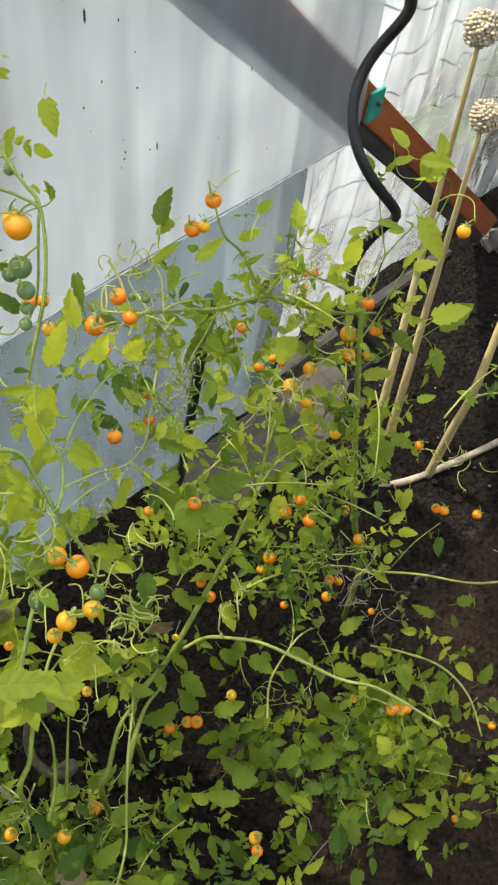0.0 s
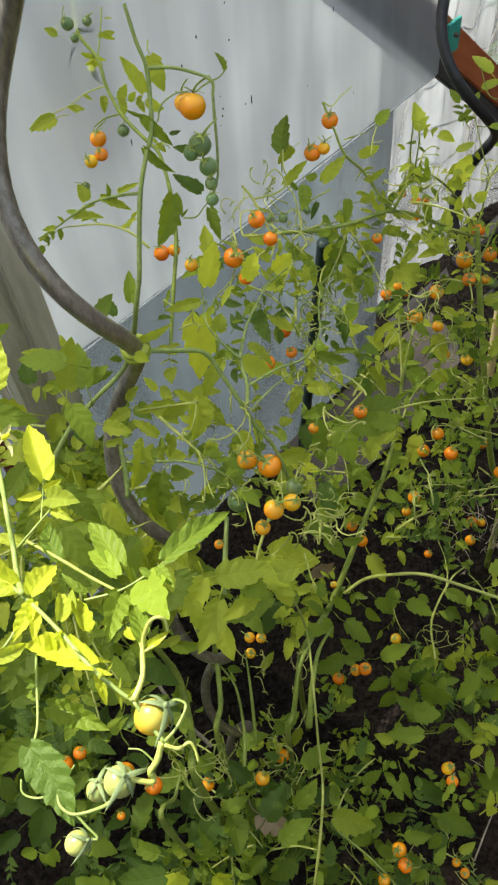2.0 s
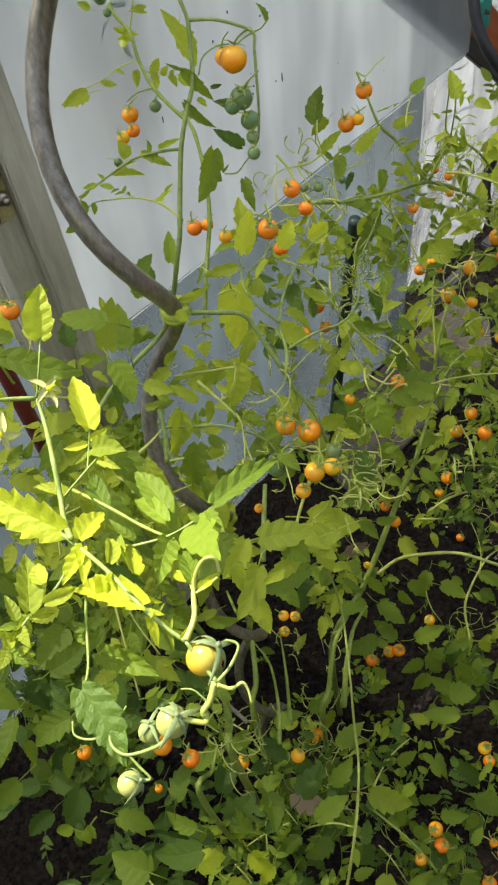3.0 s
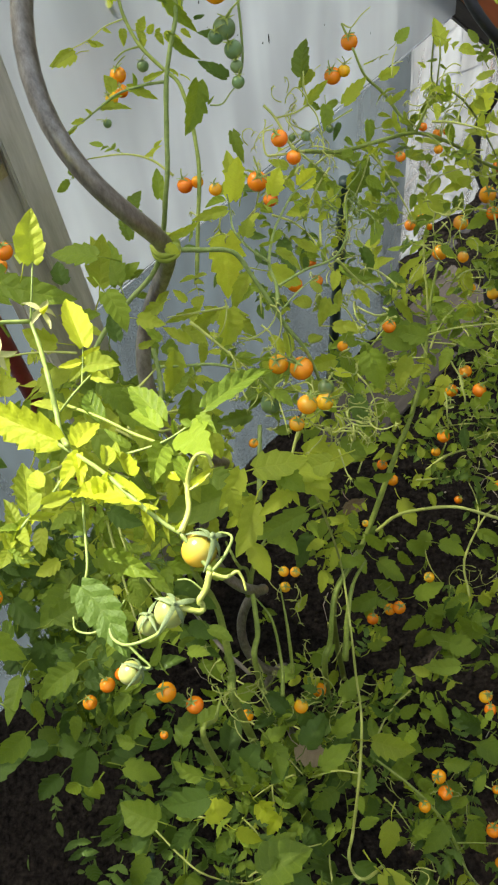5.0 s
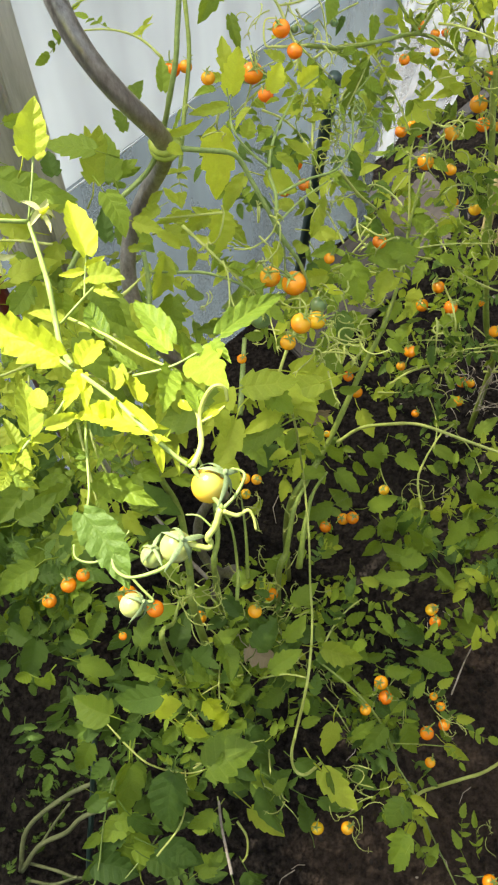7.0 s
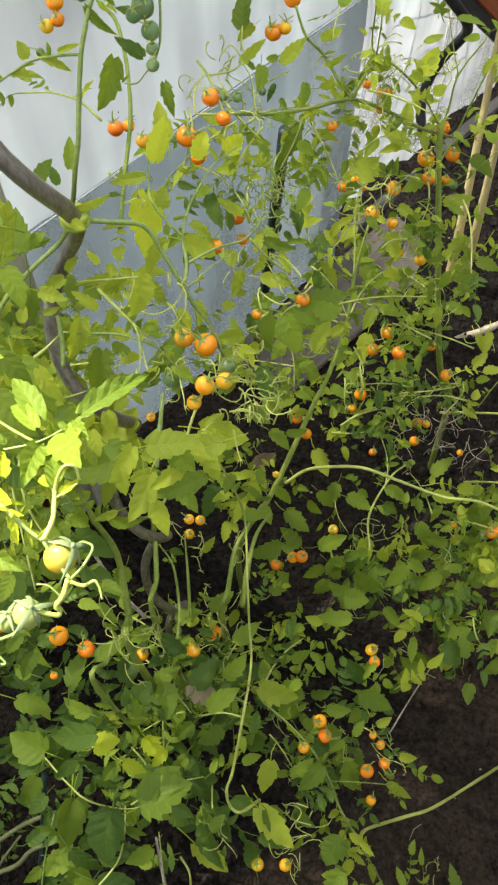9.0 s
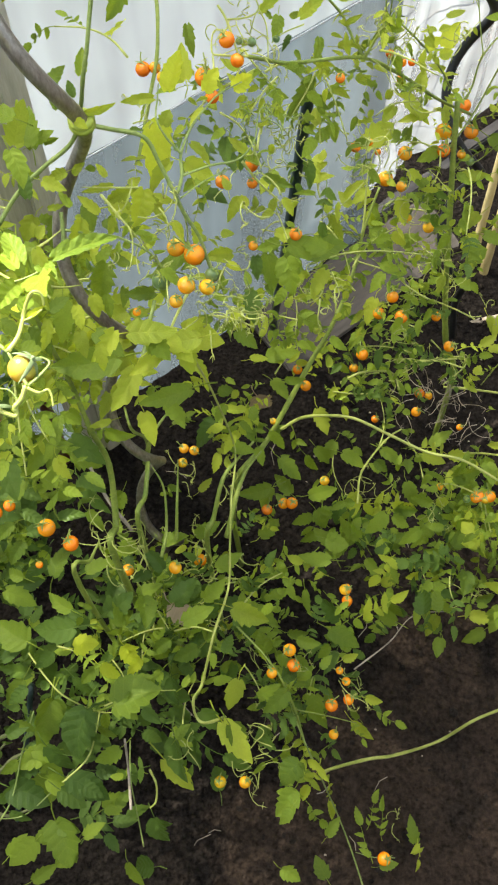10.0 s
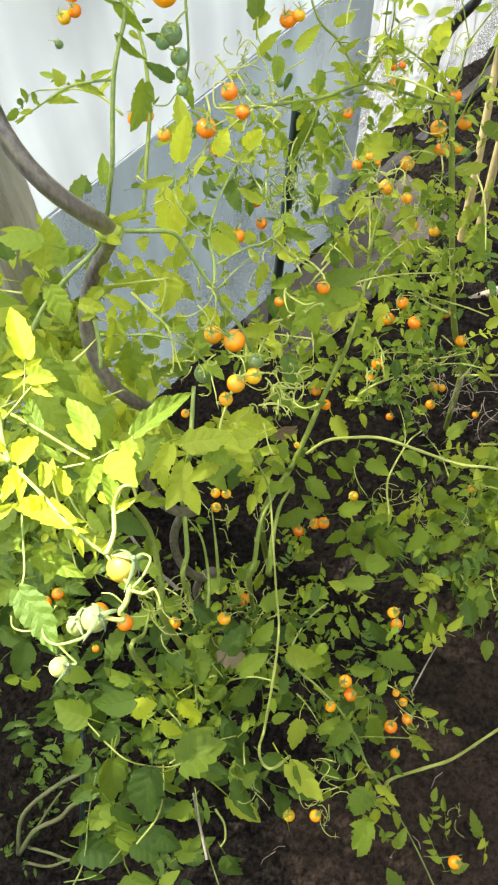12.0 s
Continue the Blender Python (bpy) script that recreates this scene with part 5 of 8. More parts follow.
stem(LOW, [(-0.061, 0.234, 0.951), (-0.048, 0.271, 0.808), (-0.034, 0.304, 0.629), (-0.031, 0.234, 0.637), (-0.029, 0.190, 0.589), (-0.027, 0.151, 0.558), (-0.036, 0.085, 0.592), (-0.048, 0.040, 0.522), (-0.054, 0.017, 0.546), (-0.051, 0.003, 0.516), (-0.039, -0.003, 0.511), (-0.018, 0.014, 0.465)], 0.0009, 0.0016, PALE_STEM)
stem(LOW, [(-0.014, 0.335, 0.595), (-0.030, 0.299, 0.616), (-0.045, 0.268, 0.621), (-0.054, 0.233, 0.578), (-0.063, 0.220, 0.503), (-0.053, 0.240, -0.010)], 0.0012, 0.0036, STEM)
stem(LOW, [(-0.003, 0.328, 0.584), (-0.020, 0.308, 0.567), (-0.030, 0.273, 0.558), (-0.038, 0.231, 0.520)], 0.0011, 0.0033, STEM)
stem(LEFT, [(-0.177, 0.205, 1.043), (-0.177, 0.212, 0.986), (-0.183, 0.239, 0.868), (-0.174, 0.229, 0.800), (-0.162, 0.220, 0.733), (-0.157, 0.180, 0.665), (-0.152, 0.141, 0.654), (-0.154, 0.185, -0.010)], 0.0012, 0.0041, STEM)
stem(LEFT, [(-0.144, 0.260, 0.797), (-0.134, 0.239, 0.787), (-0.135, 0.281, 0.674), (-0.128, 0.218, 0.671), (-0.132, 0.181, 0.625), (-0.122, 0.201, -0.010)], 0.0009, 0.0033, STEM)
stem(LEFT, [(-0.106, 0.314, 0.712), (-0.126, 0.281, 0.699), (-0.139, 0.269, 0.644)], 0.0008, 0.0030, STEM)
stem(LEFT, [(-0.106, 0.299, 0.599), (-0.100, 0.245, 0.600), (-0.099, 0.204, 0.551)], 0.0006, 0.0021, STEM)
stem(LEFT, [(-0.132, 0.272, 0.628), (-0.116, 0.250, 0.613), (-0.110, 0.209, 0.580), (-0.111, 0.174, 0.583)], 0.0006, 0.0021, STEM)
stem(LEFT, [(-0.190, 0.231, 0.700), (-0.166, 0.199, 0.685), (-0.140, 0.179, 0.652)], 0.0015, 0.0019, DRY)
stem(LOW, [(-0.162, 0.141, 0.713), (-0.167, 0.117, 0.716), (-0.176, 0.092, 0.703), (-0.177, 0.126, -0.010)], 0.0009, 0.0031, STEM)
stem(CREEPING, [(-0.020, 0.128, 0.487), (0.020, 0.095, 0.482), (0.049, 0.065, 0.467), (0.070, 0.039, 0.417), (0.091, 0.008, 0.332), (0.111, -0.021, 0.332)], 0.0011, 0.0016, STEM)
stem(CREEPING, [(0.070, 0.040, 0.419), (0.112, 0.042, 0.388), (0.157, 0.043, 0.350)], 0.0007, 0.0006, STEM)
stem(CREEPING, [(0.140, 0.089, 0.465), (0.209, 0.179, 0.280), (0.243, 0.219, 0.295), (0.345, 0.305, 0.058)], 0.0009, 0.0007, DRY)
stem(LOW, [(-0.204, -0.082, 0.472), (-0.180, -0.052, 0.469), (-0.171, -0.023, 0.490), (-0.175, 0.007, 0.467)], 0.0010, 0.0007, PALE_STEM)
stem(LOW, [(-0.135, -0.028, 0.490), (-0.134, -0.054, 0.429), (-0.123, -0.101, 0.428)], 0.0012, 0.0015, DRY)
stem(LOW, [(-0.120, -0.040, 0.319), (-0.108, -0.058, 0.318), (-0.108, -0.077, 0.291), (-0.114, -0.087, 0.297)], 0.0014, 0.0010, PALE_STEM)
stem(LOW, [(-0.256, 0.050, 0.551), (-0.230, 0.024, 0.543), (-0.205, 0.006, 0.537), (-0.173, 0.004, 0.469), (-0.141, 0.011, 0.466)], 0.0009, 0.0007, PALE_STEM)
stem(LOW, [(-0.087, 0.096, 0.542), (-0.059, 0.092, 0.583), (-0.037, 0.086, 0.592)], 0.0010, 0.0007, PALE_STEM)
stem(RIGHT, [(0.221, 0.788, 0.672), (0.252, 0.837, 0.692), (0.273, 0.855, 0.760), (0.305, 0.873, 0.885), (0.274, 0.830, 0.955)], 0.0012, 0.0007, STEM)
stem(RIGHT, [(0.319, 1.056, 0.757), (0.283, 1.064, 0.754), (0.268, 1.091, 0.787)], 0.0007, 0.0005, STEM)
stem(RIGHT, [(0.225, 0.789, 0.672), (0.269, 0.820, 0.619), (0.306, 0.828, 0.664), (0.354, 0.852, 0.709)], 0.0007, 0.0005, STEM)
stem(RIGHT, [(0.236, 0.730, 0.982), (0.254, 0.711, 1.025), (0.274, 0.702, 1.029), (0.277, 0.680, 1.021)], 0.0006, 0.0005, PALE_STEM)
stem(MID, [(0.086, 0.621, 0.992), (0.110, 0.623, 0.998), (0.092, 0.630, 1.004), (0.088, 0.620, 1.058)], 0.0009, 0.0006, STEM)
stem(RIGHT, [(0.302, 0.669, 0.224), (0.352, 0.665, 0.230), (0.431, 0.677, 0.203), (0.508, 0.646, 0.250), (0.590, 0.647, 0.287)], 0.0019, 0.0016, PALE_STEM)
stem(CREEPING, [(0.318, 0.515, 0.268), (0.353, 0.483, 0.334), (0.391, 0.441, 0.399), (0.427, 0.402, 0.399), (0.449, 0.352, 0.375)], 0.0015, 0.0012, PALE_STEM)
stem(CREEPING, [(0.142, 0.355, 0.385), (0.149, 0.422, 0.355), (0.187, 0.489, 0.341), (0.210, 0.505, 0.353)], 0.0014, 0.0012, PALE_STEM)
stem(RIGHT, [(0.367, 0.673, 0.235), (0.391, 0.687, 0.307), (0.429, 0.712, 0.336)], 0.0010, 0.0007, STEM)
stem(CREEPING, [(0.356, 0.437, 0.401), (0.372, 0.377, 0.403), (0.388, 0.350, 0.384)], 0.0009, 0.0006, STEM)
stem(CREEPING, [(0.121, -0.013, 0.232), (0.140, 0.002, 0.191), (0.188, 0.014, 0.238), (0.232, 0.028, 0.208), (0.316, 0.072, 0.102), (0.367, 0.102, 0.172), (0.487, 0.168, 0.028)], 0.0022, 0.0019, PALE_STEM)
stem(LOW, [(-0.469, -0.093, 0.010), (-0.448, -0.037, 0.080), (-0.389, 0.002, 0.130), (-0.337, 0.023, 0.150), (-0.304, 0.028, 0.160)], 0.0032, 0.0026, OLD_STEM)
stem(LOW, [(-0.467, -0.093, 0.010), (-0.429, -0.059, 0.070), (-0.383, -0.042, 0.100), (-0.352, -0.023, 0.140), (-0.296, -0.008, 0.170)], 0.0034, 0.0027, OLD_STEM)
stem(LOW, [(-0.455, -0.082, 0.020), (-0.405, -0.093, 0.050), (-0.363, -0.104, 0.070), (-0.322, -0.092, 0.100)], 0.0022, 0.0018, OLD_STEM)
stem(LOW, [(-0.453, -0.106, 0.020), (-0.408, -0.112, 0.050), (-0.366, -0.102, 0.080)], 0.0022, 0.0018, OLD_STEM)
stem(LOW, [(-0.434, -0.064, 0.060), (-0.402, -0.029, 0.100), (-0.373, -0.004, 0.140)], 0.0018, 0.0014, OLD_STEM)
# the sunlit shoot: its stems, leaves, flowers and young truss
# yellow leaves and pale stems here carry the sunshine in their own colour
stem(LEFT, [(-0.2480, 0.1320, 1.2480), (-0.2260, 0.1410, 1.2550), (-0.2100, 0.1520, 1.2520), (-0.2000, 0.1640, 1.2400), (-0.1860, 0.1690, 1.2330)], 0.00100, 0.00130, YOUNG_STEM)
stem(LEFT, [(-0.1860, 0.1690, 1.2330), (-0.1810, 0.1550, 1.2310), (-0.1720, 0.1290, 1.2390), (-0.1690, 0.1140, 1.2320), (-0.1650, 0.1000, 1.2350), (-0.1570, 0.0840, 1.2480)], 0.00130, 0.00160, YOUNG_STEM)
stem(LEFT, [(-0.1860, 0.1690, 1.2330), (-0.1830, 0.1800, 1.2440), (-0.1820, 0.1920, 1.2500)], 0.00070, 0.00050, YOUNG_STEM)
stem(LEFT, [(-0.1680, 0.0950, 1.2370), (-0.1520, 0.0790, 1.2470), (-0.1370, 0.0630, 1.2560), (-0.1230, 0.0470, 1.2590), (-0.1130, 0.0390, 1.2550), (-0.1070, 0.0350, 1.2540)], 0.00110, 0.00110, YOUNG_STEM)
stem(LEFT, [(-0.1070, 0.0350, 1.2540), (-0.1020, 0.0280, 1.2500), (-0.0960, 0.0210, 1.2480)], 0.00100, 0.00100, YOUNG_STEM)
stem(LEFT, [(-0.0970, 0.0210, 1.2480), (-0.0990, 0.0160, 1.2440), (-0.1020, 0.0120, 1.2420), (-0.1010, 0.0110, 1.2400), (-0.1020, 0.0090, 1.2390), (-0.1100, 0.0100, 1.2420)], 0.00110, 0.00090, PALE_STEM)
stem(LEFT, [(-0.1100, 0.0100, 1.2420), (-0.1170, 0.0030, 1.2380), (-0.1240, 0.0010, 1.2340), (-0.1320, -0.0000, 1.2330), (-0.1370, 0.0030, 1.2330), (-0.1390, 0.0080, 1.2330)], 0.00090, 0.00070, YOUNG_STEM)
stem(LEFT, [(-0.1390, 0.0080, 1.2330), (-0.1470, 0.0070, 1.2300), (-0.1530, 0.0090, 1.2300), (-0.1540, 0.0140, 1.2310)], 0.00060, 0.00050, YOUNG_STEM)
stem(LEFT, [(-0.1390, 0.0080, 1.2330), (-0.1360, 0.0120, 1.2340), (-0.1320, 0.0170, 1.2370)], 0.00060, 0.00040, YOUNG_STEM)
stem(LEFT, [(-0.1310, -0.0000, 1.2330), (-0.1270, -0.0040, 1.2310), (-0.1230, -0.0080, 1.2290), (-0.1280, -0.0080, 1.2290)], 0.00060, 0.00060, YOUNG_STEM)
stem(LEFT, [(-0.0960, 0.0210, 1.2480), (-0.0910, 0.0260, 1.2500), (-0.0880, 0.0340, 1.2490), (-0.0920, 0.0360, 1.2500), (-0.0950, 0.0340, 1.2510)], 0.00080, 0.00060, YOUNG_STEM)
stem(LEFT, [(-0.0960, 0.0200, 1.2480), (-0.0910, 0.0190, 1.2460), (-0.0870, 0.0210, 1.2460), (-0.0850, 0.0190, 1.2440), (-0.0840, 0.0150, 1.2410)], 0.00070, 0.00040, PALE_STEM)
stem(LEFT, [(-0.1000, 0.0150, 1.2440), (-0.1050, 0.0190, 1.2460), (-0.1100, 0.0200, 1.2450)], 0.00050, 0.00040, YOUNG_STEM)
stem(LEFT, [(-0.1070, 0.0350, 1.2550), (-0.1040, 0.0440, 1.2550), (-0.1050, 0.0560, 1.2520), (-0.1030, 0.0610, 1.2580), (-0.0990, 0.0630, 1.2650), (-0.0950, 0.0630, 1.2640), (-0.0940, 0.0600, 1.2590)], 0.00100, 0.00050, PALE_STEM)
stem(LEFT, [(-0.1050, 0.0550, 1.2520), (-0.1070, 0.0610, 1.2510), (-0.1120, 0.0670, 1.2470)], 0.00050, 0.00040, PALE_STEM)
stem(LEFT, [(-0.1040, 0.0550, 1.2520), (-0.0990, 0.0570, 1.2540), (-0.0950, 0.0590, 1.2570)], 0.00050, 0.00040, PALE_STEM)
stem(LEFT, [(-0.1670, 0.1140, 1.2320), (-0.1600, 0.1190, 1.2370), (-0.1560, 0.1270, 1.2350), (-0.1530, 0.1320, 1.2340)], 0.00070, 0.00050, YOUNG_STEM)
stem(LEFT, [(-0.1570, 0.1260, 1.2350), (-0.1580, 0.1380, 1.2330), (-0.1570, 0.1470, 1.2380)], 0.00050, 0.00040, YOUNG_STEM)
stem(LEFT, [(-0.1650, 0.1190, 1.2290), (-0.1470, 0.1060, 1.2350), (-0.1320, 0.0960, 1.2350), (-0.1190, 0.0870, 1.2390)], 0.00070, 0.00060, STEM)
stem(LEFT, [(-0.1340, 0.0850, 1.2360), (-0.1190, 0.0870, 1.2390), (-0.1070, 0.0920, 1.2420), (-0.0960, 0.0950, 1.2510)], 0.00070, 0.00050, YOUNG_STEM)
stem(LEFT, [(-0.1540, 0.0800, 1.2470), (-0.1610, 0.0630, 1.2470), (-0.1700, 0.0500, 1.2490), (-0.1770, 0.0410, 1.2460)], 0.00080, 0.00060, YOUNG_STEM)
stem(LEFT, [(-0.1520, 0.0710, 1.2390), (-0.1510, 0.0540, 1.2360), (-0.1490, 0.0350, 1.2340), (-0.1490, 0.0240, 1.2370)], 0.00080, 0.00060, YOUNG_STEM)
young_leaf(LEFT, (-0.1640, 0.0920, 1.2410), (-0.2040, 0.1110, 1.2490), YELLOW_AND_LIT, 0.50, -8, 6, 0.8)
young_leaf(LEFT, (-0.1230, 0.0480, 1.2590), (-0.1600, 0.0670, 1.2490), YELLOW_AND_LIT, 0.36, 25, 6, 0.7)
young_leaf(LEFT, (-0.1570, 0.1460, 1.2380), (-0.1640, 0.1760, 1.2460), YELLOW_AND_LIT, 0.54, 15, 5, 0.6)
young_leaf(LEFT, (-0.1590, 0.1400, 1.2340), (-0.1690, 0.1370, 1.2360), YELLOW_AND_LIT, 0.50, 10, 3, 0.6)
young_leaf(LEFT, (-0.1570, 0.1420, 1.2350), (-0.1490, 0.1450, 1.2380), YELLOW_AND_LIT, 0.62, 0, 3, 0.6)
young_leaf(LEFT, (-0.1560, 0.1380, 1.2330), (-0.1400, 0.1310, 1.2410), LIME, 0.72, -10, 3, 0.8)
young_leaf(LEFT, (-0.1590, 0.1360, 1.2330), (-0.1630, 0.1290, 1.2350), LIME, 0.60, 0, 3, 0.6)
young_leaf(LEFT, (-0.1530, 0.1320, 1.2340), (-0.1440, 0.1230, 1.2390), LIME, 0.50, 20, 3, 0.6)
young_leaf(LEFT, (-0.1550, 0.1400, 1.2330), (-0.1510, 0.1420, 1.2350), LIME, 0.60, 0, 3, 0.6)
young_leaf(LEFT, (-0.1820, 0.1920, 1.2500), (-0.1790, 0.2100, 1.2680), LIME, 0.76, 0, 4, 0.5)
young_leaf(LEFT, (-0.1530, 0.0830, 1.2490), (-0.1460, 0.1030, 1.2410), YELLOW_AND_LIT, 0.62, -20, 4, 0.6)
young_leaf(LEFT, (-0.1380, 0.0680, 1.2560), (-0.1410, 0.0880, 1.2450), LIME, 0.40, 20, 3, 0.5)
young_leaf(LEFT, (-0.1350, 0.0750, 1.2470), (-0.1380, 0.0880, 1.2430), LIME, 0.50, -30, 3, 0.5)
young_leaf(LEFT, (-0.1290, 0.0660, 1.2490), (-0.1360, 0.0880, 1.2390), YELLOW_AND_LIT, 0.46, 30, 4, 0.6)
young_leaf(LEFT, (-0.1410, 0.0620, 1.2560), (-0.1420, 0.0540, 1.2480), YELLOW_AND_LIT, 0.58, 10, 3, 0.7)
young_leaf(LEFT, (-0.1520, 0.0800, 1.2470), (-0.1590, 0.0640, 1.2490), YELLOW_AND_LIT, 0.55, 25, 4, 0.6)
young_leaf(LEFT, (-0.1530, 0.0790, 1.2470), (-0.1480, 0.0640, 1.2520), YELLOW_AND_LIT, 0.50, -30, 3, 0.5)
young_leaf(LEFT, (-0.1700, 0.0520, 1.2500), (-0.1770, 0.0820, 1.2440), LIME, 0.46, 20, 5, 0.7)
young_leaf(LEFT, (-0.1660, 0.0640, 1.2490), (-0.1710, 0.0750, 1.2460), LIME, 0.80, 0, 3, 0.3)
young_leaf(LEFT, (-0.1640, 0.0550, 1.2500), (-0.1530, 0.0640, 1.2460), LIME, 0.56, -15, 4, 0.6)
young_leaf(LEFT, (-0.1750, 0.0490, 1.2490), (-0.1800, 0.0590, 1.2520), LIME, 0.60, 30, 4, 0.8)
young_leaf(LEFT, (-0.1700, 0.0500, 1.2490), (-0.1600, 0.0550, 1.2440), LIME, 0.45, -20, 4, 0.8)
young_leaf(LEFT, (-0.1210, 0.0460, 1.2570), (-0.1190, 0.0340, 1.2500), YELLOW_AND_LIT, 0.40, 15, 4, 0.4)
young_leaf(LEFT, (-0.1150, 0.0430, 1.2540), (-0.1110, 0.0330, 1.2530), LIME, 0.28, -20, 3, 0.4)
young_leaf(LEFT, (-0.1230, 0.0510, 1.2600), (-0.1160, 0.0480, 1.2590), YELLOW_AND_LIT, 0.40, 20, 3, 0.5)
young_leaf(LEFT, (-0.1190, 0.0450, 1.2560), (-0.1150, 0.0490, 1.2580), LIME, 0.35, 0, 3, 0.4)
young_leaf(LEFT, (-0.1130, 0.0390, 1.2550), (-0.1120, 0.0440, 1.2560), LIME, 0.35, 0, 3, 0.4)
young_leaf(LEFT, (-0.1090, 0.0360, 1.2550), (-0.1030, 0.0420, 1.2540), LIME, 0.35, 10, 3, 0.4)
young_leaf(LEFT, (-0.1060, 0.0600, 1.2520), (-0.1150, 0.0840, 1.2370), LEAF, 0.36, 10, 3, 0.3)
young_leaf(LEFT, (-0.1080, 0.0610, 1.2510), (-0.1150, 0.0700, 1.2450), YELLOW_AND_LIT, 0.40, 0, 3, 0.3)
young_leaf(LEFT, (-0.1030, 0.0570, 1.2520), (-0.0940, 0.0600, 1.2590), YELLOW_AND_LIT, 0.42, -20, 3, 0.4)
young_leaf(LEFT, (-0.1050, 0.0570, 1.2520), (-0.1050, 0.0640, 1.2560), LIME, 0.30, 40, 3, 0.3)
young_leaf(LEFT, (-0.0970, 0.0950, 1.2510), (-0.0700, 0.1260, 1.2410), LEAF, 0.34, -30, 5, 0.7)
young_leaf(LEFT, (-0.1190, 0.0930, 1.2420), (-0.1370, 0.1140, 1.2350), LEAF, 0.40, 15, 5, 0.5)
young_leaf(LEFT, (-0.1190, 0.1000, 1.2370), (-0.1370, 0.1270, 1.2320), LEAF, 0.46, 10, 5, 0.4)
young_leaf(LEFT, (-0.1330, 0.0880, 1.2370), (-0.1420, 0.0950, 1.2440), LEAF, 0.40, 20, 4, 0.4)
young_leaf(LEFT, (-0.1180, 0.0860, 1.2380), (-0.1180, 0.0600, 1.2530), LEAF, 0.46, -10, 4, 0.6)
young_leaf(LEFT, (-0.1050, 0.0910, 1.2440), (-0.1100, 0.0950, 1.2440), LEAF, 0.70, 0, 3, 0.9)
young_leaf(LEFT, (-0.1070, 0.0910, 1.2410), (-0.0960, 0.0660, 1.2640), LEAF, 0.62, 20, 4, 0.8)
young_leaf(LEFT, (-0.1120, 0.0910, 1.2370), (-0.1130, 0.0960, 1.2440), LEAF, 0.50, 0, 4, 0.8)
young_leaf(LEFT, (-0.1000, 0.0920, 1.2500), (-0.0940, 0.0820, 1.2550), LEAF, 0.50, 0, 4, 0.8)
young_leaf(LEFT, (-0.1670, 0.1180, 1.2280), (-0.1810, 0.1200, 1.2340), LIME, 0.50, 20, 4, 0.5)
young_leaf(LEFT, (-0.1470, 0.1060, 1.2340), (-0.1570, 0.1320, 1.2260), LEAF, 0.40, 0, 4, 0.5)
young_leaf(LEFT, (-0.1500, 0.0240, 1.2370), (-0.1320, -0.0040, 1.2320), DEEP_SHADE, 0.60, 0, 6, 0.5)
young_leaf(LEFT, (-0.1500, 0.0470, 1.2150), (-0.1250, 0.0350, 1.2170), LEAF, 0.50, 0, 5, 0.7)
young_leaf(LEFT, (-0.1510, 0.0500, 1.2330), (-0.1610, 0.0540, 1.2350), LEAF, 0.50, 0, 4, 0.7)
young_leaf(LEFT, (-0.1500, 0.0450, 1.2320), (-0.1570, 0.0480, 1.2320), LEAF, 0.60, 10, 3, 0.7)
sprig(LEFT, [(-0.1680, 0.0520, 1.2500), (-0.1750, 0.0450, 1.2470), (-0.1790, 0.0390, 1.2450), (-0.1740, 0.0370, 1.2430)], 26, (0.006, 0.012), (LIME, LEAF, LIME), 1.0)
sprig(LEFT, [(-0.1370, 0.0630, 1.2560), (-0.1230, 0.0480, 1.2590), (-0.1120, 0.0380, 1.2550)], 14, (0.003, 0.007), (YELLOW_AND_LIT, LIME), 0.7)
young_tomato(LEFT, (-0.1010, 0.0310, 1.2470), 0.0138, PALE_TOMATO, (0.69, 0.20, 0.69))
young_tomato(LEFT, (-0.1140, 0.0100, 1.2380), 0.0122, UNRIPE, (0.41, 0.00, 0.91))
young_tomato(LEFT, (-0.1240, 0.0090, 1.2300), 0.0088, UNRIPE, (0.16, 0.31, 0.94))
young_tomato(LEFT, (-0.1310, -0.0090, 1.2270), 0.0094, UNRIPE, (0.80, 0.00, 0.60))
blossom(LEFT, (-0.1960, 0.1410, 1.2450), (0.15, -0.65, 0.5), (-0.2040, 0.1590, 1.2450))
blossom(LEFT, (-0.1790, 0.1700, 1.2380), (0.6, -0.1, 0.6), (-0.1850, 0.1710, 1.2340))
leaf(LEFT, (-0.313, 0.380, 1.038), (-0.354, 0.436, 1.071), LEAF, 0.50)
leaf(LEFT, (-0.245, 0.240, 1.193), (-0.220, 0.231, 1.185), LEAF, 0.45)
leaf(LEFT, (-0.203, 0.192, 1.238), (-0.167, 0.187, 1.232), LEAF, 0.40)
leaf(LEFT, (-0.284, 0.357, 1.094), (-0.268, 0.342, 1.084), YELLOW_AND_LIT, 0.60)
leaf(LEFT, (-0.277, 0.190, 1.151), (-0.254, 0.185, 1.147), LEAF, 0.56)
leaf(LEFT, (-0.287, 0.204, 1.077), (-0.261, 0.192, 1.068), DEEP_SHADE, 0.56)
leaf(LEFT, (-0.362, 0.169, 0.846), (-0.322, 0.146, 0.830), LEAF, 0.56)
leaf(LEFT, (-0.372, 0.139, 0.739), (-0.399, 0.157, 0.751), LEAF, 0.56)
leaf(LEFT, (-0.357, 0.117, 0.699), (-0.389, 0.091, 0.688), LEAF, 0.60)
leaf(LEFT, (-0.397, 0.082, 0.678), (-0.364, 0.103, 0.686), DEEP_SHADE, 0.56)
leaf(LEFT, (-0.278, 0.160, 0.881), (-0.251, 0.178, 0.888), LEAF, 0.56)
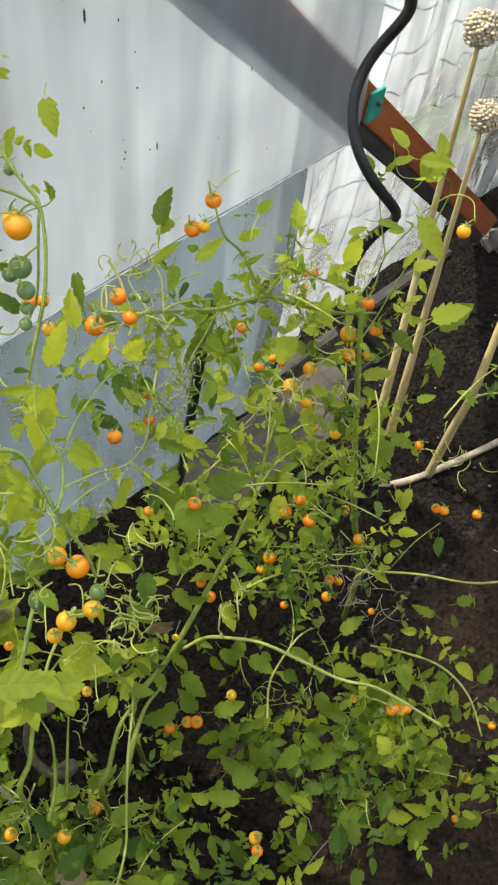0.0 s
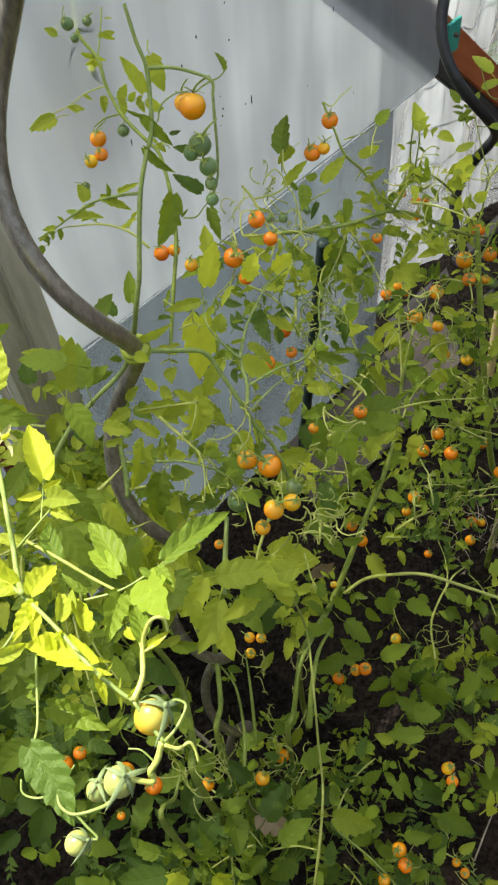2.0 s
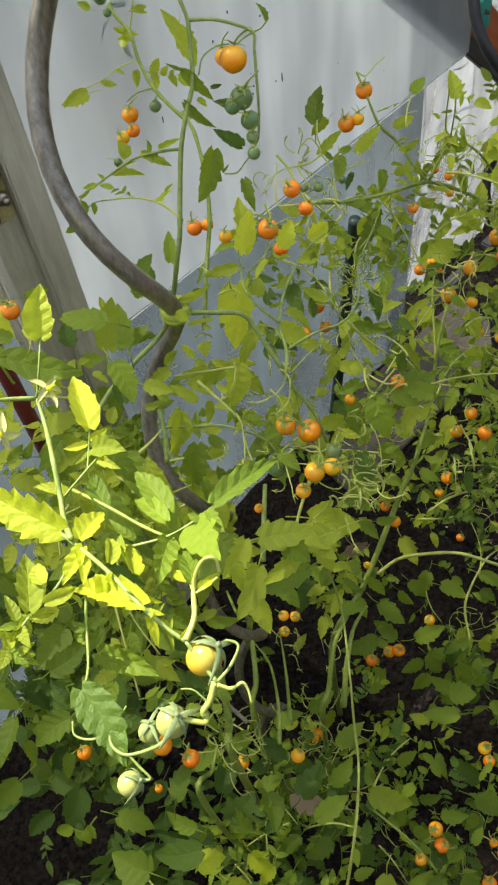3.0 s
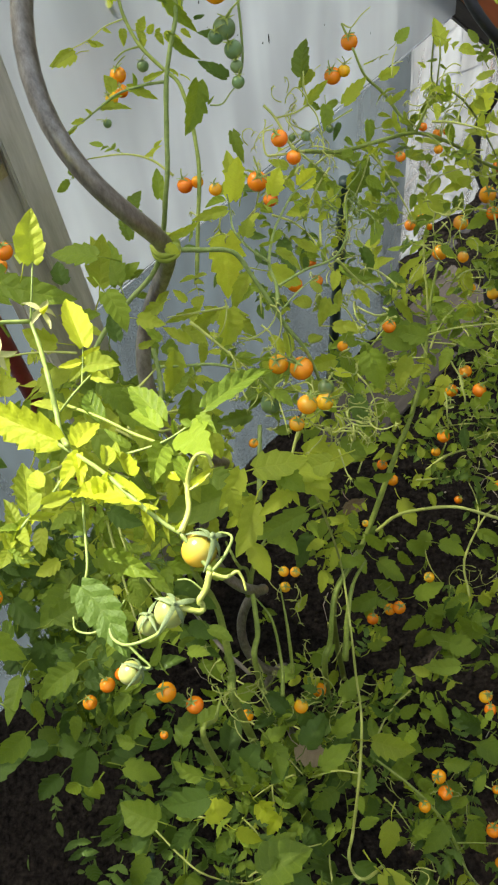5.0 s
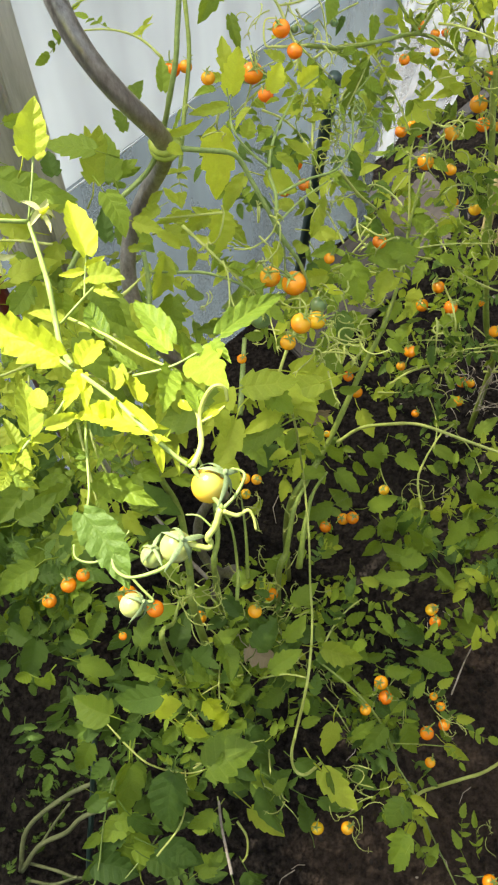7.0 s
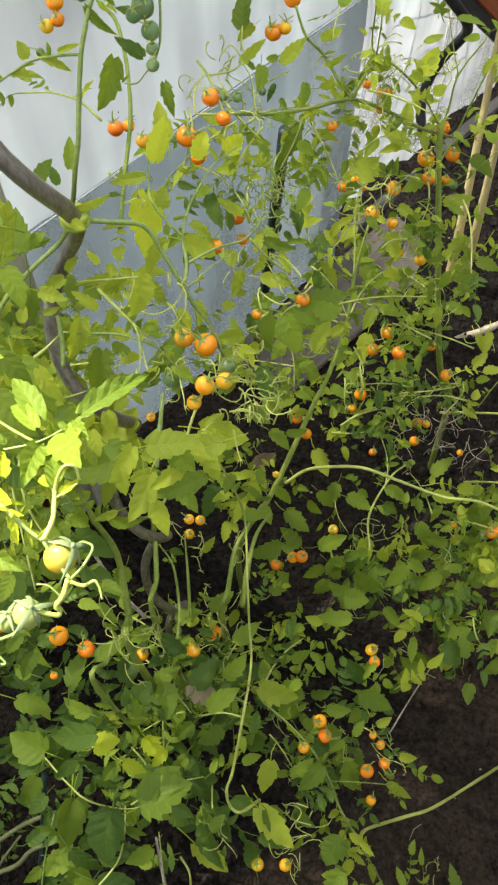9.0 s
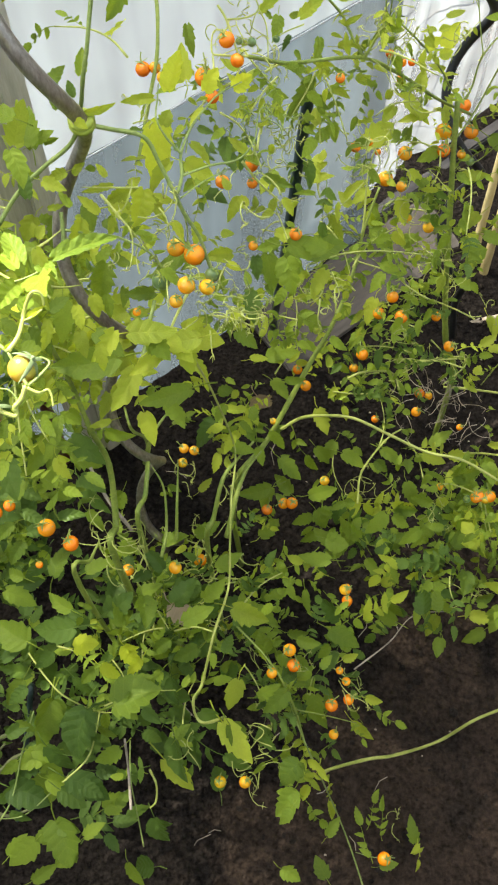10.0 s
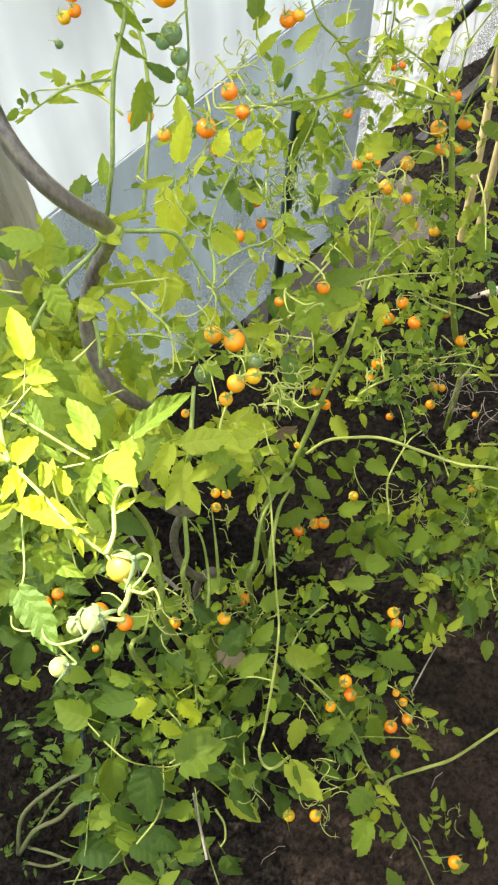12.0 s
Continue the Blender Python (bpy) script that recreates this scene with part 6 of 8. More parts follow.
leaf(LEFT, (-0.291, 0.155, 0.770), (-0.327, 0.134, 0.763), LEAF, 0.56)
leaf(MID, (-0.258, 0.703, 1.030), (-0.283, 0.694, 1.026), LIME, 0.56)
leaf(MID, (-0.245, 0.731, 1.022), (-0.233, 0.728, 1.020), LIME, 0.56)
leaf(MID, (-0.239, 0.722, 1.107), (-0.250, 0.727, 1.111), LIME, 0.56)
leaf(MID, (-0.205, 0.769, 1.075), (-0.193, 0.771, 1.076), LIME, 0.56)
leaf(MID, (-0.199, 0.773, 1.090), (-0.192, 0.773, 1.090), LIME, 0.56)
leaf(LEFT, (-0.187, 0.194, 1.249), (-0.181, 0.210, 1.259), LIME, 0.60)
leaf(LEFT, (-0.215, 0.230, 1.208), (-0.227, 0.235, 1.212), LEAF, 0.56)
leaf(LEFT, (-0.234, 0.313, 1.153), (-0.220, 0.317, 1.155), LEAF, 0.56)
leaf(LEFT, (-0.163, 0.258, 1.162), (-0.167, 0.279, 1.176), LEAF, 0.56)
leaf(LEFT, (-0.170, 0.256, 1.187), (-0.194, 0.264, 1.194), LEAF, 0.56)
leaf(LEFT, (-0.153, 0.295, 1.181), (-0.147, 0.308, 1.188), LEAF, 0.56)
leaf(LEFT, (-0.174, 0.256, 1.163), (-0.171, 0.282, 1.177), LIME, 0.60)
leaf(LEFT, (-0.163, 0.261, 1.161), (-0.150, 0.269, 1.165), LEAF, 0.56)
leaf(MID, (-0.066, 0.537, 0.908), (-0.064, 0.512, 0.895), DEEP_SHADE, 0.60)
leaf(LEFT, (-0.159, 0.214, 1.200), (-0.148, 0.197, 1.190), LEAF, 0.60)
leaf(LEFT, (-0.138, 0.244, 1.153), (-0.149, 0.237, 1.150), LIME, 0.56)
leaf(LEFT, (-0.151, 0.233, 1.155), (-0.136, 0.229, 1.153), LIME, 0.56)
leaf(LEFT, (-0.178, 0.205, 1.132), (-0.162, 0.185, 1.121), LEAF, 0.50)
leaf(LEFT, (-0.172, 0.216, 1.105), (-0.149, 0.191, 1.092), LEAF, 0.50)
leaf(LEFT, (-0.203, 0.226, 1.046), (-0.178, 0.201, 1.033), LEAF, 0.50)
leaf(LEFT, (-0.160, 0.227, 1.024), (-0.156, 0.200, 1.010), LEAF, 0.60)
leaf(LEFT, (-0.163, 0.205, 1.043), (-0.149, 0.214, 1.047), LEAF, 0.56)
leaf(LEFT, (-0.091, 0.168, 1.078), (-0.060, 0.175, 1.081), LIME, 0.60)
leaf(LEFT, (-0.075, 0.177, 1.061), (-0.044, 0.173, 1.058), LIME, 0.56)
leaf(LEFT, (-0.077, 0.169, 1.071), (-0.063, 0.156, 1.064), LEAF, 0.70)
leaf(LEFT, (-0.063, 0.176, 1.059), (-0.046, 0.164, 1.052), LIME, 0.60)
leaf(LEFT, (-0.060, 0.204, 1.033), (-0.028, 0.199, 1.030), LIME, 0.70)
leaf(LEFT, (-0.052, 0.180, 1.048), (-0.047, 0.162, 1.039), LIME, 0.70)
leaf(LEFT, (-0.043, 0.179, 1.061), (-0.074, 0.170, 1.056), LIME, 0.50)
leaf(LEFT, (-0.124, 0.220, 0.958), (-0.176, 0.200, 0.949), LEAF, 0.50)
leaf(LEFT, (-0.121, 0.181, 1.054), (-0.099, 0.169, 1.048), LEAF, 0.56)
leaf(LEFT, (-0.099, 0.187, 0.996), (-0.117, 0.158, 0.981), LIME, 0.42)
leaf(LEFT, (-0.066, 0.235, 0.889), (-0.113, 0.221, 0.882), LEAF, 0.40)
leaf(LEFT, (-0.153, 0.234, 0.812), (-0.174, 0.229, 0.810), LIME, 0.40)
leaf(MID, (-0.066, 0.345, 0.626), (-0.086, 0.313, 0.610), DEEP_SHADE, 0.60)
leaf(MID, (-0.046, 0.318, 0.715), (-0.052, 0.300, 0.706), LEAF, 0.56)
feather(LOW, (-0.035, 0.421, 0.555), (0.47, -0.79, -0.41), LEAF, 0.086)
leaf(LEFT, (-0.188, 0.216, 1.001), (-0.172, 0.199, 0.992), LEAF, 0.56)
leaf(LEFT, (-0.206, 0.203, 1.024), (-0.187, 0.194, 1.019), LEAF, 0.56)
leaf(LEFT, (-0.144, 0.204, 1.017), (-0.137, 0.188, 1.008), LIME, 0.56)
leaf(LEFT, (-0.199, 0.182, 1.015), (-0.179, 0.171, 1.009), DEEP_SHADE, 0.56)
leaf(LEFT, (-0.194, 0.221, 0.789), (-0.160, 0.202, 0.779), DEEP_SHADE, 0.56)
leaf(LEFT, (-0.188, 0.200, 0.742), (-0.163, 0.187, 0.735), DEEP_SHADE, 0.56)
leaf(LEFT, (-0.258, 0.188, 0.805), (-0.240, 0.150, 0.786), DEEP_SHADE, 0.60)
leaf(LEFT, (-0.033, 0.278, 1.025), (-0.021, 0.274, 1.023), YELLOW_AND_LIT, 0.60)
leaf(MID, (0.094, 0.623, 1.047), (0.093, 0.646, 1.059), LIME, 0.60)
leaf(RIGHT, (0.183, 0.814, 0.864), (0.203, 0.824, 0.869), LIME, 0.56)
leaf(RIGHT, (0.182, 0.783, 0.845), (0.203, 0.809, 0.859), YELLOW_AND_LIT, 0.60)
leaf(RIGHT, (0.199, 0.748, 0.947), (0.229, 0.747, 0.946), LEAF, 0.40)
leaf(RIGHT, (0.149, 0.695, 0.909), (0.165, 0.709, 0.916), YELLOW_AND_LIT, 0.56)
feather(RIGHT, (0.203, 0.859, 0.679), (0.99, -0.09, -0.06), LIME, 0.079)
leaf(RIGHT, (0.181, 0.789, 0.733), (0.145, 0.780, 0.729), LIME, 0.40)
leaf(MID, (0.100, 0.682, 0.778), (0.130, 0.701, 0.787), LIME, 0.80)
feather(RIGHT, (0.281, 0.855, 0.678), (0.61, 0.72, 0.35), LIME, 0.058)
leaf(RIGHT, (0.292, 0.858, 0.634), (0.323, 0.836, 0.622), LEAF, 0.60)
feather(MID, (0.049, 0.566, 0.827), (-0.23, -0.87, -0.44), DEEP_SHADE, 0.065)
leaf(MID, (0.059, 0.581, 0.747), (0.081, 0.559, 0.735), LIME, 0.40)
feather(MID, (0.079, 0.702, 0.686), (0.69, -0.64, -0.34), LIME, 0.073)
leaf(MID, (0.087, 0.681, 0.660), (0.069, 0.695, 0.668), LIME, 0.56)
leaf(RIGHT, (0.152, 0.660, 0.705), (0.158, 0.630, 0.689), LIME, 0.60)
leaf(RIGHT, (0.153, 0.652, 0.762), (0.173, 0.640, 0.756), LIME, 0.56)
leaf(RIGHT, (0.289, 0.767, 0.566), (0.261, 0.740, 0.553), LIME, 0.56)
feather(RIGHT, (0.326, 0.764, 0.587), (-0.71, -0.63, -0.32), LIME, 0.081)
leaf(RIGHT, (0.283, 0.684, 0.618), (0.315, 0.677, 0.613), LEAF, 0.56)
leaf(RIGHT, (0.151, 0.803, 0.741), (0.186, 0.781, 0.729), LIME, 0.56)
leaf(RIGHT, (0.203, 0.764, 0.695), (0.177, 0.749, 0.688), LEAF, 0.56)
leaf(RIGHT, (0.182, 0.670, 0.701), (0.205, 0.658, 0.694), LEAF, 0.56)
leaf(RIGHT, (0.122, 0.654, 0.647), (0.154, 0.629, 0.633), LEAF, 0.56)
leaf(RIGHT, (0.161, 0.643, 0.639), (0.191, 0.651, 0.643), LEAF, 0.56)
leaf(RIGHT, (0.276, 0.690, 0.544), (0.300, 0.713, 0.556), LEAF, 0.56)
feather(RIGHT, (0.274, 0.742, 0.488), (0.75, -0.58, -0.32), LEAF, 0.062)
leaf(MID, (0.049, 0.360, 0.952), (0.026, 0.372, 0.959), LEAF, 0.56)
leaf(MID, (0.111, 0.693, 0.681), (0.089, 0.679, 0.674), LIME, 0.56)
leaf(RIGHT, (0.131, 0.756, 0.771), (0.117, 0.736, 0.761), LIME, 0.56)
leaf(MID, (-0.015, 0.567, 1.038), (-0.019, 0.548, 1.029), LEAF, 0.56)
leaf(MID, (-0.022, 0.638, 1.024), (-0.037, 0.628, 1.019), LIME, 0.56)
leaf(MID, (-0.014, 0.506, 0.757), (-0.003, 0.469, 0.737), LEAF, 0.70)
leaf(MID, (0.011, 0.440, 0.836), (0.020, 0.408, 0.819), LEAF, 0.70)
leaf(MID, (0.015, 0.363, 0.952), (0.058, 0.367, 0.953), LEAF, 0.50)
feather(MID, (0.045, 0.508, 0.656), (0.75, 0.60, 0.30), LIME, 0.059)
leaf(RIGHT, (0.149, 0.656, 0.549), (0.131, 0.633, 0.538), LEAF, 0.56)
feather(RIGHT, (0.171, 0.616, 0.556), (0.77, 0.57, 0.28), LEAF, 0.076)
leaf(RIGHT, (0.143, 0.641, 0.506), (0.130, 0.609, 0.489), LIME, 0.56)
leaf(MID, (0.096, 0.547, 0.613), (0.079, 0.526, 0.603), LEAF, 0.56)
feather(MID, (0.010, 0.545, 0.568), (0.91, -0.37, -0.21), LEAF, 0.065)
leaf(MID, (0.032, 0.540, 0.594), (0.063, 0.526, 0.587), LEAF, 0.56)
leaf(LEFT, (-0.016, 0.303, 0.955), (-0.008, 0.280, 0.943), DEEP_SHADE, 0.60)
feather(MID, (0.062, 0.561, 0.487), (0.77, -0.56, -0.31), LEAF, 0.065)
feather(CREEPING, (0.097, 0.560, 0.391), (0.44, -0.79, -0.42), LIME, 0.065)
leaf(CREEPING, (0.076, 0.549, 0.315), (0.090, 0.513, 0.296), LIME, 0.56)
leaf(CREEPING, (0.413, 0.842, 0.215), (0.400, 0.807, 0.197), LIME, 0.50)
feather(CREEPING, (0.305, 0.691, 0.314), (0.95, 0.27, 0.12), LIME, 0.092)
feather(CREEPING, (0.383, 0.633, 0.164), (0.84, -0.47, -0.26), LEAF, 0.058)
feather(CREEPING, (0.030, 0.498, 0.349), (0.41, -0.81, -0.42), LEAF, 0.089)
leaf(MID, (0.022, 0.391, 0.440), (0.056, 0.370, 0.429), LEAF, 0.56)
leaf(CREEPING, (0.106, 0.484, 0.327), (0.086, 0.456, 0.313), LEAF, 0.56)
feather(RIGHT, (0.104, 0.463, 0.407), (0.87, -0.43, -0.24), LEAF, 0.058)
leaf(CREEPING, (0.182, 0.476, 0.330), (0.216, 0.458, 0.321), LEAF, 0.50)
feather(CREEPING, (0.196, 0.445, 0.349), (1.00, 0.00, -0.02), LEAF, 0.061)
feather(RIGHT, (0.223, 0.453, 0.396), (1.00, -0.04, -0.04), LIME, 0.089)
feather(RIGHT, (0.290, 0.439, 0.394), (0.99, -0.11, -0.07), LEAF, 0.068)
feather(RIGHT, (0.263, 0.404, 0.418), (-0.41, -0.82, -0.41), LEAF, 0.061)
feather(RIGHT, (0.291, 0.376, 0.403), (0.29, -0.85, -0.44), LEAF, 0.060)
feather(RIGHT, (0.334, 0.347, 0.387), (-0.97, -0.20, -0.10), LEAF, 0.063)
feather(RIGHT, (0.116, 0.344, 0.444), (0.39, -0.81, -0.43), LEAF, 0.092)
feather(MID, (0.106, 0.331, 0.411), (-0.37, -0.83, -0.41), LEAF, 0.060)
feather(RIGHT, (0.139, 0.342, 0.424), (0.99, -0.13, -0.08), LIME, 0.078)
leaf(CREEPING, (0.070, 0.360, 0.388), (0.108, 0.370, 0.393), LEAF, 0.56)
leaf(LOW, (0.011, 0.335, 0.457), (-0.033, 0.323, 0.451), LEAF, 0.50)
feather(LOW, (-0.025, 0.393, 0.565), (0.41, -0.80, -0.43), LEAF, 0.073)
leaf(MID, (0.106, 0.272, 0.428), (0.077, 0.286, 0.436), LEAF, 0.56)
leaf(MID, (0.100, 0.231, 0.470), (0.060, 0.236, 0.473), LEAF, 0.45)
feather(RIGHT, (0.183, 0.234, 0.505), (-0.49, -0.78, -0.40), LIME, 0.056)
feather(CREEPING, (0.297, 0.351, 0.158), (0.38, -0.82, -0.43), LEAF, 0.081)
feather(CREEPING, (0.317, 0.331, 0.095), (0.77, -0.57, -0.30), LEAF, 0.062)
leaf(CREEPING, (0.389, 0.325, 0.077), (0.420, 0.335, 0.082), LEAF, 0.56)
leaf(CREEPING, (0.379, 0.297, 0.068), (0.420, 0.300, 0.069), LIME, 0.56)
feather(RIGHT, (0.109, 0.161, 0.511), (0.79, -0.55, -0.28), LEAF, 0.057)
feather(RIGHT, (0.123, 0.105, 0.639), (0.95, 0.28, 0.11), LIME, 0.068)
feather(MID, (0.128, 0.147, 0.483), (-0.57, -0.74, -0.37), LEAF, 0.068)
leaf(RIGHT, (0.107, 0.132, 0.479), (0.143, 0.114, 0.470), LEAF, 0.56)
feather(MID, (0.055, 0.143, 0.627), (-0.80, -0.53, -0.27), LEAF, 0.064)
leaf(MID, (0.010, 0.126, 0.571), (0.034, 0.109, 0.562), LEAF, 0.56)
leaf(LOW, (-0.017, 0.119, 0.583), (0.025, 0.110, 0.578), LIME, 0.60)
leaf(CREEPING, (0.324, 0.296, 0.050), (0.306, 0.263, 0.033), LIME, 0.60)
leaf(LOW, (-0.008, 0.502, 0.535), (0.031, 0.518, 0.542), LEAF, 0.56)
leaf(LOW, (0.001, 0.486, 0.499), (0.026, 0.466, 0.488), LEAF, 0.56)
leaf(LEFT, (-0.029, 0.299, 0.895), (-0.008, 0.288, 0.889), LEAF, 0.56)
leaf(MID, (0.131, 0.588, 0.495), (0.107, 0.565, 0.483), LEAF, 0.56)
leaf(RIGHT, (0.167, 0.569, 0.528), (0.191, 0.584, 0.536), LEAF, 0.56)
leaf(CREEPING, (0.077, 0.467, 0.335), (0.096, 0.444, 0.323), LEAF, 0.56)
leaf(LOW, (0.004, 0.411, 0.471), (0.020, 0.426, 0.479), LEAF, 0.56)
leaf(RIGHT, (0.214, 0.392, 0.393), (0.232, 0.364, 0.378), LEAF, 0.56)
leaf(RIGHT, (0.167, 0.285, 0.517), (0.146, 0.259, 0.503), LEAF, 0.56)
leaf(RIGHT, (0.290, 0.312, 0.358), (0.322, 0.336, 0.369), LEAF, 0.56)
leaf(RIGHT, (0.226, 0.300, 0.438), (0.203, 0.278, 0.427), LEAF, 0.56)
leaf(CREEPING, (0.075, 0.334, 0.369), (0.051, 0.318, 0.361), LEAF, 0.56)
leaf(LOW, (0.002, 0.305, 0.344), (0.026, 0.328, 0.356), LEAF, 0.56)
leaf(RIGHT, (0.117, 0.443, 0.371), (0.152, 0.426, 0.362), LEAF, 0.56)
leaf(CREEPING, (0.041, 0.361, 0.386), (0.015, 0.382, 0.397), LEAF, 0.56)
leaf(CREEPING, (0.095, 0.064, 0.403), (0.104, 0.028, 0.384), LEAF, 0.60)
leaf(MID, (0.065, 0.116, 0.481), (0.093, 0.112, 0.478), LEAF, 0.56)
leaf(MID, (0.066, 0.098, 0.465), (0.081, 0.087, 0.458), LEAF, 0.56)
leaf(CREEPING, (0.171, 0.081, 0.337), (0.193, 0.076, 0.334), LIME, 0.56)
leaf(CREEPING, (0.156, 0.049, 0.322), (0.181, 0.026, 0.310), LIME, 0.50)
feather(MID, (0.107, -0.017, 0.421), (-0.40, -0.82, -0.40), LIME, 0.071)
feather(CREEPING, (0.124, -0.007, 0.225), (0.50, -0.77, -0.40), LIME, 0.075)
feather(CREEPING, (0.064, 0.004, 0.402), (-0.18, -0.88, -0.45), LEAF, 0.070)
feather(MID, (0.052, -0.032, 0.414), (0.42, -0.80, -0.42), LEAF, 0.062)
leaf(LOW, (-0.019, 0.003, 0.488), (0.017, -0.037, 0.467), LIME, 0.50)
leaf(LOW, (-0.005, 0.051, 0.509), (-0.011, 0.017, 0.491), LIME, 0.60)
leaf(MID, (0.021, 0.043, 0.469), (0.045, 0.057, 0.476), LEAF, 0.56)
feather(CREEPING, (0.231, -0.085, 0.102), (-0.38, 0.82, 0.42), LEAF, 0.059)
leaf(MID, (0.072, -0.083, 0.452), (0.060, -0.101, 0.442), LEAF, 0.56)
leaf(MID, (0.098, 0.088, 0.460), (0.112, 0.101, 0.466), LEAF, 0.56)
leaf(MID, (0.084, 0.081, 0.460), (0.071, 0.068, 0.454), LEAF, 0.56)
leaf(RIGHT, (0.125, 0.098, 0.472), (0.142, 0.106, 0.476), LIME, 0.56)
leaf(MID, (0.056, 0.051, 0.473), (0.030, 0.026, 0.460), LEAF, 0.56)
leaf(MID, (0.031, 0.003, 0.433), (0.046, -0.015, 0.423), DEEP_SHADE, 0.56)
leaf(LEFT, (-0.194, 0.086, 0.750), (-0.185, 0.115, 0.765), LEAF, 0.56)
leaf(LOW, (-0.166, 0.100, 0.577), (-0.137, 0.121, 0.587), DEEP_SHADE, 0.70)
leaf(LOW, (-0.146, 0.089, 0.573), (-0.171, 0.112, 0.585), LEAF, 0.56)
leaf(LOW, (-0.090, 0.126, 0.559), (-0.069, 0.153, 0.573), DEEP_SHADE, 0.70)
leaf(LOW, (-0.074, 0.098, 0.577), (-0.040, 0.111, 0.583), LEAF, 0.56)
leaf(LOW, (-0.109, 0.163, 0.570), (-0.133, 0.181, 0.580), DEEP_SHADE, 0.56)
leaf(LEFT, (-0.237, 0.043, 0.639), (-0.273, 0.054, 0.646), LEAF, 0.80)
leaf(LEFT, (-0.186, 0.060, 0.651), (-0.233, 0.050, 0.647), DEEP_SHADE, 0.60)
leaf(LOW, (-0.199, 0.058, 0.567), (-0.172, 0.063, 0.569), YELLOW_AND_LIT, 0.80)
leaf(LOW, (-0.147, 0.074, 0.531), (-0.127, 0.055, 0.520), YELLOW_AND_LIT, 0.70)
leaf(LOW, (-0.170, 0.048, 0.530), (-0.148, 0.035, 0.523), YELLOW_AND_LIT, 0.56)
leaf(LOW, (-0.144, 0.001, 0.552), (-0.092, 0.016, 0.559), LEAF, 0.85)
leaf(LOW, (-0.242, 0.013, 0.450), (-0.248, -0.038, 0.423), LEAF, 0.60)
leaf(LOW, (-0.183, -0.001, 0.511), (-0.195, -0.052, 0.484), DEEP_SHADE, 0.70)
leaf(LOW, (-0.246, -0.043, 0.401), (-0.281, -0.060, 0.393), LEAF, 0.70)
leaf(LOW, (-0.239, -0.039, 0.433), (-0.205, -0.064, 0.419), DEEP_SHADE, 0.60)
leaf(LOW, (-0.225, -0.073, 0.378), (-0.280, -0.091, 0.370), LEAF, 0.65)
leaf(LOW, (-0.207, -0.072, 0.421), (-0.158, -0.096, 0.407), DEEP_SHADE, 0.60)
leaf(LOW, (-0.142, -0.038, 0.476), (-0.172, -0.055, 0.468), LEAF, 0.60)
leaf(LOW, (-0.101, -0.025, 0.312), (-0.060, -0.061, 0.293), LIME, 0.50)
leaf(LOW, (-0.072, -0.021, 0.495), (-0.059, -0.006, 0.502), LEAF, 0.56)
leaf(LOW, (-0.091, 0.055, 0.460), (-0.082, 0.026, 0.445), DEEP_SHADE, 0.56)
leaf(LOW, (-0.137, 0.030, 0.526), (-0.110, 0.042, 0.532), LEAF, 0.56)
leaf(LOW, (-0.115, 0.005, 0.511), (-0.095, -0.009, 0.504), DEEP_SHADE, 0.56)
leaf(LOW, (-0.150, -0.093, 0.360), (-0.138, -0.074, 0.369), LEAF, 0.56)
leaf(LEFT, (-0.261, 0.022, 0.629), (-0.244, 0.033, 0.634), DEEP_SHADE, 0.56)
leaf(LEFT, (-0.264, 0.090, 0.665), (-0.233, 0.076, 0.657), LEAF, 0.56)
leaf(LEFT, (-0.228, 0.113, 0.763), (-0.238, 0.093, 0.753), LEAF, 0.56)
leaf(LEFT, (-0.206, 0.100, 0.754), (-0.221, 0.080, 0.744), DEEP_SHADE, 0.56)
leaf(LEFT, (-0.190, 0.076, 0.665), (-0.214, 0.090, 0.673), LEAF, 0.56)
leaf(LOW, (-0.183, 0.078, 0.596), (-0.209, 0.091, 0.603), DEEP_SHADE, 0.56)
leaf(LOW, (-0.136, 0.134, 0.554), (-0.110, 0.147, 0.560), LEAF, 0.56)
leaf(LOW, (-0.113, 0.107, 0.560), (-0.132, 0.089, 0.551), DEEP_SHADE, 0.56)
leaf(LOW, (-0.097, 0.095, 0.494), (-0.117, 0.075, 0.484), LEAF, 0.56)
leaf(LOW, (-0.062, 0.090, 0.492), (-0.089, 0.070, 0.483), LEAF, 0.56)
leaf(LOW, (-0.210, 0.040, 0.479), (-0.182, 0.023, 0.470), DEEP_SHADE, 0.56)
leaf(LOW, (-0.253, 0.011, 0.543), (-0.272, -0.007, 0.535), DEEP_SHADE, 0.56)
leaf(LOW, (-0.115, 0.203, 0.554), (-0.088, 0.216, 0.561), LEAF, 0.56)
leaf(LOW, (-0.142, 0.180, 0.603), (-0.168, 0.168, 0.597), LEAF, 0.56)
leaf(LOW, (-0.125, 0.161, 0.554), (-0.145, 0.148, 0.548), DEEP_SHADE, 0.56)
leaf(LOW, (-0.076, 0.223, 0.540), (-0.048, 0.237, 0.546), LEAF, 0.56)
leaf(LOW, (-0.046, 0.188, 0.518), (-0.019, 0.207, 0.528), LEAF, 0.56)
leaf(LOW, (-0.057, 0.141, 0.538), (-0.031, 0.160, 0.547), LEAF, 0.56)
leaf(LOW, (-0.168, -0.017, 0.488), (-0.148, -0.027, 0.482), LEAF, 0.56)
leaf(LOW, (-0.290, -0.030, 0.440), (-0.263, -0.017, 0.446), DEEP_SHADE, 0.56)
leaf(LEFT, (-0.221, 0.120, 0.777), (-0.199, 0.126, 0.780), DEEP_SHADE, 0.56)
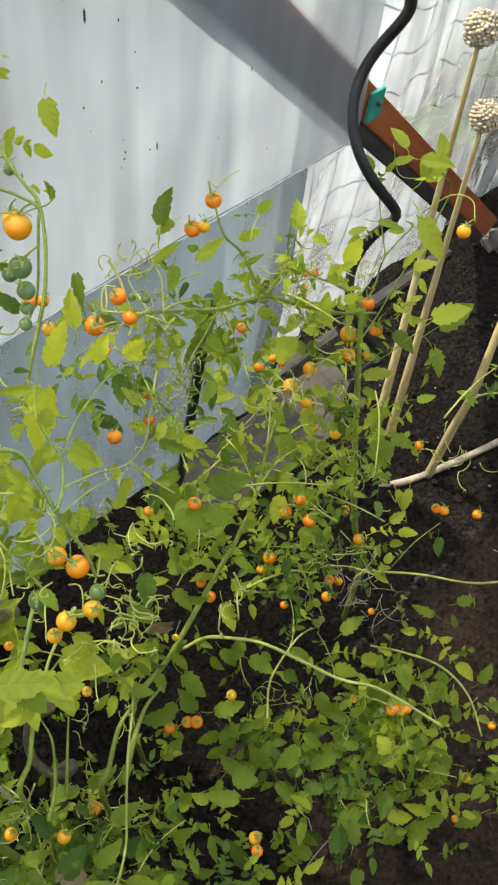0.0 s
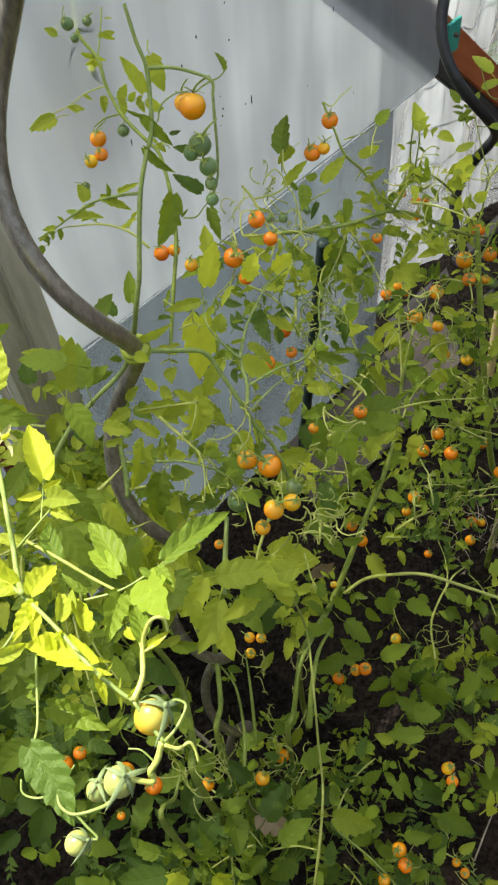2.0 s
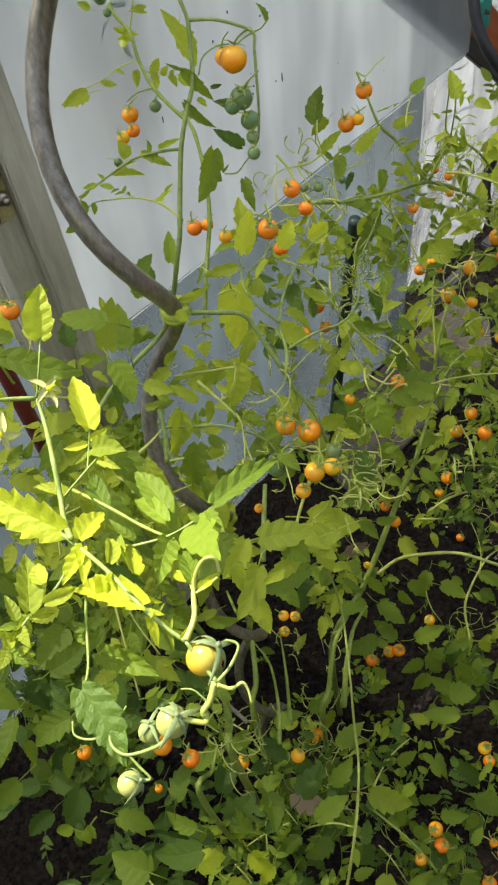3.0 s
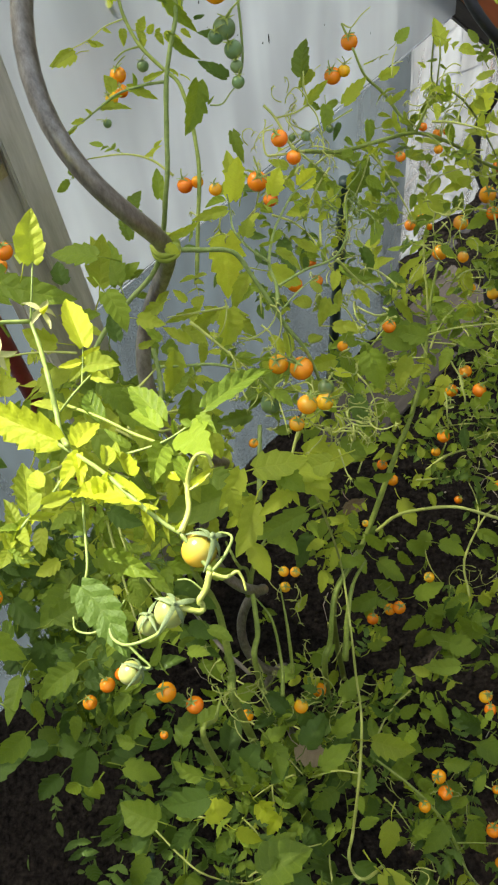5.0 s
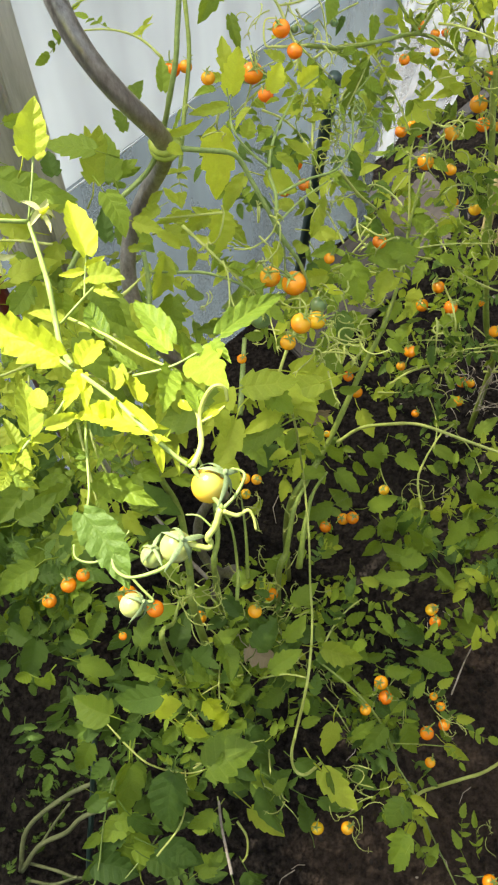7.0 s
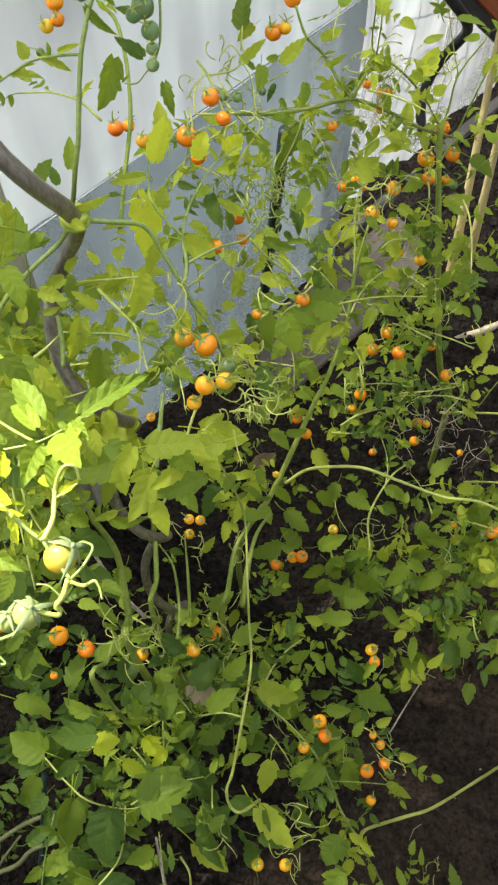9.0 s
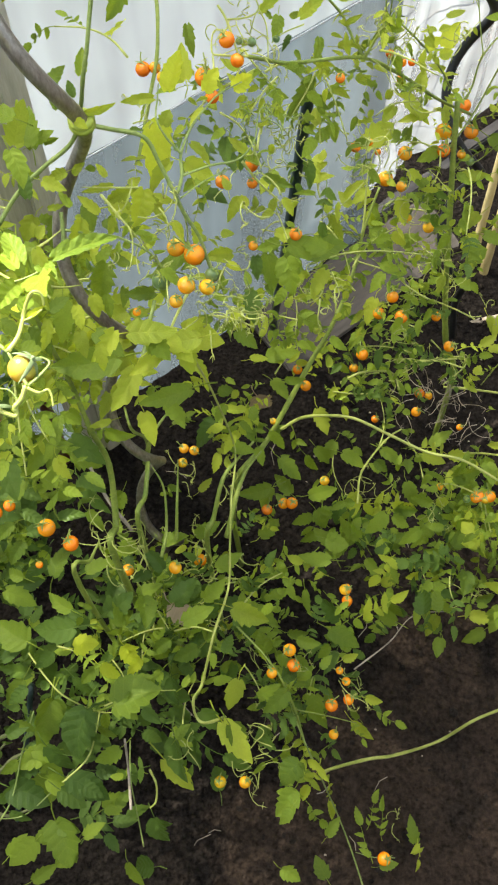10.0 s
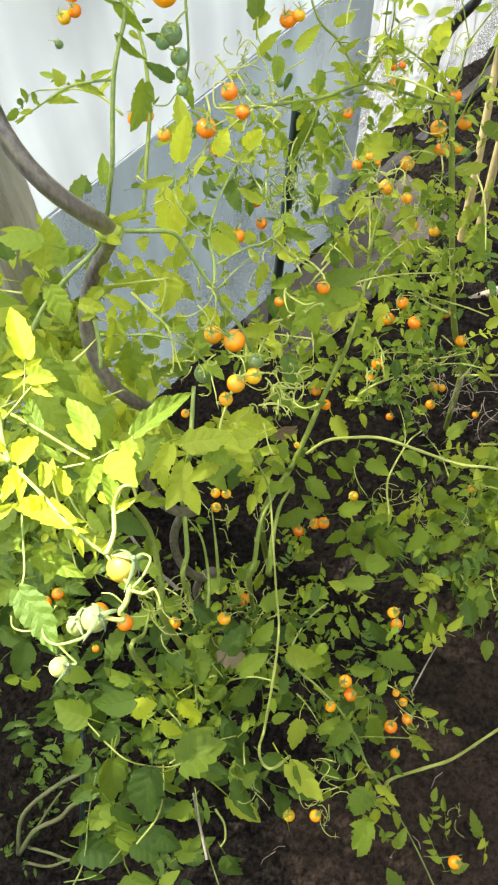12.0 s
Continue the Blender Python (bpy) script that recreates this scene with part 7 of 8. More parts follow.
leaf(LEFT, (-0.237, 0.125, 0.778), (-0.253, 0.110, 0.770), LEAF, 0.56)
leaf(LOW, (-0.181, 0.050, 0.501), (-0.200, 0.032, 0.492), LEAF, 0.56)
leaf(LEFT, (-0.211, 0.037, 0.622), (-0.228, 0.020, 0.614), DEEP_SHADE, 0.56)
leaf(LOW, (-0.126, 0.062, 0.522), (-0.139, 0.044, 0.513), YELLOW_AND_LIT, 0.56)
leaf(RIGHT, (0.262, 0.621, 0.929), (0.295, 0.639, 0.945), LEAF, 0.55)
leaf(RIGHT, (0.333, 0.795, 0.680), (0.343, 0.765, 0.660), LEAF, 0.56)
feather(RIGHT, (0.255, 0.808, 0.850), (0.73, -0.58, -0.36), LIME, 0.058)
leaf(RIGHT, (0.308, 1.177, 0.717), (0.285, 1.204, 0.734), LIME, 0.56)
feather(RIGHT, (0.267, 1.144, 0.645), (0.16, 0.79, 0.59), LEAF, 0.072)
leaf(RIGHT, (0.325, 1.018, 0.835), (0.320, 1.041, 0.851), LIME, 0.56)
leaf(RIGHT, (0.270, 0.909, 0.908), (0.307, 0.899, 0.904), LIME, 0.50)
leaf(RIGHT, (0.284, 1.115, 0.732), (0.310, 1.123, 0.740), LIME, 0.56)
feather(CREEPING, (0.455, 0.562, 0.210), (-0.99, 0.13, 0.00), LIME, 0.069)
leaf(CREEPING, (0.392, 0.842, 0.208), (0.407, 0.813, 0.188), LIME, 0.60)
leaf(CREEPING, (0.376, 0.775, 0.212), (0.402, 0.788, 0.224), LIME, 0.56)
leaf(CREEPING, (0.418, 0.672, 0.356), (0.423, 0.648, 0.340), DEEP_SHADE, 0.56)
leaf(CREEPING, (0.474, 0.451, 0.319), (0.490, 0.472, 0.335), LEAF, 0.56)
leaf(RIGHT, (0.500, 0.392, 0.377), (0.464, 0.397, 0.378), LEAF, 0.56)
feather(RIGHT, (0.482, 0.352, 0.373), (-0.93, -0.25, -0.27), LEAF, 0.066)
leaf(CREEPING, (0.410, 0.320, 0.341), (0.367, 0.330, 0.344), LEAF, 0.55)
feather(RIGHT, (0.293, 0.344, 0.380), (0.99, 0.06, 0.13), LIME, 0.068)
feather(RIGHT, (0.204, 0.377, 0.392), (-0.78, 0.54, 0.31), LEAF, 0.061)
leaf(CREEPING, (0.194, 0.268, 0.284), (0.222, 0.276, 0.293), LIME, 0.60)
leaf(CREEPING, (0.368, 0.324, 0.163), (0.393, 0.324, 0.165), LEAF, 0.56)
leaf(CREEPING, (0.437, 0.287, 0.079), (0.472, 0.303, 0.093), LEAF, 0.60)
feather(CREEPING, (0.468, 0.249, 0.045), (0.99, 0.02, 0.10), LEAF, 0.060)
feather(MID, (0.102, 0.213, 0.461), (-0.94, 0.31, 0.14), LIME, 0.061)
leaf(MID, (0.035, 0.476, 0.803), (0.077, 0.484, 0.812), LEAF, 0.60)
leaf(MID, (-0.161, 0.772, 1.046), (-0.152, 0.745, 1.027), LIME, 0.60)
leaf(MID, (-0.033, 0.635, 1.024), (-0.030, 0.665, 1.045), LEAF, 0.50)
leaf(MID, (0.058, 0.642, 1.043), (0.072, 0.651, 1.051), LEAF, 0.56)
leaf(RIGHT, (0.142, 0.281, 0.434), (0.112, 0.301, 0.446), LEAF, 0.56)
leaf(CREEPING, (0.290, 0.337, 0.082), (0.328, 0.320, 0.073), LEAF, 0.56)
leaf(CREEPING, (0.216, 0.315, 0.355), (0.183, 0.303, 0.343), LEAF, 0.56)
leaf(CREEPING, (0.406, 0.279, 0.046), (0.377, 0.256, 0.027), LEAF, 0.56)
leaf(CREEPING, (0.329, 0.274, 0.033), (0.300, 0.299, 0.048), LEAF, 0.56)
leaf(CREEPING, (0.482, 0.315, 0.263), (0.508, 0.329, 0.275), LEAF, 0.56)
leaf(CREEPING, (0.519, 0.297, 0.114), (0.482, 0.283, 0.101), LEAF, 0.56)
leaf(CREEPING, (0.397, 0.307, 0.200), (0.423, 0.328, 0.217), LEAF, 0.56)
leaf(RIGHT, (0.229, 0.414, 0.446), (0.261, 0.407, 0.443), LIME, 0.56)
leaf(CREEPING, (0.286, 0.565, 0.192), (0.316, 0.588, 0.211), LEAF, 0.56)
leaf(LOW, (-0.028, 0.368, 0.569), (-0.017, 0.353, 0.559), LEAF, 0.80)
leaf(LOW, (0.013, 0.366, 0.386), (-0.003, 0.340, 0.366), LEAF, 0.56)
leaf(MID, (0.094, 0.258, 0.478), (0.123, 0.251, 0.476), LEAF, 0.80)
leaf(CREEPING, (0.085, 0.335, 0.377), (0.117, 0.340, 0.384), LEAF, 0.56)
stem(CREEPING, [(0.054, 0.058, 0.456), (0.076, 0.026, 0.385), (0.100, -0.017, 0.381), (0.145, -0.053, 0.201), (0.177, -0.100, 0.134), (0.203, -0.155, 0.109)], 0.0011, 0.0014, YOUNG_STEM)
stem(CREEPING, [(0.187, -0.106, 0.122), (0.216, -0.109, 0.096), (0.253, -0.106, 0.079)], 0.0007, 0.0009, YOUNG_STEM)
stem(LOW, [(-0.259, -0.001, 0.459), (-0.275, -0.044, 0.411), (-0.287, -0.102, 0.370), (-0.309, -0.144, 0.360)], 0.0010, 0.0014, YOUNG_STEM)
stem(LOW, [(-0.141, -0.016, 0.400), (-0.133, -0.063, 0.397), (-0.128, -0.102, 0.299), (-0.118, -0.135, 0.275)], 0.0009, 0.0011, YOUNG_STEM)
stem(LOW, [(-0.311, -0.125, 0.369), (-0.270, -0.117, 0.362), (-0.234, -0.084, 0.375), (-0.211, -0.053, 0.372)], 0.0009, 0.0011, YOUNG_STEM)
leaf(LOW, (-0.256, -0.047, 0.395), (-0.284, -0.077, 0.381), DEEP_SHADE, 0.70)
leaf(LOW, (-0.253, -0.050, 0.396), (-0.222, -0.071, 0.384), LEAF, 0.70)
leaf(LOW, (-0.290, -0.086, 0.375), (-0.241, -0.104, 0.364), DEEP_SHADE, 0.70)
leaf(LOW, (-0.241, -0.072, 0.385), (-0.206, -0.083, 0.378), LEAF, 0.70)
leaf(LOW, (-0.221, -0.084, 0.389), (-0.188, -0.099, 0.379), DEEP_SHADE, 0.70)
leaf(LOW, (-0.166, -0.098, 0.360), (-0.136, -0.081, 0.368), LEAF, 0.70)
leaf(LOW, (-0.227, -0.119, 0.360), (-0.203, -0.166, 0.335), LEAF, 0.70)
leaf(LOW, (-0.188, -0.133, 0.348), (-0.166, -0.117, 0.356), LEAF, 0.56)
leaf(LOW, (-0.107, -0.099, 0.284), (-0.090, -0.132, 0.266), DEEP_SHADE, 0.70)
leaf(LOW, (-0.251, -0.145, 0.348), (-0.279, -0.175, 0.334), LEAF, 0.70)
leaf(LOW, (-0.135, -0.158, 0.278), (-0.118, -0.185, 0.264), LEAF, 0.56)
leaf(LOW, (-0.258, -0.043, 0.421), (-0.220, -0.045, 0.418), LEAF, 0.56)
leaf(LOW, (-0.177, -0.020, 0.497), (-0.183, -0.046, 0.484), DEEP_SHADE, 0.70)
leaf(LOW, (-0.239, 0.017, 0.448), (-0.242, -0.030, 0.425), LEAF, 0.70)
leaf(LOW, (-0.084, -0.008, 0.389), (-0.063, -0.054, 0.364), DEEP_SHADE, 0.60)
leaf(LOW, (-0.010, 0.001, 0.488), (0.013, -0.032, 0.470), LEAF, 0.60)
leaf(LOW, (-0.231, -0.130, 0.354), (-0.254, -0.146, 0.347), LEAF, 0.56)
leaf(LOW, (-0.195, -0.077, 0.415), (-0.163, -0.088, 0.408), DEEP_SHADE, 0.56)
leaf(LOW, (-0.282, -0.164, 0.340), (-0.266, -0.140, 0.352), LEAF, 0.56)
feather(CREEPING, (0.211, -0.068, 0.049), (0.15, 0.88, 0.44), LEAF, 0.059)
leaf(CREEPING, (0.288, -0.079, 0.054), (0.276, -0.046, 0.071), LEAF, 0.46)
leaf(CREEPING, (0.139, -0.147, 0.187), (0.123, -0.123, 0.200), LEAF, 0.70)
leaf(MID, (0.074, -0.062, 0.453), (0.054, -0.090, 0.440), LEAF, 0.70)
feather(CREEPING, (0.092, -0.066, 0.371), (0.70, -0.61, -0.37), LEAF, 0.061)
leaf(MID, (0.079, -0.027, 0.441), (0.060, -0.054, 0.428), LEAF, 0.80)
leaf(LOW, (-0.198, -0.050, 0.462), (-0.170, -0.054, 0.459), DEEP_SHADE, 0.56)
leaf(LOW, (-0.280, -0.015, 0.447), (-0.258, -0.026, 0.440), LEAF, 0.56)
leaf(LOW, (-0.285, -0.115, 0.365), (-0.262, -0.126, 0.358), DEEP_SHADE, 0.56)
leaf(LOW, (-0.201, -0.146, 0.343), (-0.221, -0.174, 0.330), LEAF, 0.70)
leaf(LOW, (-0.163, -0.128, 0.325), (-0.146, -0.146, 0.315), DEEP_SHADE, 0.56)
leaf(LOW, (-0.283, -0.056, 0.397), (-0.303, -0.071, 0.390), LEAF, 0.56)
leaf(LOW, (-0.301, -0.104, 0.370), (-0.281, -0.088, 0.377), DEEP_SHADE, 0.56)
leaf(LOW, (-0.249, -0.190, 0.323), (-0.221, -0.174, 0.330), LEAF, 0.56)
leaf(CREEPING, (0.137, -0.092, 0.201), (0.151, -0.069, 0.212), LEAF, 0.56)
leaf(CREEPING, (0.070, -0.147, 0.353), (0.093, -0.158, 0.347), LEAF, 0.70)
leaf(MID, (-0.102, 0.530, 0.989), (-0.105, 0.557, 1.008), LIME, 0.50)
feather(MID, (0.039, 0.671, 0.688), (0.43, -0.74, -0.51), LEAF, 0.061)
leaf(MID, (0.047, 0.622, 0.665), (0.082, 0.618, 0.665), LEAF, 0.60)
leaf(MID, (-0.011, 0.646, 0.635), (0.028, 0.638, 0.633), LIME, 0.50)
leaf(MID, (0.090, 0.699, 0.758), (0.120, 0.703, 0.763), LIME, 0.70)
leaf(RIGHT, (0.248, 0.723, 0.906), (0.272, 0.730, 0.914), LIME, 0.60)
leaf(RIGHT, (0.251, 0.618, 0.944), (0.285, 0.626, 0.954), LIME, 0.56)
feather(RIGHT, (0.332, 0.799, 0.687), (0.21, -0.81, -0.55), LEAF, 0.059)
leaf(RIGHT, (0.236, 0.714, 0.987), (0.254, 0.680, 0.964), LIME, 0.50)
feather(RIGHT, (0.277, 1.130, 0.648), (-0.16, 0.81, 0.57), LEAF, 0.079)
leaf(RIGHT, (0.280, 0.917, 0.875), (0.303, 0.944, 0.897), LIME, 0.70)
leaf(RIGHT, (0.270, 0.715, 0.543), (0.304, 0.720, 0.550), LEAF, 0.56)
leaf(RIGHT, (0.312, 0.749, 0.413), (0.283, 0.761, 0.419), LEAF, 0.56)
leaf(RIGHT, (0.249, 0.788, 0.618), (0.291, 0.794, 0.625), LIME, 0.50)
feather(CREEPING, (0.202, -0.123, 0.197), (-0.13, 0.90, 0.41), LEAF, 0.068)
feather(CREEPING, (0.286, -0.075, 0.094), (0.26, -0.87, -0.41), LIME, 0.057)
leaf(CREEPING, (0.218, -0.124, 0.176), (0.243, -0.120, 0.177), LEAF, 0.56)
tomato(MID, (-0.059, 0.518, 1.047), 0.0150, ORANGE)
tomato(MID, (-0.160, 0.595, 0.941), 0.0163, ORANGE)
tomato(MID, (-0.147, 0.596, 0.943), 0.0128, AMBER)
tomato(MID, (-0.083, 0.527, 0.995), 0.0191, ORANGE)
tomato(MID, (-0.072, 0.499, 0.997), 0.0136, ORANGE)
tomato(MID, (-0.048, 0.506, 1.035), 0.0131, ORANGE)
tomato(MID, (-0.040, 0.571, 0.837), 0.0164, ORANGE)
tomato(MID, (-0.057, 0.440, 0.946), 0.0139, ORANGE)
tomato(MID, (-0.034, 0.516, 0.866), 0.0120, ORANGE)
tomato(LEFT, (-0.073, 0.270, 1.050), 0.0145, AMBER)
tomato(LEFT, (-0.057, 0.262, 1.053), 0.0169, ORANGE)
tomato(LEFT, (-0.080, 0.237, 1.049), 0.0150, GREEN)
tomato(LEFT, (-0.041, 0.245, 1.051), 0.0117, GREEN)
tomato(LEFT, (-0.055, 0.211, 1.081), 0.0133, AMBER)
tomato(LEFT, (-0.043, 0.231, 1.054), 0.0124, AMBER)
tomato(LEFT, (-0.063, 0.206, 1.067), 0.0103, AMBER)
tomato(LEFT, (-0.093, 0.201, 1.056), 0.0064, ORANGE)
tomato(MID, (0.020, 0.371, 0.958), 0.0121, ORANGE)
tomato(MID, (0.015, 0.659, 1.037), 0.0163, ORANGE)
tomato(MID, (-0.003, 0.641, 1.015), 0.0166, ORANGE)
tomato(MID, (0.008, 0.640, 1.020), 0.0121, AMBER)
tomato(MID, (0.050, 0.539, 0.995), 0.0096, ORANGE)
tomato(MID, (0.081, 0.643, 0.806), 0.0134, ORANGE)
tomato(MID, (0.099, 0.672, 0.787), 0.0103, ORANGE)
tomato(MID, (0.114, 0.694, 0.750), 0.0086, ORANGE)
tomato(RIGHT, (0.146, 0.669, 0.776), 0.0180, AMBER)
tomato(RIGHT, (0.131, 0.698, 0.699), 0.0209, AMBER)
tomato(RIGHT, (0.145, 0.634, 0.754), 0.0139, AMBER)
tomato(RIGHT, (0.164, 0.650, 0.679), 0.0134, AMBER)
tomato(RIGHT, (0.198, 0.662, 0.651), 0.0167, AMBER)
tomato(RIGHT, (0.211, 0.801, 0.692), 0.0233, ORANGE)
tomato(RIGHT, (0.260, 0.850, 0.650), 0.0212, ORANGE)
tomato(RIGHT, (0.245, 0.878, 0.672), 0.0211, ORANGE)
tomato(RIGHT, (0.210, 0.759, 0.698), 0.0183, ORANGE)
tomato(RIGHT, (0.243, 0.794, 0.659), 0.0127, AMBER)
tomato(RIGHT, (0.262, 0.811, 0.630), 0.0130, GREEN)
tomato(RIGHT, (0.165, 0.618, 0.545), 0.0178, ORANGE)
tomato(RIGHT, (0.151, 0.623, 0.495), 0.0184, ORANGE)
tomato(RIGHT, (0.179, 0.587, 0.541), 0.0192, ORANGE)
tomato(RIGHT, (0.246, 0.657, 0.452), 0.0157, ORANGE)
tomato(RIGHT, (0.275, 0.633, 0.407), 0.0178, ORANGE)
tomato(RIGHT, (0.130, 0.555, 0.482), 0.0182, ORANGE)
tomato(RIGHT, (0.121, 0.551, 0.449), 0.0135, AMBER)
tomato(MID, (0.035, 0.485, 0.537), 0.0140, ORANGE)
tomato(MID, (0.049, 0.481, 0.501), 0.0159, ORANGE)
tomato(CREEPING, (0.253, 0.628, 0.262), 0.0175, ORANGE)
tomato(CREEPING, (0.270, 0.630, 0.253), 0.0137, AMBER)
tomato(CREEPING, (0.255, 0.618, 0.214), 0.0179, ORANGE)
tomato(CREEPING, (0.183, 0.602, 0.203), 0.0139, ORANGE)
tomato(CREEPING, (0.336, 0.604, 0.196), 0.0120, ORANGE)
tomato(LOW, (0.007, 0.425, 0.489), 0.0094, AMBER)
tomato(LEFT, (-0.100, 0.312, 0.605), 0.0124, AMBER)
tomato(MID, (-0.087, 0.311, 0.604), 0.0124, AMBER)
tomato(LOW, (-0.100, 0.296, 0.597), 0.0124, AMBER)
tomato(LOW, (0.008, 0.339, 0.367), 0.0166, ORANGE)
tomato(CREEPING, (0.032, 0.344, 0.384), 0.0164, ORANGE)
tomato(CREEPING, (0.044, 0.342, 0.393), 0.0179, ORANGE)
tomato(CREEPING, (0.090, 0.381, 0.398), 0.0148, AMBER)
tomato(RIGHT, (0.317, 0.375, 0.404), 0.0179, ORANGE)
tomato(RIGHT, (0.334, 0.376, 0.404), 0.0179, ORANGE)
tomato(RIGHT, (0.301, 0.370, 0.402), 0.0114, GREEN)
tomato(LEFT, (-0.203, 0.125, 0.779), 0.0183, ORANGE)
tomato(LEFT, (-0.180, 0.117, 0.762), 0.0163, ORANGE)
tomato(LOW, (-0.154, 0.164, 0.551), 0.0149, ORANGE)
tomato(LOW, (-0.091, 0.158, 0.595), 0.0156, AMBER)
tomato(LOW, (-0.072, 0.207, 0.489), 0.0173, ORANGE)
tomato(RIGHT, (0.120, 0.183, 0.496), 0.0142, AMBER)
tomato(RIGHT, (0.124, 0.169, 0.493), 0.0142, ORANGE)
tomato(MID, (0.055, 0.100, 0.486), 0.0166, ORANGE)
tomato(MID, (0.062, 0.087, 0.461), 0.0169, ORANGE)
tomato(MID, (0.035, 0.070, 0.482), 0.0137, ORANGE)
tomato(CREEPING, (0.118, 0.054, 0.399), 0.0174, ORANGE)
tomato(RIGHT, (0.140, 0.063, 0.401), 0.0146, ORANGE)
tomato(RIGHT, (0.134, 0.082, 0.422), 0.0116, ORANGE)
tomato(RIGHT, (0.123, 0.091, 0.441), 0.0100, ORANGE)
tomato(CREEPING, (0.126, 0.024, 0.357), 0.0134, AMBER)
tomato(LOW, (-0.020, -0.051, 0.359), 0.0158, AMBER)
tomato(LOW, (0.013, -0.053, 0.402), 0.0153, AMBER)
tomato(LEFT, (-0.209, 0.094, 0.755), 0.0076, ORANGE)
tomato(RIGHT, (0.260, 0.383, 0.409), 0.0114, ORANGE)
tomato(MID, (-0.014, 0.537, 1.036), 0.0071, GREEN)
tomato(MID, (-0.048, 0.522, 1.043), 0.0070, GREEN)
tomato(MID, (-0.230, 0.739, 1.107), 0.0129, GREEN)
tomato(MID, (-0.214, 0.755, 1.099), 0.0098, GREEN)
tomato(MID, (-0.227, 0.742, 1.090), 0.0088, GREEN)
tomato(MID, (-0.196, 0.723, 0.995), 0.0130, GREEN)
tomato(MID, (-0.121, 0.511, 1.005), 0.0122, AMBER)
tomato(LEFT, (-0.236, 0.288, 1.168), 0.0118, ORANGE)
tomato(MID, (-0.223, 0.717, 0.992), 0.0177, ORANGE)
tomato(MID, (-0.221, 0.705, 0.981), 0.0142, ORANGE)
tomato(MID, (-0.232, 0.699, 0.978), 0.0142, AMBER)
tomato(MID, (-0.239, 0.677, 0.964), 0.0095, GREEN)
tomato(MID, (-0.036, 0.522, 1.043), 0.0088, GREEN)
tomato(RIGHT, (0.266, 0.670, 1.016), 0.0146, AMBER)
tomato(RIGHT, (0.319, 0.673, 0.622), 0.0130, ORANGE)
tomato(RIGHT, (0.386, 0.669, 0.458), 0.0153, ORANGE)
tomato(RIGHT, (0.398, 0.666, 0.458), 0.0153, ORANGE)
tomato(RIGHT, (0.455, 0.673, 0.441), 0.0155, ORANGE)
tomato(RIGHT, (0.313, 0.372, 0.405), 0.0162, ORANGE)
tomato(RIGHT, (0.328, 0.373, 0.402), 0.0147, AMBER)
tomato(RIGHT, (0.300, 0.369, 0.402), 0.0097, GREEN)
tomato(RIGHT, (0.464, 0.367, 0.378), 0.0116, ORANGE)
tomato(LEFT, (-0.020, 0.373, 0.934), 0.0095, ORANGE)
tomato(CREEPING, (0.456, 0.320, 0.263), 0.0157, AMBER)
tomato(CREEPING, (0.483, 0.292, 0.100), 0.0133, ORANGE)
tomato(RIGHT, (0.122, 0.184, 0.496), 0.0137, ORANGE)
tomato(MID, (0.119, 0.811, 0.807), 0.0114, ORANGE)
tomato(MID, (0.136, 0.802, 0.802), 0.0114, ORANGE)
tomato(MID, (0.148, 0.802, 0.803), 0.0099, ORANGE)
tomato(MID, (0.136, 0.786, 0.790), 0.0114, ORANGE)
tomato(LEFT, (-0.299, 0.165, 0.991), 0.0137, ORANGE)
tomato(LEFT, (-0.324, 0.166, 0.940), 0.0139, ORANGE)
tomato(LEFT, (-0.312, 0.161, 0.930), 0.0148, ORANGE)
tomato(LEFT, (-0.277, 0.126, 0.761), 0.0135, ORANGE)
tomato(LEFT, (-0.255, 0.133, 0.786), 0.0142, ORANGE)
tomato(LEFT, (-0.242, 0.141, 0.789), 0.0121, ORANGE)
tomato(LEFT, (-0.202, 0.125, 0.779), 0.0121, ORANGE)
tomato(LEFT, (-0.298, 0.185, 1.088), 0.0142, ORANGE)
tomato(LEFT, (-0.298, 0.406, 1.041), 0.0151, ORANGE)
tomato(LEFT, (-0.325, 0.340, 1.098), 0.0111, AMBER)
tomato(CREEPING, (0.222, -0.114, 0.183), 0.0198, ORANGE)
tangle(MID, (0.004, 0.558, 0.903), .024, 9, PALE_STEM)
tangle(MID, (-0.016, 0.561, 0.842), .02, 5, PALE_STEM)
tangle(MID, (0.049, 0.470, 0.753), .024, 7, PALE_STEM)
tangle(MID, (-0.039, 0.517, 1.039), .026, 8, PALE_STEM)
tangle(LEFT, (-0.039, 0.209, 1.058), .018, 9, PALE_STEM)
tangle(LEFT, (-0.022, 0.247, 1.007), .018, 8, PALE_STEM)
tangle(LEFT, (-0.080, 0.233, 1.052), .02, 6, PALE_STEM)
tangle(RIGHT, (0.178, 0.556, 0.503), .03, 7, PALE_STEM)
tangle(RIGHT, (0.277, 0.625, 0.394), .03, 6, PALE_STEM)
tangle(LOW, (-0.098, 0.281, 0.598), .02, 6, PALE_STEM)
tangle(LEFT, (-0.159, 0.153, 0.703), .03, 9, PALE_STEM)
tangle(LEFT, (-0.144, 0.176, 0.639), .03, 9, PALE_STEM)
tangle(LOW, (-0.070, 0.228, 0.524), .03, 8, PALE_STEM)
tangle(LOW, (0.019, -0.040, 0.401), .03, 7, PALE_STEM)
tangle(MID, (0.030, 0.000, 0.459), .03, 6, PALE_STEM)
tangle(CREEPING, (0.156, 0.414, 0.333), .03, 8, PALE_STEM)
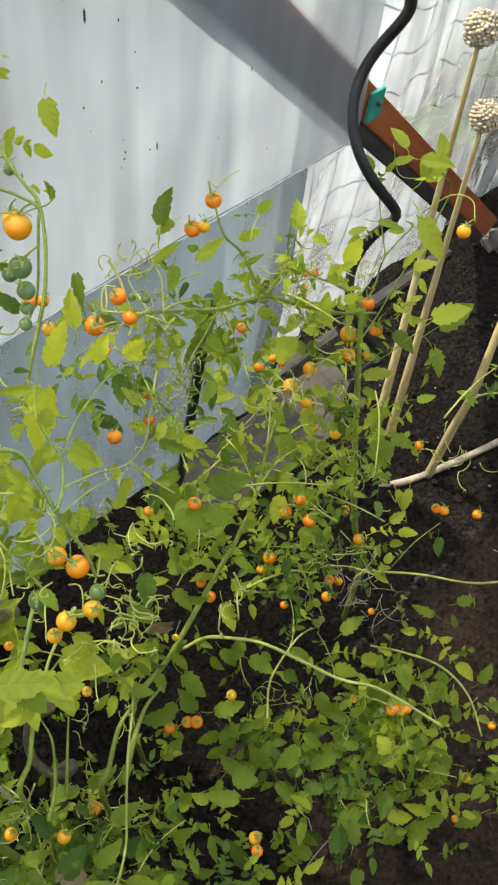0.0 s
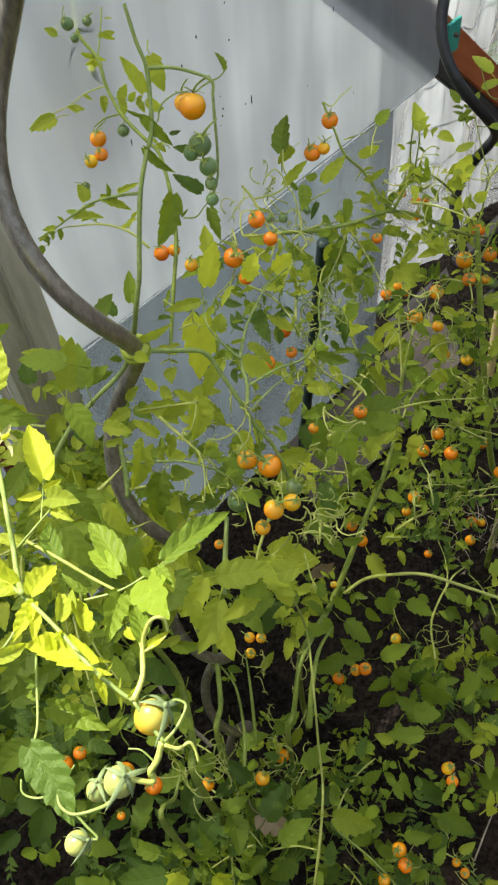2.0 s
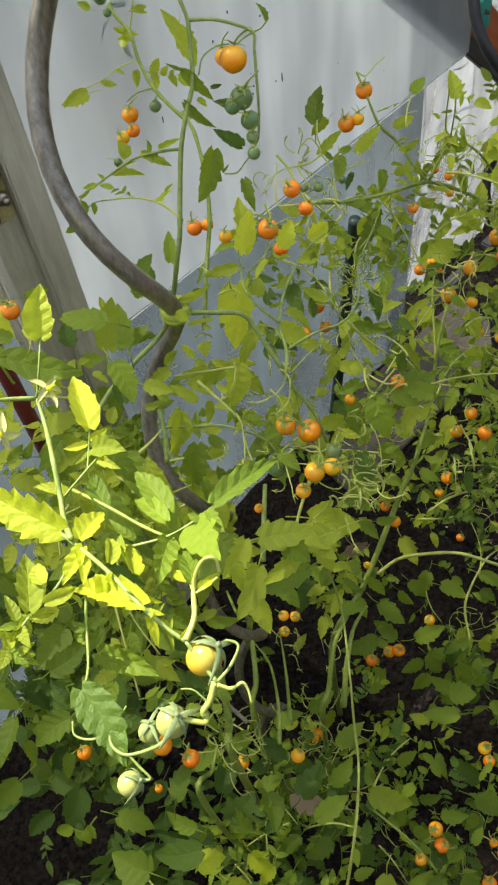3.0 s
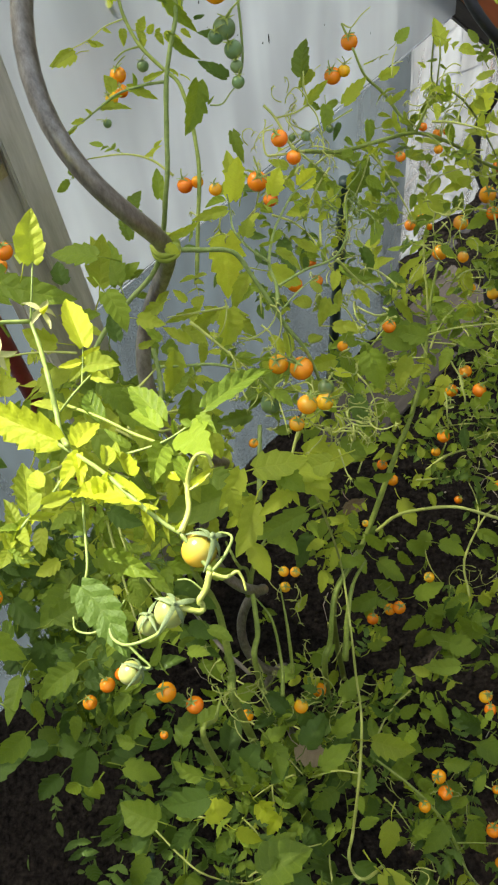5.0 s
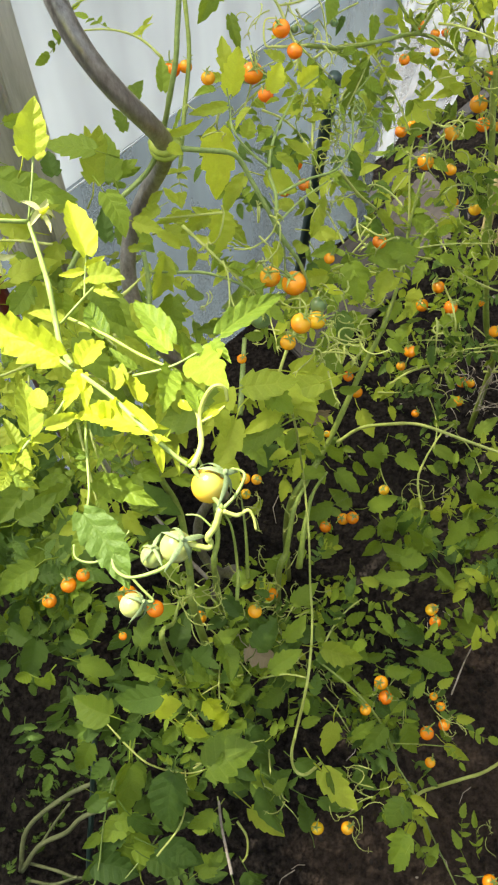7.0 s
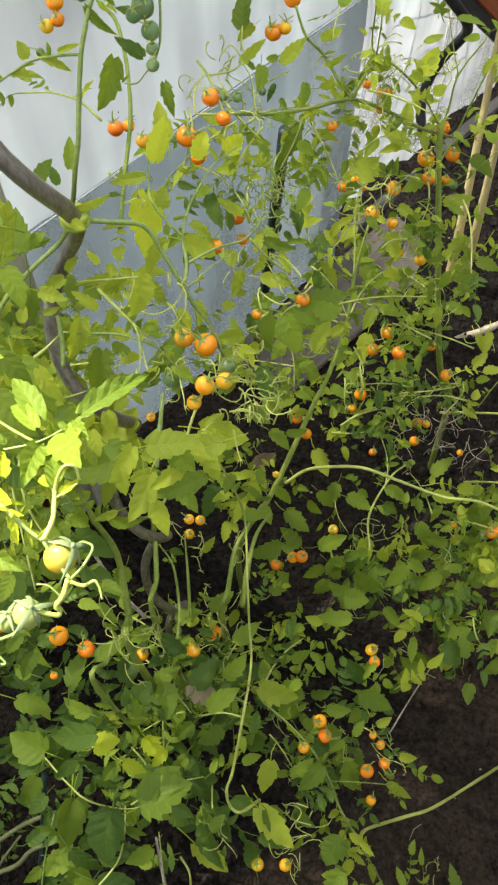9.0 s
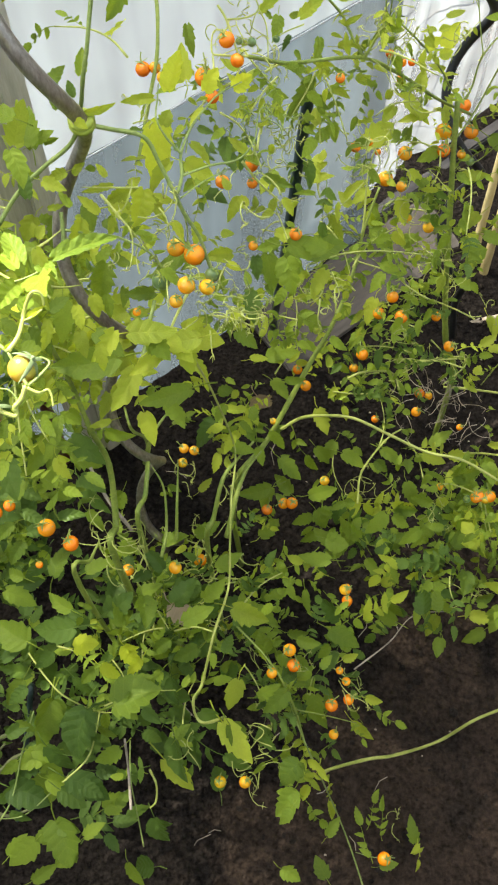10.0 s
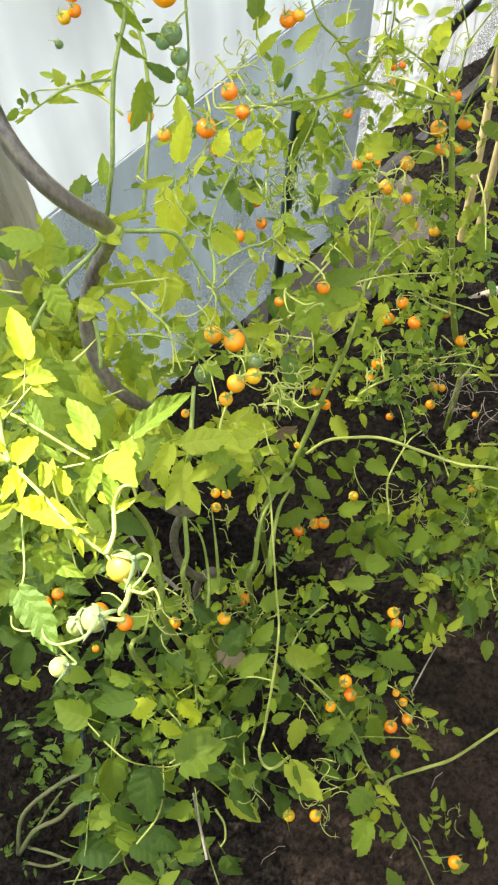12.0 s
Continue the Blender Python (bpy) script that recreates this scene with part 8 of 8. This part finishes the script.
tangle(CREEPING, (0.373, 0.322, 0.091), .03, 7, PALE_STEM)
tangle(LEFT, (-0.115, 0.373, 1.084), .016, 4, PALE_STEM)
tangle(MID, (0.107, 0.631, 1.002), .02, 5, PALE_STEM)
tangle(MID, (0.108, 0.614, 0.989), .02, 6, PALE_STEM)
tangle(RIGHT, (0.140, 0.065, 0.402), .02, 5, PALE_STEM)
tangle(CREEPING, (0.193, 0.594, 0.352), .03, 8, PALE_STEM)
tangle(LOW, (-0.065, -0.026, 0.424), .02, 4, PALE_STEM)
tangle(CREEPING, (0.249, -0.044, 0.067), .02, 4, PALE_STEM)
tangle(RIGHT, (0.257, 0.701, 0.500), .03, 7, PALE_STEM)
tangle(RIGHT, (0.202, 0.683, 0.717), .03, 6, PALE_STEM)
tangle(RIGHT, (0.171, 0.641, 0.699), .03, 6, PALE_STEM)
tangle(RIGHT, (0.249, 0.361, 0.385), .03, 7, PALE_STEM)
tangle(LEFT, (-0.080, 0.276, 1.108), .03, 6, PALE_STEM)
tangle(RIGHT, (0.376, 0.691, 0.565), .03, 6, PALE_STEM)
tangle(MID, (0.093, 0.614, 0.964), .03, 6, PALE_STEM)
tangle(CREEPING, (0.345, 0.631, 0.184), .05, 10, DRY)
tangle(CREEPING, (0.301, 0.659, 0.220), .05, 9, DRY)
tangle(CREEPING, (0.253, 0.629, 0.263), .05, 8, DRY)

# crowns filled out with smaller leaves; darker greens put shade into the low ones
thicket(LOW, (-0.12, 0.12, 0.42), (0.15, 0.11, 0.11), 84, (0.020, 0.044), (LEAF, DEEP_SHADE, DEEP_SHADE))
thicket(LOW, (-0.20, 0.02, 0.28), (0.14, 0.12, 0.12), 40, (0.026, 0.052), (DEEP_SHADE, DEEP_SHADE, DEEP_SHADE, LEAF))
thicket(LOW, (-0.02, 0.28, 0.36), (0.12, 0.12, 0.12), 28, (0.016, 0.03), (LEAF, LEAF, LIME))
thicket(LOW, (-0.04, 0.36, 0.62), (0.08, 0.08, 0.10), 26, (0.018, 0.035), (LEAF, LIME))
thicket(LEFT, (-0.20, 0.28, 0.86), (0.10, 0.08, 0.11), 58, (0.020, 0.045), (LIME, LIME, LEAF, LIME))
thicket(LEFT, (-0.27, 0.28, 0.66), (0.10, 0.10, 0.14), 22, (0.03, 0.05), (LEAF, DEEP_SHADE, LEAF))
thicket(LEFT, (-0.07, 0.33, 0.98), (0.06, 0.05, 0.08), 16, (0.015, 0.03), (LEAF, LIME, LIME))
thicket(MID, (0.05, 0.52, 0.62), (0.09, 0.08, 0.16), 72, (0.012, 0.026), (LEAF, LIME, LIME))
thicket(MID, (-0.10, 0.56, 0.86), (0.12, 0.07, 0.08), 20, (0.016, 0.03), (LEAF, DEEP_SHADE, DEEP_SHADE))
thicket(MID, (0.06, 0.62, 0.92), (0.09, 0.05, 0.06), 49, (0.012, 0.026), (LEAF, LIME))
thicket(RIGHT, (0.20, 0.65, 0.62), (0.08, 0.07, 0.18), 66, (0.012, 0.026), (LEAF, LEAF, LIME))
thicket(RIGHT, (0.18, 0.58, 0.34), (0.10, 0.10, 0.12), 34, (0.013, 0.028), (LEAF, LEAF, DEEP_SHADE))
thicket(CREEPING, (0.20, 0.28, 0.36), (0.13, 0.10, 0.08), 80, (0.018, 0.042), (LEAF, LEAF, DEEP_SHADE))
thicket(CREEPING, (0.08, 0.10, 0.32), (0.07, 0.08, 0.10), 49, (0.016, 0.036), (LEAF, LEAF, DEEP_SHADE))

thicket(LOW, (-0.30, 0.10, 0.32), (0.08, 0.09, 0.10), 20, (0.03, 0.05), (DEEP_SHADE,))
thicket(LOW, (-0.28, -0.02, 0.12), (0.07, 0.08, 0.06), 8, (0.025, 0.04), (DEEP_SHADE, DEEP_SHADE, LEAF))
thicket(LOW, (-0.43, 0.30, 0.28), (0.07, 0.10, 0.18), 90, (0.03, 0.055), (DEEP_SHADE, LEAF, DEEP_SHADE))
thicket(LOW, (-0.43, 0.02, 0.05), (0.10, 0.12, 0.02), 60, (0.010, 0.018), (DEEP_SHADE, DEEP_SHADE))
thicket(LEFT, (-0.35, 0.25, 0.52), (0.07, 0.10, 0.14), 38, (0.03, 0.05), (LEAF, DEEP_SHADE, LEAF))
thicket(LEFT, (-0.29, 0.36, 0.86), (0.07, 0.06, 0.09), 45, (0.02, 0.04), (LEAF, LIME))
thicket(LEFT, (-0.44, 0.40, 0.42), (0.07, 0.07, 0.20), 120, (0.03, 0.05), (DEEP_SHADE, LEAF, DEEP_SHADE))
thicket(LEFT, (-0.30, 0.50, 0.66), (0.07, 0.05, 0.10), 70, (0.02, 0.045), (LEAF, LIME, LEAF))
thicket(CREEPING, (0.34, 0.36, 0.36), (0.14, 0.11, 0.07), 105, (0.018, 0.042), (LEAF, LEAF, LIME))
thicket(CREEPING, (0.40, 0.55, 0.30), (0.10, 0.09, 0.08), 16, (0.016, 0.034), (LEAF, LIME))
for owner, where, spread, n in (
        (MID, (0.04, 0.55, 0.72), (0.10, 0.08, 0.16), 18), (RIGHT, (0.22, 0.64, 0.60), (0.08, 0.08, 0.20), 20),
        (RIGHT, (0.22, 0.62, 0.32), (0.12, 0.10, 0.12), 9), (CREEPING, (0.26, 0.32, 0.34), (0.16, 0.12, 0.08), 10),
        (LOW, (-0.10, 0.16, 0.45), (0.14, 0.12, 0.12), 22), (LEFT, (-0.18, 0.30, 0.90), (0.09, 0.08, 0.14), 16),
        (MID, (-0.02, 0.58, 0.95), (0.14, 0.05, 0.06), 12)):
    # greens darken below 0.7 m: shade near the ground put into leaf colour
    twigs(owner, where, spread, n, (LEAF, LIME, LEAF) if where[2] > 0.7 else (LEAF, LEAF, DEEP_SHADE))
for owner, where, spread, n in (
        (MID, (0.06, 0.58, 0.88), (0.10, 0.06, 0.10), 9), (RIGHT, (0.22, 0.66, 0.62), (0.08, 0.07, 0.16), 9),
        (LEFT, (-0.05, 0.27, 0.98), (0.07, 0.05, 0.08), 5), (LOW, (-0.04, 0.24, 0.48), (0.10, 0.08, 0.06), 5),
        (CREEPING, (0.10, 0.10, 0.38), (0.08, 0.08, 0.07), 5)):
    for _ in range(n):
        tangle(owner, [c + RNG.gauss(0, 0.7) * d for c, d in zip(where, spread)], 0.022, 4, PALE_STEM, 0.0008)
leaf(RIGHT, (0.531, 0.653, 0.357), (0.575, 0.66, 0.35), BROWN, 0.8)
leaf(LOW, (-0.015, 0.40, 0.60), (0.0, 0.395, 0.57), BROWN, 0.8)
leaf(LOW, (-0.10, 0.14, 0.50), (-0.07, 0.12, 0.48), BROWN, 0.68)

TIE = plain("plastic_tie", (0.28, 0.34, 0.03), (0.42, 0.50, 0.06), 30, 0.5)


def spiral_stake(name, foot, slope, radius, pitch, phase, thick, top, mat, label, tie=0.0):
    """A rod wound in an even spiral, with its plain foot in the soil."""
    bm = bmesh.new()
    pts = []
    n = int((top + 0.05) / 0.012)
    for i in range(n + 1):
        z = -0.05 + (top + 0.05) * i / n
        a = phase - 2 * math.pi * z / pitch
        r = radius * max(0.0, min(1.0, (z - 0.10) / 0.15))
        pts.append(Vector((foot[0] + slope[0] * (z - 1) + r * math.cos(a), foot[1] + slope[1] * (z - 1) + r * math.sin(a), z)))
    stake = empty(name, pts[4], label, "plant stake", "plant stakes")
    tube(bm, [p - stake.location for p in pts], thick, thick, 12)
    part("rod", bm, mat, stake)
    bm = bmesh.new()
    bmesh.ops.create_uvsphere(bm, u_segments=12, v_segments=8, radius=thick * 1.12, matrix=Matrix.Translation(pts[-1] - stake.location))
    part("end_cap", bm, BLACK, stake, "black plastic end cap")
    if tie:
        near = min(pts, key=lambda p: abs(p.z - tie)) - stake.location
        bm = bmesh.new()
        for k in range(2):
            c = near + Vector((0, 0, 0.004 * k - 0.002))
            tube(bm, [c + Vector((math.cos(a), math.sin(a), 0.1 * math.sin(a))) * thick * 1.1 for a in (2 * math.pi * i / 12 for i in range(13))], 0.0036, 0.0036, 7)
        part("tie", bm, TIE, stake, "yellow-green plastic plant tie")


spiral_stake("spiral_stake", (-0.1533, 0.2878), (-0.024, 0.0161), 0.0213, 0.2643, 2.3483, 0.0058, 1.55, STEEL, "weathered grey steel spiral plant stake in the bed", 1.15)
spiral_stake("spiral_stake", (0.198, 0.9691), (-0.1664, 0.0449), 0.0322, 0.2989, 3.6048, 0.0074, 1.35, BLACK, "black coated spiral plant stake near the film")
bm = bmesh.new()
tube(bm, [Vector((-0.026, 0.90, -0.03)), Vector((-0.003, 0.84, 0.36)), Vector((0.018, 0.783, 0.757)), Vector((0.0182, 0.7825, 0.760))], 0.0085, 0.0085, 12)
thing("plant_rod", bm, DARK_GREEN, "straight dark coated plant rod before the film", "plant stake")

bm = bmesh.new()
tube(bm, spline([(-0.366, -0.122, -0.02), (-0.354, -0.06, 0.062), (-0.339, -0.003, 0.142), (-0.322, 0.07, 0.25)], 5), 0.0045, 0.0045, 10)
thing("plant_rod", bm, DARK_GREEN, "thin dark green plant rod leaning in the soil under the leaves", "plant stake")


def seeding_allium(points, head, size, label):
    top = empty("allium_stalk", points[0], label, "allium")
    bm = bmesh.new()
    tube(bm, [p - top.location for p in spline(points, 8)], 0.0105, 0.0042, 10, 0.03, RNG)
    part("stalk", bm, STRAW, top)
    bm = bmesh.new()
    n = 190
    for i in range(n):
        z = 1 - 2 * (i + 0.5) / n
        a = i * 2.39996
        d = Vector((math.sqrt(1 - z * z) * math.cos(a), math.sqrt(1 - z * z) * math.sin(a), z))
        r = size * RNG.uniform(0.85, 1.08)
        bmesh.ops.create_icosphere(bm, subdivisions=2, radius=size * RNG.uniform(0.10, 0.17), matrix=Matrix.Translation(Vector(head) - top.location + d * r) @ Matrix.Diagonal((1, 1, 0.85, 1)))
    bmesh.ops.create_icosphere(bm, subdivisions=2, radius=size * 0.85, matrix=Matrix.Translation(Vector(head) - top.location))
    part("seed_head", bm, SEED, top, "dry pale round seed head")


seeding_allium([(0.40, 1.10, 0.0), (0.405, 1.17, 0.25), (0.412, 1.26, 0.50), (0.400, 1.285, 0.845)], (0.397, 1.282, 0.862), 0.026, "dry straw-coloured allium stalk with a round seed head")
seeding_allium([(0.43, 1.09, 0.0), (0.43, 1.13, 0.22), (0.432, 1.18, 0.45), (0.428, 1.215, 0.742)], (0.430, 1.218, 0.757), 0.024, "second dry allium stalk with a smaller seed head")
bm = bmesh.new()
tube(bm, spline([(0.51, 1.00, 0.0), (0.518, 1.01, 0.18), (0.528, 1.02, 0.30), (0.545, 1.08, 0.45), (0.575, 1.18, 0.72), (0.59, 1.24, 0.90)], 6), 0.0095, 0.0060, 10, 0.05, RNG)
thing("dry_stalk", bm, STRAW, "thick yellow dry allium stalk without a head", "stalk")
bm = bmesh.new()
tube(bm, spline([(0.40, 0.965, 0.012), (0.475, 0.985, 0.022), (0.60, 1.05, 0.030), (0.76, 1.145, 0.036), (0.95, 1.26, 0.04)], 6), 0.0075, 0.0085, 9, 0.08, RNG)
thing("fallen_stalk", bm, DRY, "pale dry stalk lying on the soil", "stalk")
bm = bmesh.new()
box(bm, (0.16, 0.08, 0.05), None, 0.02)
bmesh.ops.subdivide_edges(bm, edges=bm.edges[:], cuts=2, use_grid_fill=True)
for vtx in bm.verts:
    vtx.co += Vector([RNG.uniform(-0.005, 0.005) for _ in range(3)])
rock = thing("stone", bm, STONE, "grey flat stone lying at the foot of the film", "stone")
rock.matrix_world = Matrix.Translation((0.77, 1.72, 0.045)) @ Matrix.Rotation(0.5, 4, "Z")

# clods and litter on the soil
bm = bmesh.new()
for _ in range(1500):
    x, y = RNG.uniform(-0.5, 1.2), RNG.uniform(-0.3, 1.7)
    if y - x > 0.95:
        continue
    r = RNG.uniform(0.002, 0.007) * (2.0 if RNG.random() < 0.15 else 1)
    bmesh.ops.create_icosphere(bm, subdivisions=1, radius=r, matrix=Matrix.Translation((x, y, height(x, y) + r * 0.3)) @ Matrix.Rotation(RNG.uniform(0, 3), 4, "Z") @ Matrix.Diagonal((1, RNG.uniform(0.6, 1), RNG.uniform(0.5, 0.9), 1)))
thing("soil_clods", bm, CLOD, "small dark crumbs of soil strewn over the bed", "soil", kind="stuff", smooth=False)

# mud splashes dried on the film
bm = bmesh.new()
for i in range(30):
    u, z = RNG.uniform(0.25, 0.98), RNG.uniform(0.72, 1.25)
    if RNG.random() < 0.5:
        u, z = RNG.choice(((0.50, 1.06), (0.60, 0.98), (0.56, 1.10)))[0] + RNG.gauss(0, 0.012), RNG.uniform(0.84, 1.2)
    r = RNG.uniform(0.0006, 0.0022)
    bmesh.ops.create_icosphere(bm, subdivisions=1, radius=r, matrix=Matrix.Translation(W(u, 0.004, z)) @ Matrix.Rotation(radians(45), 4, "Z") @ Matrix.Diagonal((0.8, 0.3, RNG.choice((1, 1.5, 4.5)), 1)))
thing("mud_splashes", bm, DARK_WOOD, "dried dark mud splashes on the film", "stain", kind="stuff")


def climber():
    """A leafy climber outside, behind the far film."""
    vine = empty("climbing_vine", W(1.60, -0.20, 0.0), "climbing vine outside, seen dimly through the far film", "climber")
    for k in range(3):
        pts = [W(1.62 + 0.14 * k - 0.05 * i * (k - 1), -0.27 - 0.02 * (i % 2), 0.0 + 0.22 * i) for i in range(7)]
        bm = bmesh.new()
        tube(bm, [q - vine.location for q in spline(pts, 5)], 0.004, 0.002, 6)
        part("stem", bm, DRY, vine)
        for q in pts[1:]:
            for _ in range(3):
                b = q + Vector([RNG.uniform(-0.05, 0.05) for _ in range(3)])
                leaf(vine, b, b + Vector((RNG.uniform(-0.06, 0.06), RNG.uniform(-0.06, 0.06), -0.08)), DEEP_SHADE, 0.82)


climber()


def wire_netting():
    """Square garden netting outside the far film, sagging a little."""
    net = empty("wire_netting", W(1.55, -0.30, 0.0), "square dark wire netting outside, seen dimly through the far film", "netting")
    rng = random.Random(3)
    for i in range(17):
        u = 1.02 + 0.085 * i
        bm = bmesh.new()
        tube(bm, [W(u + rng.uniform(-0.008, 0.008), -0.16 + 0.012 * math.sin(9 * z + u * 7), z) - net.location for z in (0.0, 0.2, 0.4, 0.6, 0.8, 1.0, 1.2)], 0.0013, 0.0013, 5)
        part("wire", bm, RUST, net)
    for j in range(13):
        z = 0.09 * (j + 1)
        bm = bmesh.new()
        tube(bm, [W(1.0 + 0.1 * i, -0.158 + 0.012 * math.sin(9 * z + 0.7 * i), z + rng.uniform(-0.010, 0.010)) - net.location for i in range(15)], 0.0013, 0.0013, 5)
        part("wire", bm, RUST, net)


wire_netting()

# dry twigs and pale bits on the soil
bm = bmesh.new()
for _ in range(36):
    x, y = RNG.uniform(-0.3, 1.0), RNG.uniform(-0.25, 1.5)
    if y - x > 0.9:
        continue
    a, n = RNG.uniform(0, 6.28), RNG.uniform(0.01, 0.06)
    z = height(x, y) + 0.004
    tube(bm, [Vector((x, y, z)), Vector((x + n * 0.5 * math.cos(a), y + n * 0.5 * math.sin(a), z + 0.003)), Vector((x + n * math.cos(a + 0.3), y + n * math.sin(a + 0.3), z))], 0.0009, 0.0006, 5)
for _ in range(60):
    x, y = RNG.uniform(-0.2, 1.0), RNG.uniform(-0.25, 1.5)
    if y - x > 0.9:
        continue
    bmesh.ops.create_icosphere(bm, subdivisions=1, radius=RNG.uniform(0.0015, 0.004), matrix=Matrix.Translation((x, y, height(x, y) + 0.002)) @ Matrix.Diagonal((1, 0.7, 0.4, 1)))
thing("dry_litter", bm, DRY, "pale dry twigs and crumbs scattered on the soil", "litter", kind="stuff")
